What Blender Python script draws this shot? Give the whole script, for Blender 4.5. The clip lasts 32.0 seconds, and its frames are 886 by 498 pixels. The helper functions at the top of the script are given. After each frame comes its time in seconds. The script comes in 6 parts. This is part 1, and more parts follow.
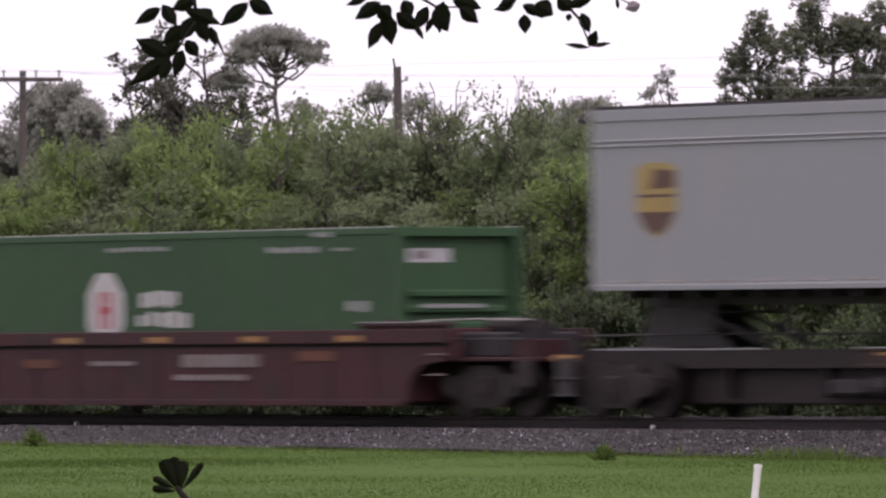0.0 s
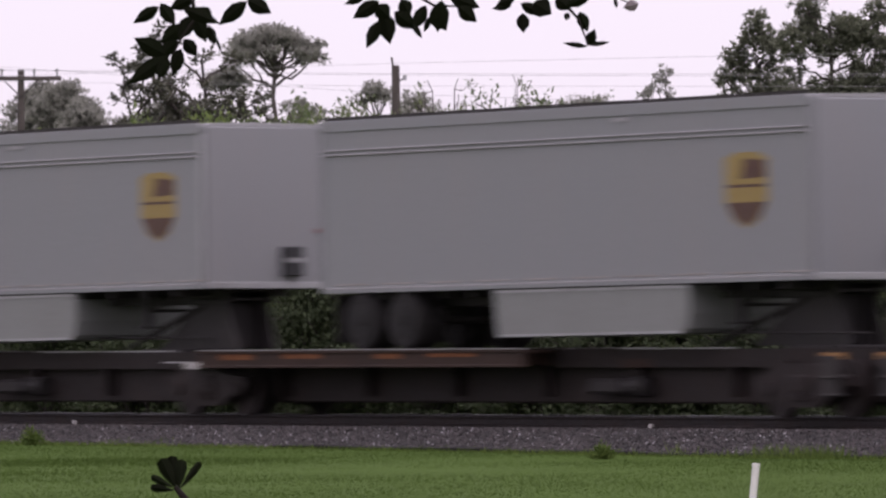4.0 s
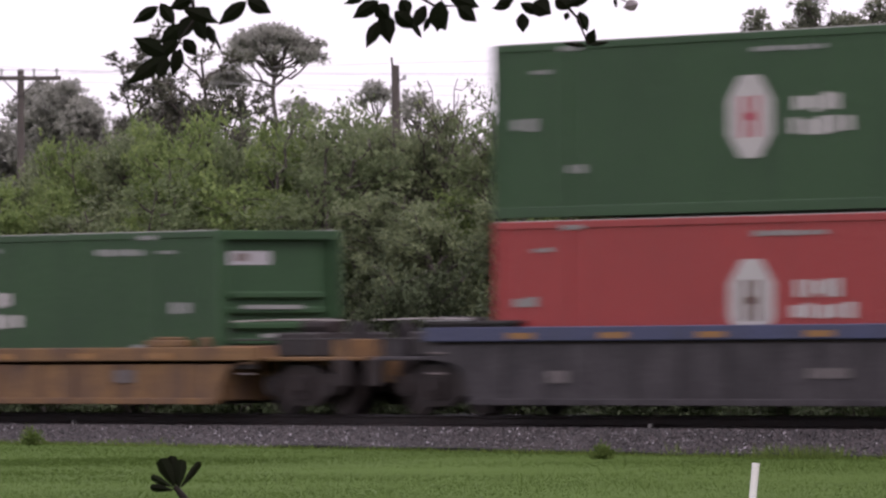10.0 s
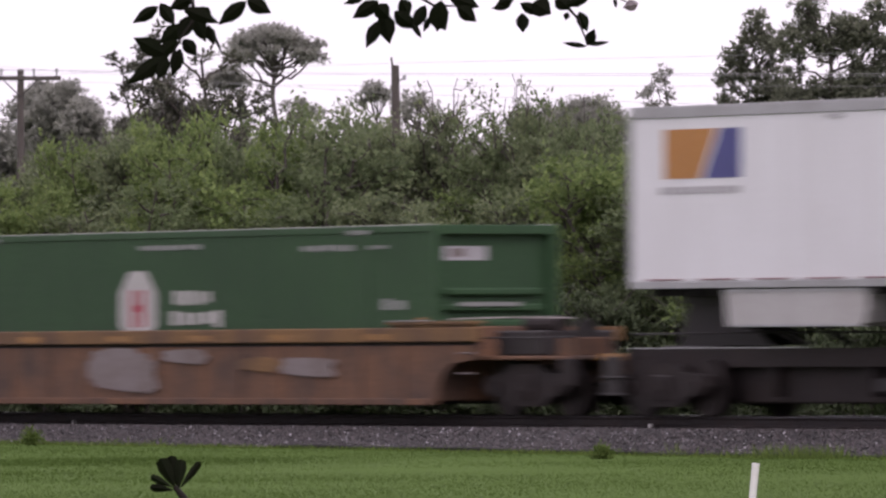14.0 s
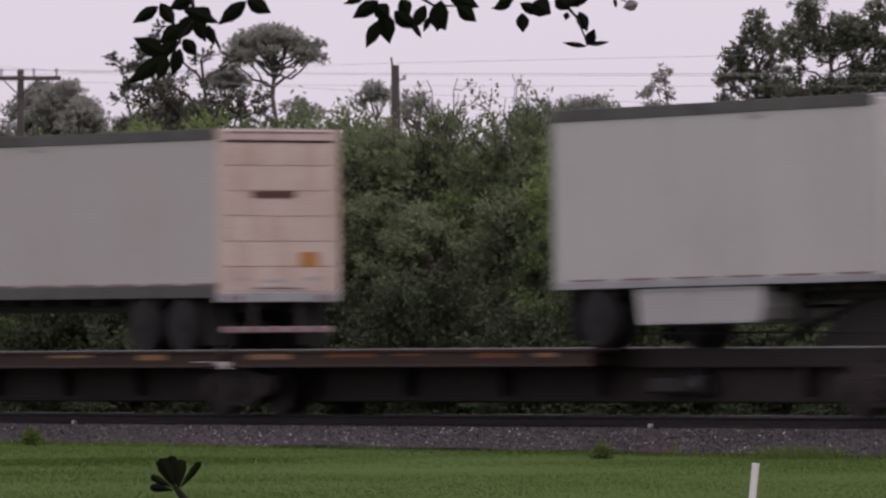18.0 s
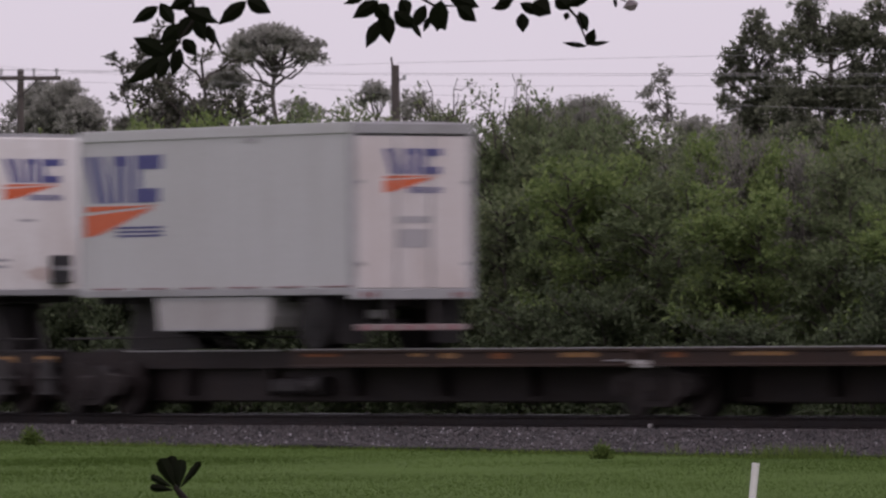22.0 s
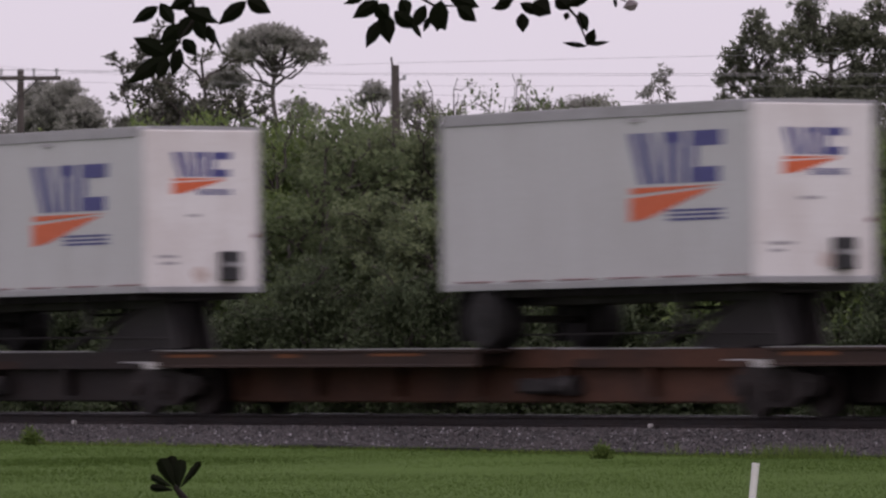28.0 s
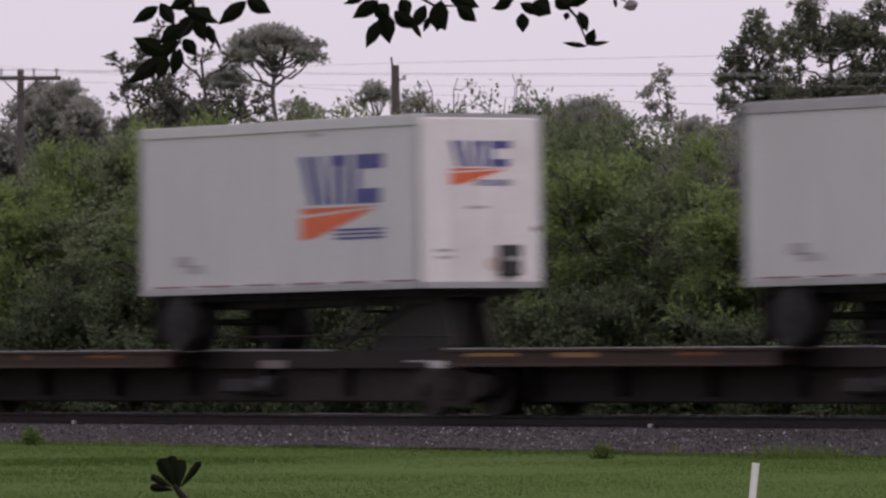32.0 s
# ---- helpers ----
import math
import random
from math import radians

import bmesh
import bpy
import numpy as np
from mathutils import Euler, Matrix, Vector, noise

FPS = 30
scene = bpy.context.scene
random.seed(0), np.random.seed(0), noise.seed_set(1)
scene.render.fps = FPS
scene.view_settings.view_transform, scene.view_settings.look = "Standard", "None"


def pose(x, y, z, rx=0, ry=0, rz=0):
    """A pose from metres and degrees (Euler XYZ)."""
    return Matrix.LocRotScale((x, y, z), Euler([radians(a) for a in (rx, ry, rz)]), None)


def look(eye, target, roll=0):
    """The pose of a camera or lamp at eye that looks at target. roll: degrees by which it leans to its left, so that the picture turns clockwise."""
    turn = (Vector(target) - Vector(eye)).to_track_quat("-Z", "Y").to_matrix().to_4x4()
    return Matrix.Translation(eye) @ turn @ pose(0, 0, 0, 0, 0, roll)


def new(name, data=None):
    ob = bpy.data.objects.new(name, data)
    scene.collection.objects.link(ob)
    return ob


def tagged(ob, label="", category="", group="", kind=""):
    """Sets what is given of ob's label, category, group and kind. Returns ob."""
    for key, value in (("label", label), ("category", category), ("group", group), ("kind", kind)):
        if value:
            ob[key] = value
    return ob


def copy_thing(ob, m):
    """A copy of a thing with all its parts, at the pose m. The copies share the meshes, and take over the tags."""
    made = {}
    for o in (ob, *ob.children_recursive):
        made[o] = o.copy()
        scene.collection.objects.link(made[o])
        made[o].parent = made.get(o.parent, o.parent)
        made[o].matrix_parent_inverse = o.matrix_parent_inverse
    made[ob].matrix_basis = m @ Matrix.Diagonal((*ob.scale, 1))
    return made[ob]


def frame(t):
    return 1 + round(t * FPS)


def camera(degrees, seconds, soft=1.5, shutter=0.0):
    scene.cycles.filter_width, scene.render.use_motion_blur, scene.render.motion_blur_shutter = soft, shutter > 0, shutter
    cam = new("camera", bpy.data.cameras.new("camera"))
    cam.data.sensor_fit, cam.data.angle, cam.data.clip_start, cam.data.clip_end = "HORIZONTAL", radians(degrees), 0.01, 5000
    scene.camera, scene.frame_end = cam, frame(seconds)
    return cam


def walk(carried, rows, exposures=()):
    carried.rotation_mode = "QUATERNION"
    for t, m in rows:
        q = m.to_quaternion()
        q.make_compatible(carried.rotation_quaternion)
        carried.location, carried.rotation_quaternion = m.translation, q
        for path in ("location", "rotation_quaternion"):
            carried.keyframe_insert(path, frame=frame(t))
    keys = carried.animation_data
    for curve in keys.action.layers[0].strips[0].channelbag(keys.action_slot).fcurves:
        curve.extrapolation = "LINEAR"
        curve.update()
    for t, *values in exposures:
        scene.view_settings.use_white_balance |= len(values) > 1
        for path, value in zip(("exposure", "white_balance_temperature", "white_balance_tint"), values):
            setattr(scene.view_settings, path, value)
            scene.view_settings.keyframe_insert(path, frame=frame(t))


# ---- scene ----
# ---- camera ----
FOV = 5.983
EYE = Vector((118.0, -83.54, 1.22))


def aim(yaw, pitch):
    a, b = radians(yaw), radians(pitch)
    way = Vector((-math.sin(a) * math.cos(b), math.cos(a) * math.cos(b), math.sin(b)))
    return look(EYE, EYE + way * 100.0, -0.41)


cam = camera(FOV, 32.0, soft=2.5, shutter=0.65)
walk(cam, [(0.0, aim(54.726, 0.6445)), (1.0, aim(54.727, 0.645)), (2.0, aim(54.724, 0.644)),
           (3.0, aim(54.717, 0.640)), (6.0, aim(54.713, 0.636)), (16.0, aim(54.711, 0.636)),
           (24.0, aim(54.711, 0.6355)), (32.0, aim(54.711, 0.6355))],
     exposures=[(t, e, 6300, 26) for t, e in ((0.0, 0.52), (0.5, 0.36), (1.0, 0.24), (3.0, 0.24), (6.5, 0.32), (8.0, 0.46), (11.0, 0.57), (12.0, 0.65), (12.8, 0.62), (13.4, 0.61), (14.0, 0.47), (14.6, 0.24), (16.5, -0.07),
                                              (17.5, -0.12), (19.0, -0.19), (20.0, -0.04), (20.5, 0.10), (21.0, -0.05), (22.0, -0.22), (23.0, -0.13), (25.0, -0.16), (28.0, -0.15), (30.6, -0.18), (31.0, -0.09), (31.3, 0.08), (31.6, -0.04), (32.0, -0.16))])

# ---- world and sun: a bright, even overcast sky ----
SUN_TURN, SUN_HEIGHT = 98.0, 46.0
world = bpy.data.worlds.new("overcast_sky")
scene.world = world
world.use_nodes = True
wn, wl = world.node_tree.nodes, world.node_tree.links
sky = wn.new("ShaderNodeTexSky")
sky.sky_type = "NISHITA"
sky.sun_disc = False
sky.sun_elevation, sky.sun_rotation = radians(SUN_HEIGHT), radians(SUN_TURN)
cloud = wn.new("ShaderNodeMix")
cloud.data_type = "RGBA"
cloud.inputs["Factor"].default_value = 0.93
wl.new(sky.outputs["Color"], cloud.inputs["A"])
# cloud cover: brighter overhead than towards the horizon
spot = wn.new("ShaderNodeTexCoord")
split = wn.new("ShaderNodeSeparateXYZ")
rise = wn.new("ShaderNodeMapRange")
rise.inputs["To Min"].default_value, rise.inputs["To Max"].default_value = 0.875, 1.9
tone = wn.new("ShaderNodeVectorMath")
tone.operation = "SCALE"
tone.inputs[0].default_value = (8.75, 8.35, 8.62)
wl.new(spot.outputs["Generated"], split.inputs[0])
wl.new(split.outputs["Z"], rise.inputs["Value"])
wl.new(rise.outputs["Result"], tone.inputs["Scale"])
wl.new(tone.outputs[0], cloud.inputs["B"])
back = next(n for n in wn if n.type == "BACKGROUND")
back.inputs["Strength"].default_value = 0.1
wl.new(cloud.outputs["Result"], back.inputs["Color"])
sun = new("sun", bpy.data.lights.new("sun", "SUN"))
sun.data.energy, sun.data.angle, sun.data.color = 0.7, radians(30), (1.0, 0.95, 0.9)
sa, sh = radians(SUN_TURN), radians(SUN_HEIGHT)
sun.matrix_world = look(Vector((math.sin(sa) * math.cos(sh), math.cos(sa) * math.cos(sh), math.sin(sh))) * 60, (0, 0, 0))


# ---- materials ----
def material(name, colour, rough=0.7, metal=0.0, stain=None, amount=0.5, coarse=0.6, fine=14.0, streak=0.0,
             bump=0.15, by_island=0.0, by_object=0.0, gloss=0.5, through_light=0.0):
    """A surface with stains at a coarse scale, grain at a fine one and, if asked, dirt that runs down."""
    m = bpy.data.materials.new(name)
    m.use_nodes = True
    n, l = m.node_tree.nodes, m.node_tree.links
    b = n["Principled BSDF"]
    b.inputs["Roughness"].default_value, b.inputs["Metallic"].default_value = rough, metal
    b.inputs["Specular IOR Level"].default_value = gloss
    tc, oi = n.new("ShaderNodeTexCoord"), n.new("ShaderNodeObjectInfo")
    off = n.new("ShaderNodeVectorMath")
    off.operation = "MULTIPLY_ADD"
    off.inputs[1].default_value = (37, 23, 11)
    l.new(oi.outputs["Random"], off.inputs[0])
    l.new(tc.outputs["Object"], off.inputs[2])

    def noise_at(scale, detail, stretch=None):
        t = n.new("ShaderNodeTexNoise")
        t.inputs["Scale"].default_value, t.inputs["Detail"].default_value = scale, detail
        if stretch:
            mp = n.new("ShaderNodeMapping")
            mp.inputs["Scale"].default_value = stretch
            l.new(off.outputs[0], mp.inputs["Vector"])
            l.new(mp.outputs[0], t.inputs["Vector"])
        else:
            l.new(off.outputs[0], t.inputs["Vector"])
        return t.outputs["Fac"]

    def ramp(fac, lo, hi, a, c):
        r = n.new("ShaderNodeMapRange")
        r.inputs["From Min"].default_value, r.inputs["From Max"].default_value = lo, hi
        r.inputs["To Min"].default_value, r.inputs["To Max"].default_value = a, c
        l.new(fac, r.inputs["Value"])
        return r.outputs["Result"]

    def mixed(fac, a, c, how="MIX"):
        x = n.new("ShaderNodeMix")
        x.data_type, x.blend_type = "RGBA", how
        l.new(fac, x.inputs["Factor"])
        for key, v in (("A", a), ("B", c)):
            if isinstance(v, tuple):
                x.inputs[key].default_value = (*v, 1)
            else:
                l.new(v, x.inputs[key])
        return x.outputs["Result"]

    dirt = stain or tuple(c * 0.55 for c in colour)
    col = mixed(ramp(noise_at(coarse, 5), 0.42, 0.72, 0.0, amount), colour, dirt)
    grain = noise_at(fine, 4)
    col = mixed(ramp(grain, 0.45, 0.75, 0.0, amount * 0.6), col, dirt)
    if streak:
        runs = noise_at(1.0, 5, (3.2, 3.2, 0.22))
        col = mixed(ramp(runs, 0.5, 0.72, 0.0, streak), col, dirt)
    if by_island or by_object:
        hsv = n.new("ShaderNodeHueSaturation")
        src = n.new("ShaderNodeNewGeometry").outputs["Random Per Island"] if by_island else oi.outputs["Random"]
        k = by_island or by_object
        l.new(ramp(src, 0, 1, 1 - k, 1 + k), hsv.inputs["Value"])
        l.new(ramp(src, 0, 1, 0.5 + 0.035 * k, 0.5 - 0.05 * k), hsv.inputs["Hue"])
        l.new(col, hsv.inputs["Color"])
        col = hsv.outputs["Color"]
    l.new(col, b.inputs["Base Color"])
    l.new(ramp(grain, 0.3, 0.7, max(rough - 0.12, 0.03), min(rough + 0.12, 1)), b.inputs["Roughness"])
    if bump:
        bp = n.new("ShaderNodeBump")
        bp.inputs["Strength"].default_value, bp.inputs["Distance"].default_value = bump, 0.02
        l.new(grain, bp.inputs["Height"])
        l.new(bp.outputs[0], b.inputs["Normal"])
    if through_light:
        tr, ad = n.new("ShaderNodeBsdfTranslucent"), n.new("ShaderNodeMixShader")
        ad.inputs[0].default_value = through_light
        l.new(col, tr.inputs["Color"])
        l.new(b.outputs[0], ad.inputs[1])
        l.new(tr.outputs[0], ad.inputs[2])
        l.new(ad.outputs[0], n["Material Output"].inputs["Surface"])
    return m


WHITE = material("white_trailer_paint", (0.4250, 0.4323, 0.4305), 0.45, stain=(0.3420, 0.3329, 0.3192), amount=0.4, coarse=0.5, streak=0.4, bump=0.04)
CLEANWHITE = material("clean_white_paint", (0.5765, 0.5765, 0.5920), 0.4, stain=(0.3895, 0.3739, 0.3661), amount=0.2, coarse=0.5, streak=0.15, bump=0.03)
CREAM = material("aged_cream_paint", (0.3758, 0.3636, 0.3431), 0.5, stain=(0.2941, 0.2614, 0.2206), amount=0.3, coarse=0.5, streak=0.3, bump=0.04)
OFFWHITE = material("dull_off_white_paint", (0.420, 0.418, 0.392), 0.5, stain=(0.33, 0.315, 0.285), amount=0.4, coarse=0.5, streak=0.35, bump=0.04)
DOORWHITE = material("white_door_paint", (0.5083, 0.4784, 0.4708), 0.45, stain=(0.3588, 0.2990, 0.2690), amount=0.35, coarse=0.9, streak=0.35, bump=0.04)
DOORTAN = material("yellowed_door_paint", (0.46, 0.375, 0.315), 0.5, stain=(0.30, 0.20, 0.15), amount=0.5, coarse=0.9, streak=0.5, bump=0.04)
# soiled nose white, raised over the side paint for the sunnier end
LITNOSE = material("soiled_sunlit_nose", (0.5985, 0.5842, 0.5700), 0.45, stain=(0.4180, 0.3705, 0.3420), amount=0.45, coarse=0.9, streak=0.4, bump=0.04)
GREYPAINT = material("grey_trailer_paint", (0.1837, 0.1900, 0.1995), 0.5, stain=(0.2016, 0.1932, 0.1932), amount=0.3, coarse=0.4, streak=0.3, bump=0.04)
DARKGREY = material("slate_grey_paint", (0.1702, 0.1730, 0.1950), 0.5, stain=(0.1564, 0.1564, 0.1656), amount=0.3, coarse=0.4, streak=0.25, bump=0.04)
ALLOY = material("weathered_aluminium", (0.336, 0.336, 0.344), 0.45, 0.55, stain=(0.176, 0.168, 0.16), amount=0.4, coarse=1.2, bump=0.06)
BELLY = material("belly_box_paint", (0.176, 0.182, 0.178), 0.5, stain=(0.14, 0.14, 0.132), amount=0.4, coarse=0.9, streak=0.3, bump=0.04)
BELLYPALE = material("soiled_pale_belly_box", (0.345, 0.338, 0.330), 0.5, stain=(0.26, 0.24, 0.225), amount=0.5, coarse=0.9, streak=0.4, bump=0.04)
GREYDOOR = material("soiled_grey_door", (0.288, 0.268, 0.256), 0.55, stain=(0.136, 0.104, 0.088), amount=0.5, coarse=1.1, streak=0.6, bump=0.05)
GUARD = material("scuffed_pale_bar", (0.216, 0.18, 0.174), 0.5, stain=(0.12, 0.084, 0.078), amount=0.4, coarse=2.0)
CURTAIN = material("black_curtain", (0.010, 0.010, 0.012), 0.6, stain=(0.022, 0.020, 0.020), amount=0.5, coarse=0.7, streak=0.3, gloss=0.05)
CURTAINFRAME = material("weathered_curtain_frame", (0.0900, 0.0900, 0.0835), 0.55, stain=(0.0504, 0.0475, 0.0432), amount=0.7, coarse=1.0, streak=0.5, bump=0.04, gloss=0.2)
RUSTCHORD = material("rusty_top_rail", (0.1219, 0.0534, 0.0361), 0.7, stain=(0.0636, 0.0331, 0.0258), amount=0.8, coarse=1.4, gloss=0.15)
RUSTSTAIN = material("brown_rust_stain", (0.48, 0.415, 0.385), 0.6, stain=(0.36, 0.27, 0.23), amount=0.7, coarse=3.0, streak=0.5, bump=0, gloss=0.2)
GREEN = material("green_container_paint", (0.0265, 0.0620, 0.0265), 0.5, stain=(0.018, 0.040, 0.020), amount=0.5, coarse=0.4, streak=0.45, bump=0.05, gloss=0.2)
RED = material("red_container_paint", (0.240, 0.0360, 0.0345), 0.5, stain=(0.180, 0.0330, 0.0320), amount=0.4, coarse=0.4, streak=0.4, bump=0.05, gloss=0.25)
DECAL = material("white_decal", (0.3428, 0.3309, 0.3191), 0.5, amount=0.25, coarse=2.0, bump=0)
FADED = material("faded_white_lettering", (0.1790, 0.1856, 0.1757), 0.55, amount=0.4, coarse=3.0, bump=0)
DECALRED = material("red_decal", (0.27, 0.028, 0.048), 0.5, amount=0.25, coarse=2.0, bump=0)
BLUEINK = material("navy_blue_decal", (0.045, 0.047, 0.17), 0.5, amount=0.2, coarse=2.0, bump=0)
ORANGEINK = material("orange_red_decal", (0.52, 0.098, 0.030), 0.5, amount=0.2, coarse=2.0, bump=0)
PEAKINK = material("printed_orange_red", (0.50, 0.075, 0.045), 0.55, amount=0.3, coarse=2.0, bump=0)
AMBERINK = material("amber_decal", (0.34, 0.145, 0.028), 0.5, amount=0.2, coarse=2.0, bump=0)
GOLDINK = material("gold_decal", (0.2385, 0.1674, 0.0448), 0.5, amount=0.2, coarse=2.0, bump=0)
BROWNINK = material("dark_brown_decal", (0.06, 0.022, 0.012), 0.5, amount=0.2, coarse=2.0, bump=0)
BLACKINK = material("black_decal", (0.012, 0.012, 0.014), 0.5, amount=0.2, coarse=2.0, bump=0)
GREYINK = material("faded_grey_decal", (0.30, 0.29, 0.30), 0.5, amount=0.2, coarse=2.0, bump=0)
OCHREINK = material("ochre_decal", (0.072, 0.042, 0.013), 0.6, stain=(0.035, 0.022, 0.010), amount=0.7, coarse=2.0, streak=0.5, bump=0)
DIMINK = material("dim_brown_print", (0.027, 0.018, 0.014), 0.6, stain=(0.045, 0.028, 0.014), amount=0.6, coarse=3.0, bump=0)
TAPERED = material("red_reflective_tape", (0.20, 0.095, 0.10), 0.4, amount=0.3, coarse=3.0, bump=0)
STEEL = material("black_oily_steel", (0.0183, 0.0142, 0.0142), 0.65, 0.1, stain=(0.0284, 0.0204, 0.0178), amount=0.6, coarse=1.5, gloss=0.2)
FRAME = material("dark_chassis_steel", (0.0265, 0.0242, 0.0250), 0.6, 0.1, stain=(0.0429, 0.0367, 0.0343), amount=0.5, coarse=1.5, gloss=0.2)
RUSTY = material("rusty_brown_steel", (0.0448, 0.0272, 0.0224), 0.75, stain=(0.0288, 0.0192, 0.0168), amount=0.7, coarse=1.3, streak=0.4, gloss=0.15)
SILL = material("rust_stained_deck_sill", (0.0360, 0.0223, 0.0173), 0.7, stain=(0.0245, 0.0180, 0.0158), amount=0.7, coarse=1.1, streak=0.2, gloss=0.15)
PATCH = material("yellow_reflective_patch", (0.210, 0.096, 0.016), 0.5, stain=(0.110, 0.052, 0.014), amount=0.7, coarse=3.0)
BRIGHT = material("bright_yellow_patch", (0.72, 0.42, 0.03), 0.4, stain=(0.3, 0.15, 0.02), amount=0.4, coarse=3.0)
MAROON = material("maroon_car_paint", (0.0476, 0.0163, 0.0177), 0.65, stain=(0.0272, 0.0170, 0.0170), amount=0.95, coarse=1.3, streak=0.75, gloss=0.15)
BROWNCAR = material("brown_car_paint", (0.06396, 0.03526, 0.03034), 0.7, stain=(0.036, 0.029, 0.028), amount=0.95, coarse=1.3, streak=0.75, gloss=0.15)
YELLOWCAR = material("dirty_yellow_car_paint", (0.17, 0.09775, 0.0425), 0.65, stain=(0.075, 0.048, 0.036), amount=0.95, coarse=1.3, streak=0.75, gloss=0.15)
ORANGECAR = material("orange_brown_car_paint", (0.1445, 0.0757, 0.0437), 0.65, stain=(0.0554, 0.0396, 0.0336), amount=0.95, coarse=1.3, streak=0.75, gloss=0.15)
BLUECAR = material("blue_car_paint", (0.0252, 0.0324, 0.0810), 0.6, stain=(0.0180, 0.0210, 0.0420), amount=0.6, coarse=0.9, streak=0.4)
GREYCAR = material("sooty_grey_car_side", (0.0506, 0.0462, 0.0491), 0.7, stain=(0.0224, 0.0208, 0.0224), amount=0.95, coarse=1.3, streak=0.75, gloss=0.15)
PALEPATCH = material("worn_white_paint_patch", (0.1554, 0.1307, 0.1287), 0.7, stain=(0.0962, 0.0684, 0.0546), amount=0.6, coarse=1.8)
DIMPATCH = material("faint_grey_paint_patch", (0.105, 0.092, 0.090), 0.7, stain=(0.06, 0.05, 0.048), amount=0.7, coarse=2.5)
TYRE = material("tyre_rubber", (0.0168, 0.0156, 0.0162), 0.8, stain=(0.0228, 0.0204, 0.0186), amount=0.5, coarse=4.0, gloss=0.2)
RIM = material("grimy_wheel_rim", (0.0195, 0.0190, 0.0198), 0.55, 0.3, stain=(0.0182, 0.0164, 0.0146), amount=0.5, coarse=5.0, gloss=0.15)
RAILSIDE = material("dark_rail_steel", (0.0150, 0.0125, 0.0130), 0.7, 0.2, stain=(0.022, 0.014, 0.011), amount=0.6, coarse=2.0, gloss=0.2)
RAILTOP = material("polished_rail_head", (0.13, 0.13, 0.135), 0.35, 0.9, amount=0.2, coarse=3.0, bump=0)
TIMBER = material("weathered_tie_timber", (0.0595, 0.0476, 0.042), 0.9, stain=(0.028, 0.0224, 0.021), amount=0.6, coarse=2.5, fine=30, by_object=0.3)
STONE = material("granite_ballast_stone", (0.0283, 0.0236, 0.0224), 0.7, stain=(0.0124, 0.0104, 0.0101), amount=0.6, coarse=3.0, fine=40, by_island=1.0)
PALESTONE = material("pale_granite_stone", (0.2321, 0.2230, 0.2321), 0.6, stain=(0.1338, 0.1250, 0.1250), amount=0.5, coarse=3.0, fine=40, by_island=0.5)
BED = material("ballast_bed", (0.026, 0.023, 0.024), 0.95, stain=(0.015, 0.013, 0.013), amount=0.7, coarse=9.0, fine=26.0, bump=0.8)
BARK = material("grey_brown_bark", (0.062, 0.052, 0.046), 0.9, stain=(0.034, 0.028, 0.025), amount=0.6, coarse=3.0, fine=22, bump=0.5)
# foreground twig colour darkened to hold the same shade as the leaves
DARKTWIG = material("shade_dark_twig", (0.020, 0.016, 0.014), 0.8, stain=(0.012, 0.010, 0.009), amount=0.5, coarse=6.0, fine=40, bump=0.2, gloss=0.1)
PINEBARK = material("grey_pine_bark", (0.095, 0.082, 0.076), 0.9, stain=(0.06, 0.05, 0.046), amount=0.6, coarse=2.0, fine=12, bump=0.5)
POLE = material("weathered_pole_timber", (0.0714, 0.0598, 0.0544), 0.9, stain=(0.0408, 0.0340, 0.0306), amount=0.6, coarse=2.0, fine=18)
CERAMIC = material("pale_insulator", (0.35, 0.35, 0.36), 0.3, amount=0.3, coarse=4.0, bump=0)
WIRE = material("dull_wire", (0.30, 0.295, 0.30), 0.6, 0.2, amount=0.3, bump=0)
PVC = material("white_plastic_pipe", (0.6120, 0.6035, 0.5780), 0.4, stain=(0.3825, 0.3570, 0.3060), amount=0.35, coarse=4.0, bump=0.03)
LEAF = material("olive_green_leaves", (0.1709, 0.2068, 0.1071), 0.55, stain=(0.1133, 0.1385, 0.0815), amount=0.75, coarse=0.9, fine=5, by_island=0.26, bump=0, through_light=0.5, gloss=0.06)
# leaf green greyed and lifted to include the haze before the large trees
HAZELEAF = material("haze_greyed_far_leaves", (0.1646, 0.1781, 0.1260), 0.55, stain=(0.1193, 0.1294, 0.0941), amount=0.5, coarse=0.5, fine=4, by_island=0.26, bump=0, through_light=0.55, gloss=0.05)
LEAFFRESH = material("fresh_green_leaves", (0.1579, 0.2181, 0.0733), 0.55, stain=(0.1166, 0.1542, 0.0620), amount=0.7, coarse=0.9, fine=5, by_island=0.26, bump=0, through_light=0.5, gloss=0.06)
LEAFDARK = material("dark_green_leaves", (0.1389, 0.1792, 0.0851), 0.55, stain=(0.0986, 0.1232, 0.0650), amount=0.7, coarse=0.9, fine=5, by_island=0.26, bump=0, through_light=0.5, gloss=0.04)
# shrub leaves coloured darker for the shade low in the thicket
SHADELOW = material("shade_deepened_shrub_leaves", (0.0754, 0.0970, 0.0515), 0.55, stain=(0.0539, 0.0682, 0.0397), amount=0.7, coarse=0.9, fine=5, by_island=0.26, bump=0, through_light=0.4, gloss=0.04)
RUSTRUN = material("orange_rust_streak", (0.155, 0.058, 0.022), 0.7, stain=(0.075, 0.034, 0.018), amount=0.8, coarse=2.5, streak=0.3, gloss=0.15)
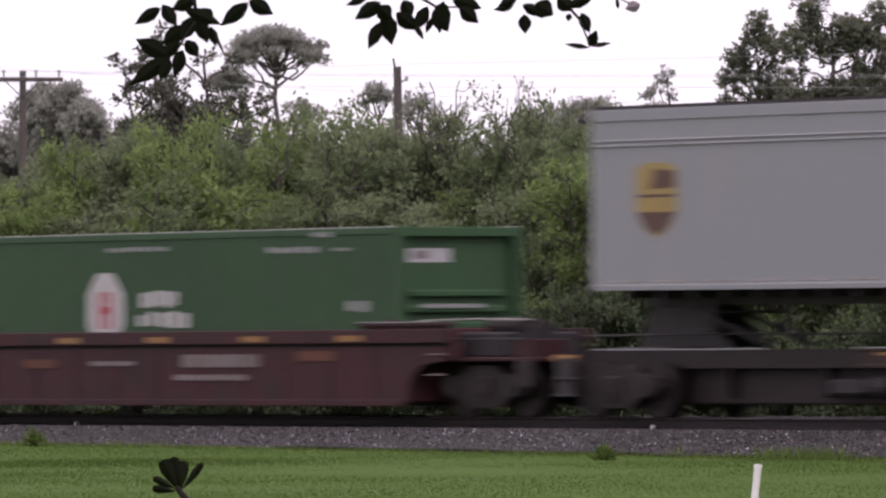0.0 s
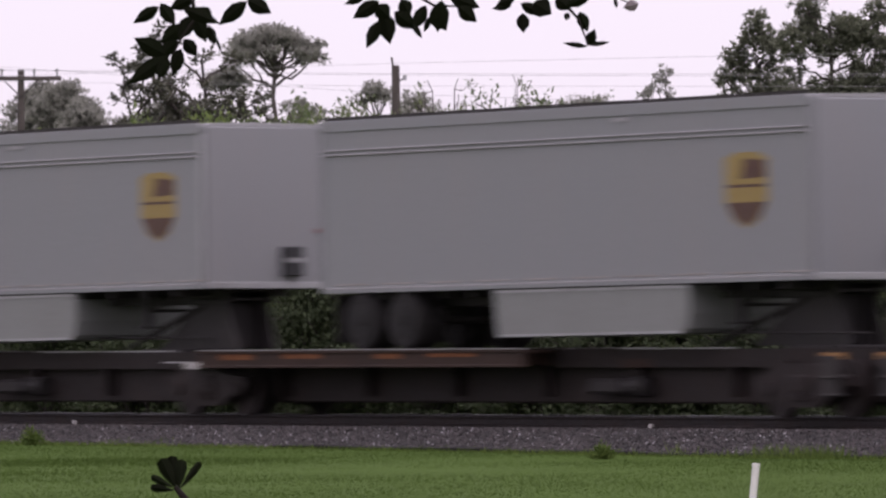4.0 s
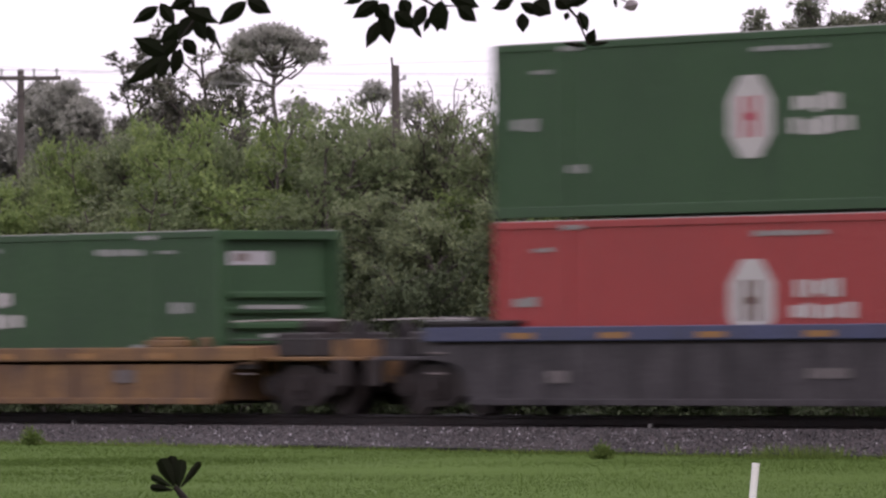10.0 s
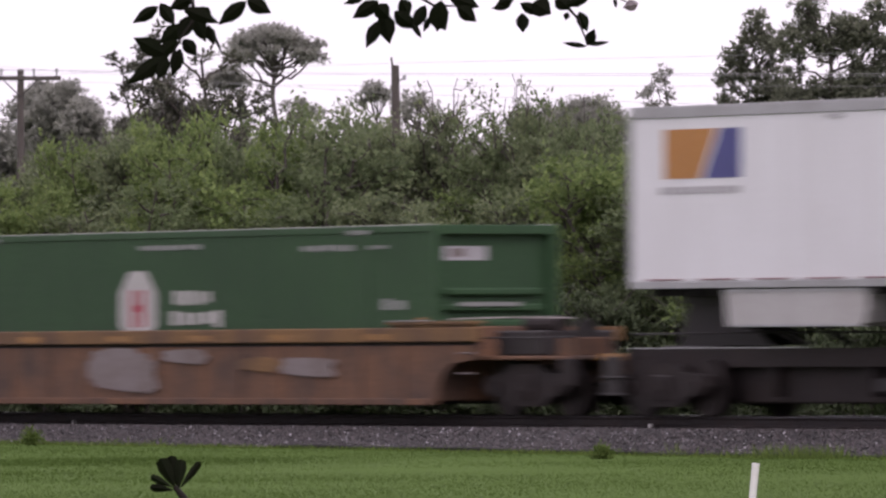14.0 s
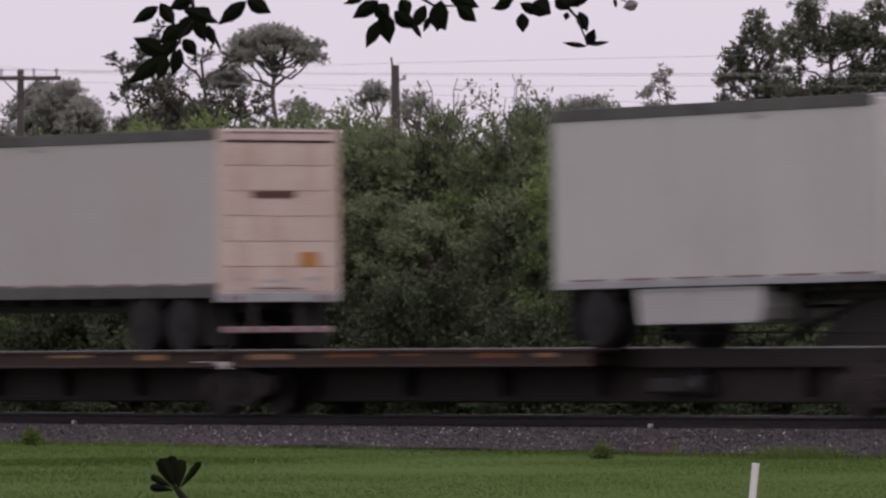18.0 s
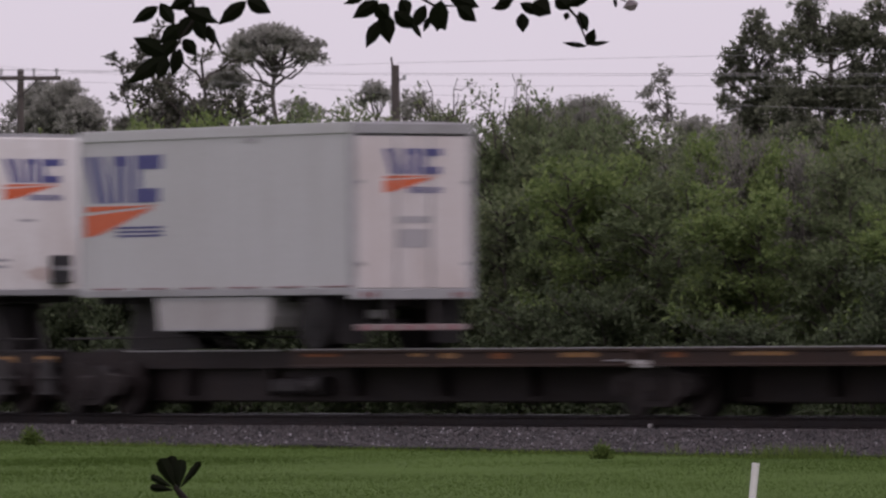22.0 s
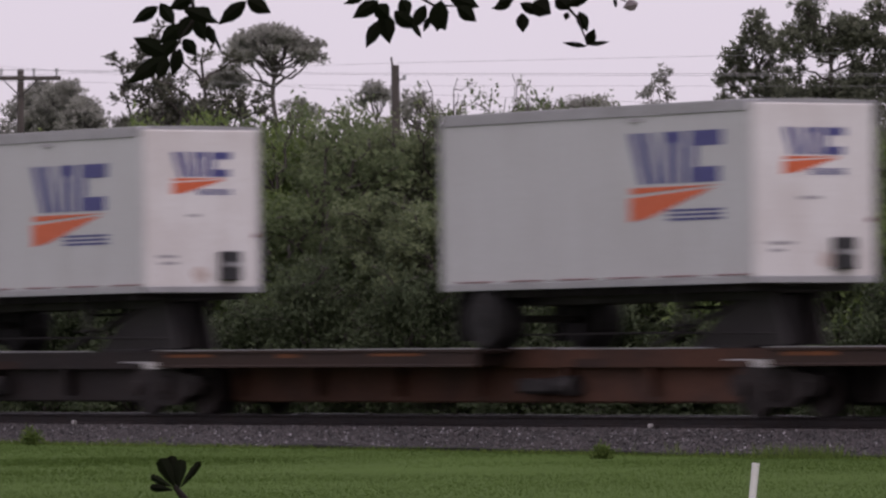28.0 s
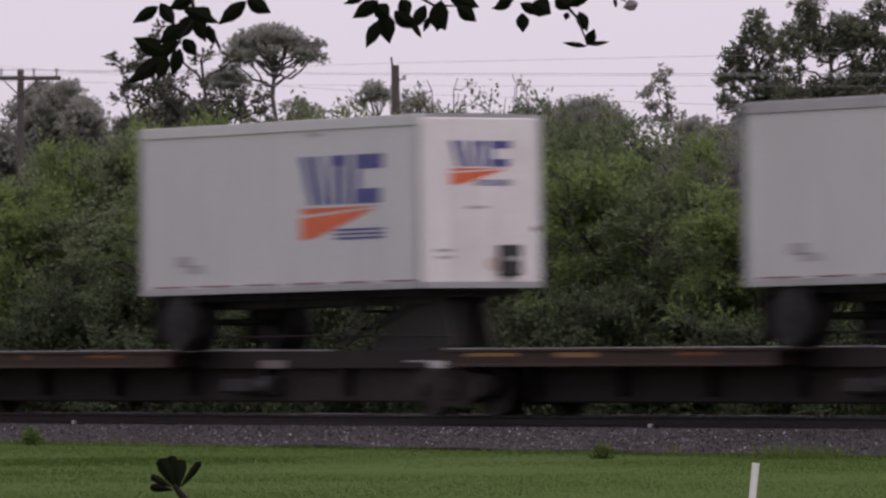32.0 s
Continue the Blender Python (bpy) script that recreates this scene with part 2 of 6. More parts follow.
RUSTSPINE = material("rust_orange_spine_paint", (0.085, 0.040, 0.026), 0.75, stain=(0.042, 0.026, 0.021), amount=0.8, coarse=1.3, streak=0.5, gloss=0.15)
LEAFOAK = material("dusky_oak_leaves", (0.088, 0.092, 0.064), 0.5, stain=(0.062, 0.062, 0.050), amount=0.6, coarse=0.9, fine=5, by_island=0.3, bump=0, through_light=0.35, gloss=0.2)
LEAFGREY = material("pale_grey_leaves", (0.215, 0.212, 0.180), 0.6, stain=(0.16, 0.158, 0.138), amount=0.6, coarse=0.9, fine=5, by_island=0.25, bump=0, through_light=0.5, gloss=0.05)
# needle green paled in the colour itself to carry distance haze
HAZENEEDLE = material("haze_paled_needles", (0.300, 0.302, 0.262), 0.7, stain=(0.235, 0.238, 0.210), amount=0.5, coarse=0.5, fine=4, by_island=0.2, bump=0, through_light=0.68, gloss=0.05)
# near-black leaf colour: the canopy's shade is put into it
SHADELEAF = material("shade_darkened_leaf", (0.010, 0.013, 0.006), 0.5, stain=(0.014, 0.012, 0.010), amount=0.4, coarse=6.0, fine=60, by_island=0.35, bump=0.05, through_light=0.08, gloss=0.02)
PALELEAF = material("pale_young_leaf", (0.26, 0.22, 0.23), 0.6, stain=(0.16, 0.13, 0.14), amount=0.4, coarse=6.0, fine=60, bump=0.05, through_light=0.3, gloss=0.2)
BLADE = material("mown_grass_blades", (0.0571, 0.0933, 0.0218), 0.8, stain=(0.0516, 0.0833, 0.0203), amount=0.6, coarse=0.2, fine=0.9, bump=0, through_light=0.5, gloss=0.02)
TALLBLADE = material("tall_weed_blades", (0.0920, 0.1380, 0.0350), 0.7, stain=(0.0828, 0.1150, 0.0322), amount=0.5, coarse=1.0, fine=4.0, by_island=0.25, bump=0, through_light=0.4, gloss=0.03)
TURF = material("turf", (0.0564, 0.0915, 0.0218), 0.95, stain=(0.0485, 0.0783, 0.0193), amount=0.6, coarse=0.2, fine=1.2, bump=0.03, gloss=0.02)


# ---- mesh helpers ----
def block(bm, x0, x1, y0, y1, z0, z1, bevel=0.0):
    made = bmesh.ops.create_cube(bm, size=1.0, matrix=Matrix.LocRotScale(
        ((x0 + x1) / 2, (y0 + y1) / 2, (z0 + z1) / 2), None, (abs(x1 - x0), abs(y1 - y0), abs(z1 - z0))))
    if bevel:
        edges = list({e for v in made["verts"] for e in v.link_edges})
        bmesh.ops.bevel(bm, geom=edges, offset=bevel, segments=1, affect="EDGES", profile=0.6)
    return bm


def boxes(*rows, bevel=0.0):
    bm = bmesh.new()
    for r in rows:
        block(bm, *r, bevel=bevel)
    return bm


def prism(bm, outline, axis, lo, hi):
    """An outline in two of the axes, drawn out along the third."""
    def at(a, b, c):
        return (c, a, b) if axis == "x" else (a, c, b) if axis == "y" else (a, b, c)
    ends = [[bm.verts.new(at(a, b, c)) for a, b in outline] for c in (lo, hi)]
    k = len(outline)
    bm.faces.new(ends[0])
    bm.faces.new(ends[1][::-1])
    for i in range(k):
        bm.faces.new((ends[0][i], ends[1][i], ends[1][(i + 1) % k], ends[0][(i + 1) % k]))
    bmesh.ops.recalc_face_normals(bm, faces=bm.faces)
    return bm


def disc(bm, x, y, z, radius, width, steps=20, axis="y"):
    turn = Matrix.Rotation(radians(90), 4, "X") if axis == "y" else Matrix.Rotation(radians(90), 4, "Y") if axis == "x" else Matrix.Identity(4)
    bmesh.ops.create_cone(bm, cap_ends=True, segments=steps, radius1=radius, radius2=radius, depth=width,
                          matrix=Matrix.Translation((x, y, z)) @ turn)
    return bm


def tube(bm, points, r0, r1, sides=6):
    """A tapered round limb along points."""
    rings = []
    last = len(points) - 1
    for i, p in enumerate(points):
        p = Vector(p)
        d = (Vector(points[min(i + 1, last)]) - Vector(points[max(i - 1, 0)])).normalized()
        side = d.cross(Vector((0.31, 0.87, 0.2))).normalized()
        up = d.cross(side)
        r = r0 + (r1 - r0) * i / last
        rings.append([bm.verts.new(p + (side * math.cos(a) + up * math.sin(a)) * r)
                      for a in (2 * math.pi * k / sides for k in range(sides))])
    for a, b in zip(rings, rings[1:]):
        for k in range(sides):
            bm.faces.new((a[k], a[(k + 1) % sides], b[(k + 1) % sides], b[k]))
    bm.faces.new(rings[0][::-1])
    bm.faces.new(rings[-1])
    return bm


def mesh_of(name, bm, mat, smooth=False):
    bmesh.ops.recalc_face_normals(bm, faces=bm.faces)
    me = bpy.data.meshes.new(name)
    bm.to_mesh(me)
    bm.free()
    me.materials.append(mat)
    if smooth:
        me.shade_smooth()
    return me


def part(name, bm, mat, parent, label="", smooth=False):
    ob = new(name, mesh_of(name, bm, mat, smooth))
    ob.parent = parent
    return tagged(ob, label)


def thing(name, label, category, m=None, group="", kind=""):
    ob = new(name)
    ob.empty_display_size = 0.3
    if m is not None:
        ob.matrix_basis = m
    return tagged(ob, label, category, group, kind)


def quad_mesh(name, corners, mat):
    """Many loose quads at once: corners is an array of n x 4 x 3."""
    n = len(corners)
    me = bpy.data.meshes.new(name)
    me.vertices.add(n * 4)
    me.vertices.foreach_set("co", corners.astype(np.float32).ravel())
    me.loops.add(n * 4)
    me.loops.foreach_set("vertex_index", np.arange(n * 4, dtype=np.int32))
    me.polygons.add(n)
    me.polygons.foreach_set("loop_start", np.arange(0, n * 4, 4, dtype=np.int32))
    me.update(calc_edges=True)
    me.validate()
    me.materials.append(mat)
    return me


def leaf_quads(rng, centres, spread, per, length, width, droop=0.0):
    """Folded leaves in clumps round the centres."""
    c = np.repeat(centres, per, axis=0)
    n = len(c)
    base = c + rng.normal(size=(n, 3)) * spread
    d = rng.normal(size=(n, 3)) + (base - c) / max(spread, 1e-3) * 0.6
    d[:, 2] -= droop
    d /= np.linalg.norm(d, axis=1, keepdims=True)
    s = np.cross(d, rng.normal(size=(n, 3)))
    s /= np.linalg.norm(s, axis=1, keepdims=True)
    up = np.cross(d, s)
    ln = (length * rng.uniform(0.6, 1.3, n))[:, None]
    w = (width * rng.uniform(0.6, 1.3, n))[:, None]
    mid = base + d * ln * 0.5 + up * w * 0.35
    return np.stack([base, mid + s * w * 0.5, base + d * ln, mid - s * w * 0.5], axis=1)


SPEED = 20.43
SHIFT = 118.0
MOVING = []   # (thing, x at 0 s, z, tilt in degrees)
TURNING = []  # (wheelset, its thing's x at 0 s, its place on the thing)
WHEEL = 0.4572


def rolling(ob, x, z=0.0, tilt=0.0):
    ob.matrix_basis = pose(x, 0, z, 0, tilt, 0)
    MOVING.append((ob, x, z, tilt))
    return ob


# ---- ground, track bed and rails ----
def ground_height(x, y):
    """The lie of the land: level behind the line, a lawn that falls a little towards the viewer."""
    z = -0.50 - 0.0042 * max(-60.0, min(60.0, x)) if y < 0 else -0.55
    if y < -4:
        z -= 0.30 * min(1.0, (-4 - y) / 45.0)
    return z + 0.03 * noise.noise((x * 0.12, y * 0.12, 0.0))


def ground():
    xs = [-3000, -1200, -500, -250] + [-150 + 5 * i for i in range(61)] + [250, 500, 1200, 3000]
    ys = [-3000, -1000, -400, -200] + [-140 + 5 * i for i in range(26)] + [-9, -6, -4.2, 0, 4.2, 8, 14, 22, 35, 60, 110, 200, 500, 1200, 3000]
    bm = bmesh.new()
    grid = [[bm.verts.new((x, y, ground_height(x, y))) for x in xs] for y in ys]
    for a, b in zip(grid, grid[1:]):
        for i in range(len(xs) - 1):
            bm.faces.new((a[i], a[i + 1], b[i + 1], b[i]))
    ob = new("ground", mesh_of("ground", bm, TURF, True))
    return tagged(ob, "mown green lawn running up to the railway", "lawn", kind="structure")


def ballast_height(x, y):
    """The bank: flat between the rails, then a shoulder down to the lawn."""
    a = abs(y)
    foot = ground_height(x, -4.2 if y < 0 else 4.2) - 0.05
    if a < 1.75:
        return -0.215
    return -0.215 + (foot + 0.215) * min(1.0, (a - 1.75) / 2.45)


def ballast():
    bm = bmesh.new()
    ys = [-4.25, -3.6, -3.0, -2.4, -1.75, -0.6, 0.6, 1.75, 2.6, 3.4, 4.25]
    xs = [-500, -300, -150, -80] + [-60 + 4 * i for i in range(36)] + [120, 200, 400, 760]
    grid = [[bm.verts.new((x, y, ballast_height(x, y) + 0.02 * noise.noise((x, y * 2, 3)))) for x in xs] for y in ys]
    for a, b in zip(grid, grid[1:]):
        for i in range(len(xs) - 1):
            bm.faces.new((a[i], a[i + 1], b[i + 1], b[i]))
    bed = tagged(new("ballast_bed", mesh_of("ballast_bed", bm, BED)), "grey crushed-stone ballast bank under the track", "ballast", kind="structure")
    # loose stones on the shoulder, a few of them pale
    loose_stones("ballast_stones", "loose grey and pinkish crushed stones on the bank", 5, 32000, 0.017, 0.043, STONE)
    loose_stones("pale_stones", "scattered pale granite stones on the bank", 6, 1900, 0.014, 0.034, PALESTONE)


def loose_stones(name, label, seed, n, small, large, mat):
    rng = np.random.default_rng(seed)
    x, y = rng.uniform(-17, 27, n), -1.45 - 2.85 * rng.uniform(0, 1, n)
    z = np.array([ballast_height(a, b) for a, b in zip(x, y)])
    size = rng.uniform(small, large, n)
    corner = np.array([(1, 0, 0), (0, 1, 0), (-1, 0, 0), (0, -1, 0), (0, 0, 1), (0, 0, -1)], float)
    pts = corner[None] * rng.uniform(0.6, 1.25, (n, 6, 1)) + rng.normal(size=(n, 6, 3)) * 0.16
    ang = rng.uniform(0, 6.28, n)
    ca, sa_ = np.cos(ang)[:, None], np.sin(ang)[:, None]
    pts = np.stack([pts[..., 0] * ca - pts[..., 1] * sa_, pts[..., 0] * sa_ + pts[..., 1] * ca, pts[..., 2] * 0.8], -1)
    pts = pts * size[:, None, None] + np.stack([x, y, z + size * 0.35], -1)[:, None]
    tri = np.array([(0, 1, 4), (1, 2, 4), (2, 3, 4), (3, 0, 4), (1, 0, 5), (2, 1, 5), (3, 2, 5), (0, 3, 5)])
    faces = (tri[None] + 6 * np.arange(n)[:, None, None]).reshape(-1, 3)
    me = bpy.data.meshes.new(name)
    me.from_pydata(pts.reshape(-1, 3).tolist(), [], faces.tolist())
    me.materials.append(mat)
    tagged(new(name, me), label, "ballast", kind="stuff")


def track():
    root = thing("railway_track", "steel rails on weathered timber ties in ballast", "track", kind="structure")
    head = [(-0.036, -0.004), (-0.036, -0.035), (-0.01, -0.05), (-0.01, -0.145), (-0.07, -0.168), (-0.07, -0.18),
            (0.07, -0.18), (0.07, -0.168), (0.01, -0.145), (0.01, -0.05), (0.036, -0.035), (0.036, -0.004)]
    for y in (-0.755, 0.755):
        rail = part("rail", prism(bmesh.new(), [(y + a, b) for a, b in head], "x", -420, 740), RAILSIDE, root)
        part("rail_head", prism(bmesh.new(), [(y - 0.0375, -0.008), (y - 0.034, -0.003), (y - 0.024, 0.0), (y + 0.024, 0.0), (y + 0.034, -0.003), (y + 0.0375, -0.008)], "x", -420, 740), RAILTOP, rail, "polished running surface")
    tie = mesh_of("tie", boxes((-0.11, 0.11, -1.3, 1.3, -0.36, -0.182), bevel=0.012), TIMBER)
    rng = random.Random(3)
    for i in range(290):
        ob = new("tie", tie)
        ob.parent = root
        ob.matrix_basis = pose(-48 + 0.5 * i + rng.uniform(-0.03, 0.03), rng.uniform(-0.05, 0.05), rng.uniform(-0.008, 0.0), 0, 0, rng.uniform(-1, 1))
    plate = mesh_of("tie_plate", boxes((-0.1, 0.1, -0.16, 0.16, -0.186, -0.172), bevel=0.003), RAILSIDE)
    for i in range(90):
        ob = new("tie_plate", plate)
        ob.parent = root
        ob.matrix_basis = pose(-16 + 0.5 * i, -0.755, 0)
    # pale markers on the rail's foot
    for x in (-10.3, 7.05):
        part("rail_marker", boxes((x - 0.04, x + 0.04, -0.93, -0.85, -0.2, -0.12), bevel=0.015), DECAL, root, "small pale marker beside the rail")


ground()
ballast()
track()


# ---- running gear ----
def wheelset_mesh():
    bm = bmesh.new()
    for s in (-1, 1):
        disc(bm, 0, s * 0.765, 0, WHEEL, 0.12, 28)
        disc(bm, 0, s * 0.70, 0, WHEEL + 0.025, 0.03, 28)
        disc(bm, 0, s * 0.84, 0, 0.17, 0.08, 12)
        for k in range(4):
            a = k * math.pi / 2
            disc(bm, 0.28 * math.cos(a), s * 0.83, 0.28 * math.sin(a), 0.045, 0.02, 8)
    disc(bm, 0, 0, 0, 0.085, 2.05, 12)
    return mesh_of("wheelset", bm, STEEL)


def side_frame_mesh():
    side = [(-1.22, 0.50), (-1.16, 0.66), (-0.6, 0.72), (-0.35, 0.86), (0.35, 0.86), (0.6, 0.72), (1.16, 0.66), (1.22, 0.50),
            (1.08, 0.34), (0.72, 0.34), (0.42, 0.16), (-0.42, 0.16), (-0.72, 0.34), (-1.08, 0.34)]
    bm = prism(bmesh.new(), side, "y", -0.09, 0.09)
    for x in (-0.87, 0.87):
        disc(bm, x, -0.12, WHEEL, 0.13, 0.08, 10)
    for x in (-0.2, 0.0, 0.2):
        disc(bm, x, -0.1, 0.42, 0.075, 0.3, 8, "z")
    return mesh_of("side_frame", bm, STEEL)


WHEELSET, SIDEFRAME = wheelset_mesh(), side_frame_mesh()
BOLSTER = mesh_of("bolster", boxes((-0.22, 0.22, -1.15, 1.15, 0.4, 0.68), (-0.5, 0.5, -0.3, 0.3, 0.55, 0.8), bevel=0.03), STEEL)


def truck(parent, x, at):
    for s in (-1, 1):
        f = new("side_frame", SIDEFRAME)
        f.parent, f.matrix_basis = parent, pose(x, s * 1.0, 0, 0, 0, 0 if s < 0 else 180)
    b = new("bolster", BOLSTER)
    b.parent, b.matrix_basis = parent, pose(x, 0, 0)
    for d in (-0.87, 0.87):
        w = new("wheelset", WHEELSET)
        w.parent, w.matrix_basis = parent, pose(x + d, 0, WHEEL)
        TURNING.append((w, at, x + d))


def coupler(parent, x, way):
    bm = boxes((x - 0.45, x + 0.45, -0.12, 0.12, 0.68, 0.9), bevel=0.02)
    block(bm, x + way * 0.3, x + way * 0.62, -0.2, 0.2, 0.66, 0.98, 0.04)
    part("coupler", bm, STEEL, parent, "knuckle coupler")
    tube_ = tube(bmesh.new(), [(x - way * 0.2, -0.35, 0.75), (x + way * 0.1, -0.38, 0.5), (x + way * 0.45, -0.3, 0.42), (x + way * 0.7, -0.1, 0.5)], 0.025, 0.02)
    part("air_hose", tube_, TYRE, parent)


# ---- spine cars ----
# where the trailers' kingpins stand along the train
KINGPINS = (-111.1, -78.05, -60.4, -42.75, -25.35, -20.05, 15.55, 34.45, 176.0, 194.15, 212.0, 229.7, 262.28, 267.45, 284.95, 317.48, 322.95, 355.28,
            372.98, 390.53, 408.08, 413.45, 445.63, 463.38, 480.88, 498.38, 503.95, 535.88, 553.48)


def spine_unit(x0, x1, deck_left, first, last, tone, seed):
    """One platform of a jointed spine car: a deck for the wheels at one end and a hitch at the other."""
    rng = random.Random(seed)
    at, ln = x0 + SHIFT, x1 - x0
    root = thing("spine_car", "dark grimy spine rail car with a rust-stained wheel deck", "rail car", group="spine cars of the freight train")
    rolling(root, at)

    def fx(u):
        return u if deck_left else ln - u

    def span(a, b):
        return (min(fx(a), fx(b)), max(fx(a), fx(b)))
    a, b = span(0.5, ln - 0.5)
    bm = boxes((a, b, -0.42, 0.42, 0.21, 0.86), bevel=0.03)
    for k in range(7):
        u = 1.6 + k * (ln - 3.2) / 6
        block(bm, fx(u) - 0.04, fx(u) + 0.04, -0.62, 0.62, 0.32, 0.84)
    part("centre_sill", bm, tone, root, "dirty box-section spine")
    deck_end = ln * rng.uniform(0.52, 0.56)
    a, b = span(0.15, deck_end)
    bm = boxes((a, b, -1.27, 1.27, 1.04, 1.10), bevel=0.01)
    for k in range(12):
        u = a + 0.3 + k * (b - a - 0.6) / 11
        f = new("deck_rib", DECKRIB)
        f.parent, f.matrix_basis = root, pose(u, 0, 0)
    part("wheel_deck", bm, RUSTY, root, "rusty checker-plate wheel deck")
    for s in (-1, 1):
        bm = prism(bmesh.new(), [(s * v, z) for v, z in ((1.28, 0.82), (1.385, 0.82), (1.385, 0.85), (1.355, 0.865), (1.355, 1.06), (1.385, 1.072), (1.385, 1.115), (1.28, 1.115))], "x", a, b)
        part("side_sill", bm, SILL, root, "rust-stained side sill")
        # pale metal strip drawn as the sky's glint on the wet deck
        part("deck_edge", boxes((a, b, s * 1.30, s * 1.383, 1.116, 1.130)), ALLOY, root, "bright strip for the wet deck's sky reflection")
    u = a + rng.uniform(0.2, 0.9)
    while u < b - 0.8:
        w, tall, rusty = rng.uniform(0.25, 1.5), rng.uniform(0.04, 0.1), rng.random() < 0.5
        w = min(w, b - 0.1 - u)
        part("rust_streak" if rusty else "reflector", boxes((u, u + w, -1.362, -1.354, 1.052 - tall, 1.052)), RUSTRUN if rusty else PATCH, root, "orange rust along the sill" if rusty else "worn yellow reflective strip")
        u += w + rng.uniform(0.4, 2.2)
    # hitch end: a narrow walkway, the hitch stand and its struts
    a, b = span(deck_end - 0.2, ln - 0.2)
    part("walkway", prism(bmesh.new(), [(-0.64, 0.80), (-0.64, 1.10), (-0.60, 1.10), (-0.60, 1.08), (0.60, 1.08), (0.60, 1.10), (0.64, 1.10), (0.64, 0.80), (0.60, 0.80), (0.60, 1.0), (-0.60, 1.0), (-0.60, 0.80)], "x", a, b), tone, root, "narrow grated walkway")
    # highlight on part of the walkway's rim, drawn as a pale strip
    e0 = a + (b - a) * rng.uniform(0.0, 0.35)
    part("walkway_edge", boxes((e0, e0 + (b - a) * rng.uniform(0.3, 0.62), -0.655, -0.60, 1.102, 1.122)), ALLOY, root, "bright strip for the highlight along the walkway")
    h = fx(ln - 2.0)
    way = 1 if deck_left else -1
    pin = min(KINGPINS, key=lambda k: abs(k - x0 - h)) - x0
    part("hitch_base", boxes((h - 0.9, h + 0.6, -0.58, 0.58, 1.085, 1.15), bevel=0.02), FRAME, root, "bolted base plate of the hitch")
    if abs(pin - h) < 1.6:
        for s in (-1, 1):
            cheek = [(pin - way * 1.7, 1.15), (pin + way * 0.75, 1.15), (pin + way * 0.42, 1.99), (pin - way * 0.5, 1.99)]
            part("hitch_cheek", prism(bmesh.new(), cheek, "y", s * 0.40 - 0.03, s * 0.40 + 0.03), FRAME, root, "tapering side plate of the raised hitch")
            part("hitch_strut", tube(bmesh.new(), [(pin - way * 2.7, s * 0.46, 1.16), (pin - way * 0.35, s * 0.44, 1.9)], 0.055, 0.05, 8), FRAME, root, "diagonal strut of the hitch")
        lo_, hi_ = sorted((pin - way * 0.3, pin + way * 0.2))
        part("hitch_post", boxes((lo_, hi_, -0.365, 0.365, 1.155, 1.975), bevel=0.02), FRAME, root)
        part("hitch_plate", boxes((pin - 0.5, pin + 0.5, -0.5, 0.5, 1.992, 2.06), bevel=0.02), FRAME, root, "greasy top plate that takes the kingpin")
    else:
        part("hitch_plate", boxes((h - 1.0, h + 0.7, -0.42, 0.42, 1.155, 1.27), bevel=0.03), FRAME, root, "folded trailer hitch")
    part("hand_rail", tube(bmesh.new(), [(a + 0.2, -0.66, 0.9), (a + 0.2, -0.68, 1.34), (a + (b - a) * 0.5, -0.68, 1.36), (b - 0.3, -0.68, 1.34), (b - 0.3, -0.66, 0.9)], 0.018, 0.018, 5), FRAME, root)
    if rng.random() < 0.6:
        u = fx(deck_end + 2.2)
        part("data_panel", boxes((u - 0.4, u + 0.4, -0.648, -0.641, 0.80, 0.94)), rng.choice((PALEPATCH, RUSTY, RUSTY)), root, "worn stencilled panel")
    # brake gear under the sill
    u = fx(ln * 0.6)
    bm = boxes((u - 0.5, u + 0.4, -0.72, -0.44, 0.36, 0.62), bevel=0.05)
    disc(bm, u + 0.75, -0.55, 0.5, 0.17, 0.5, 14, "x")
    part("brake_reservoir", bm, FRAME, root)
    # trucks: the joint's truck stands at the unit's low end
    if first:
        truck(root, 1.75, at)
        coupler(root, 0.25, -1)
        part("end_placard", boxes((0.35, 1.0, -1.30, -1.285, 0.92, 1.03), bevel=0.005), PATCH, root, "yellow placard at the car's end")
        part("end_step", boxes((0.5, 0.95, -1.35, -1.28, 0.35, 0.98), (0.45, 1.0, -1.38, -1.2, 0.34, 0.38), (0.45, 1.0, -1.38, -1.2, 0.62, 0.66), bevel=0.01), FRAME, root, "grimy corner step")
    else:
        truck(root, 0.0, at)
        part("joint_cover", boxes((-0.75, 0.75, -0.55, 0.55, 0.82, 0.9), bevel=0.02), FRAME, root)
        part("placard", prism(bmesh.new(), [(-0.22, 0.80), (-0.34, 0.92), (0.16, 0.92), (0.28, 0.80)], "y", -1.36, -1.10), DECAL if rng.random() < 0.75 else PALEPATCH, root, "pale placard at the joint")
        for u0, u1, z0 in ((-0.95, -0.42, 0.915), (0.3, 0.95, 0.845)):
            part("grab_iron", tube(bmesh.new(), [(u0, -1.08, z0), (u0, -1.36, z0), (u1, -1.36, z0), (u1, -1.08, z0)], 0.012, 0.012, 5), ALLOY, root, "worn bright grab iron")
    if last:
        truck(root, ln - 1.75, at)
        coupler(root, ln - 0.25, 1)
        part("end_placard", boxes((ln - 1.0, ln - 0.35, -1.30, -1.285, 0.92, 1.03), bevel=0.005), PATCH, root, "yellow placard at the car's end")
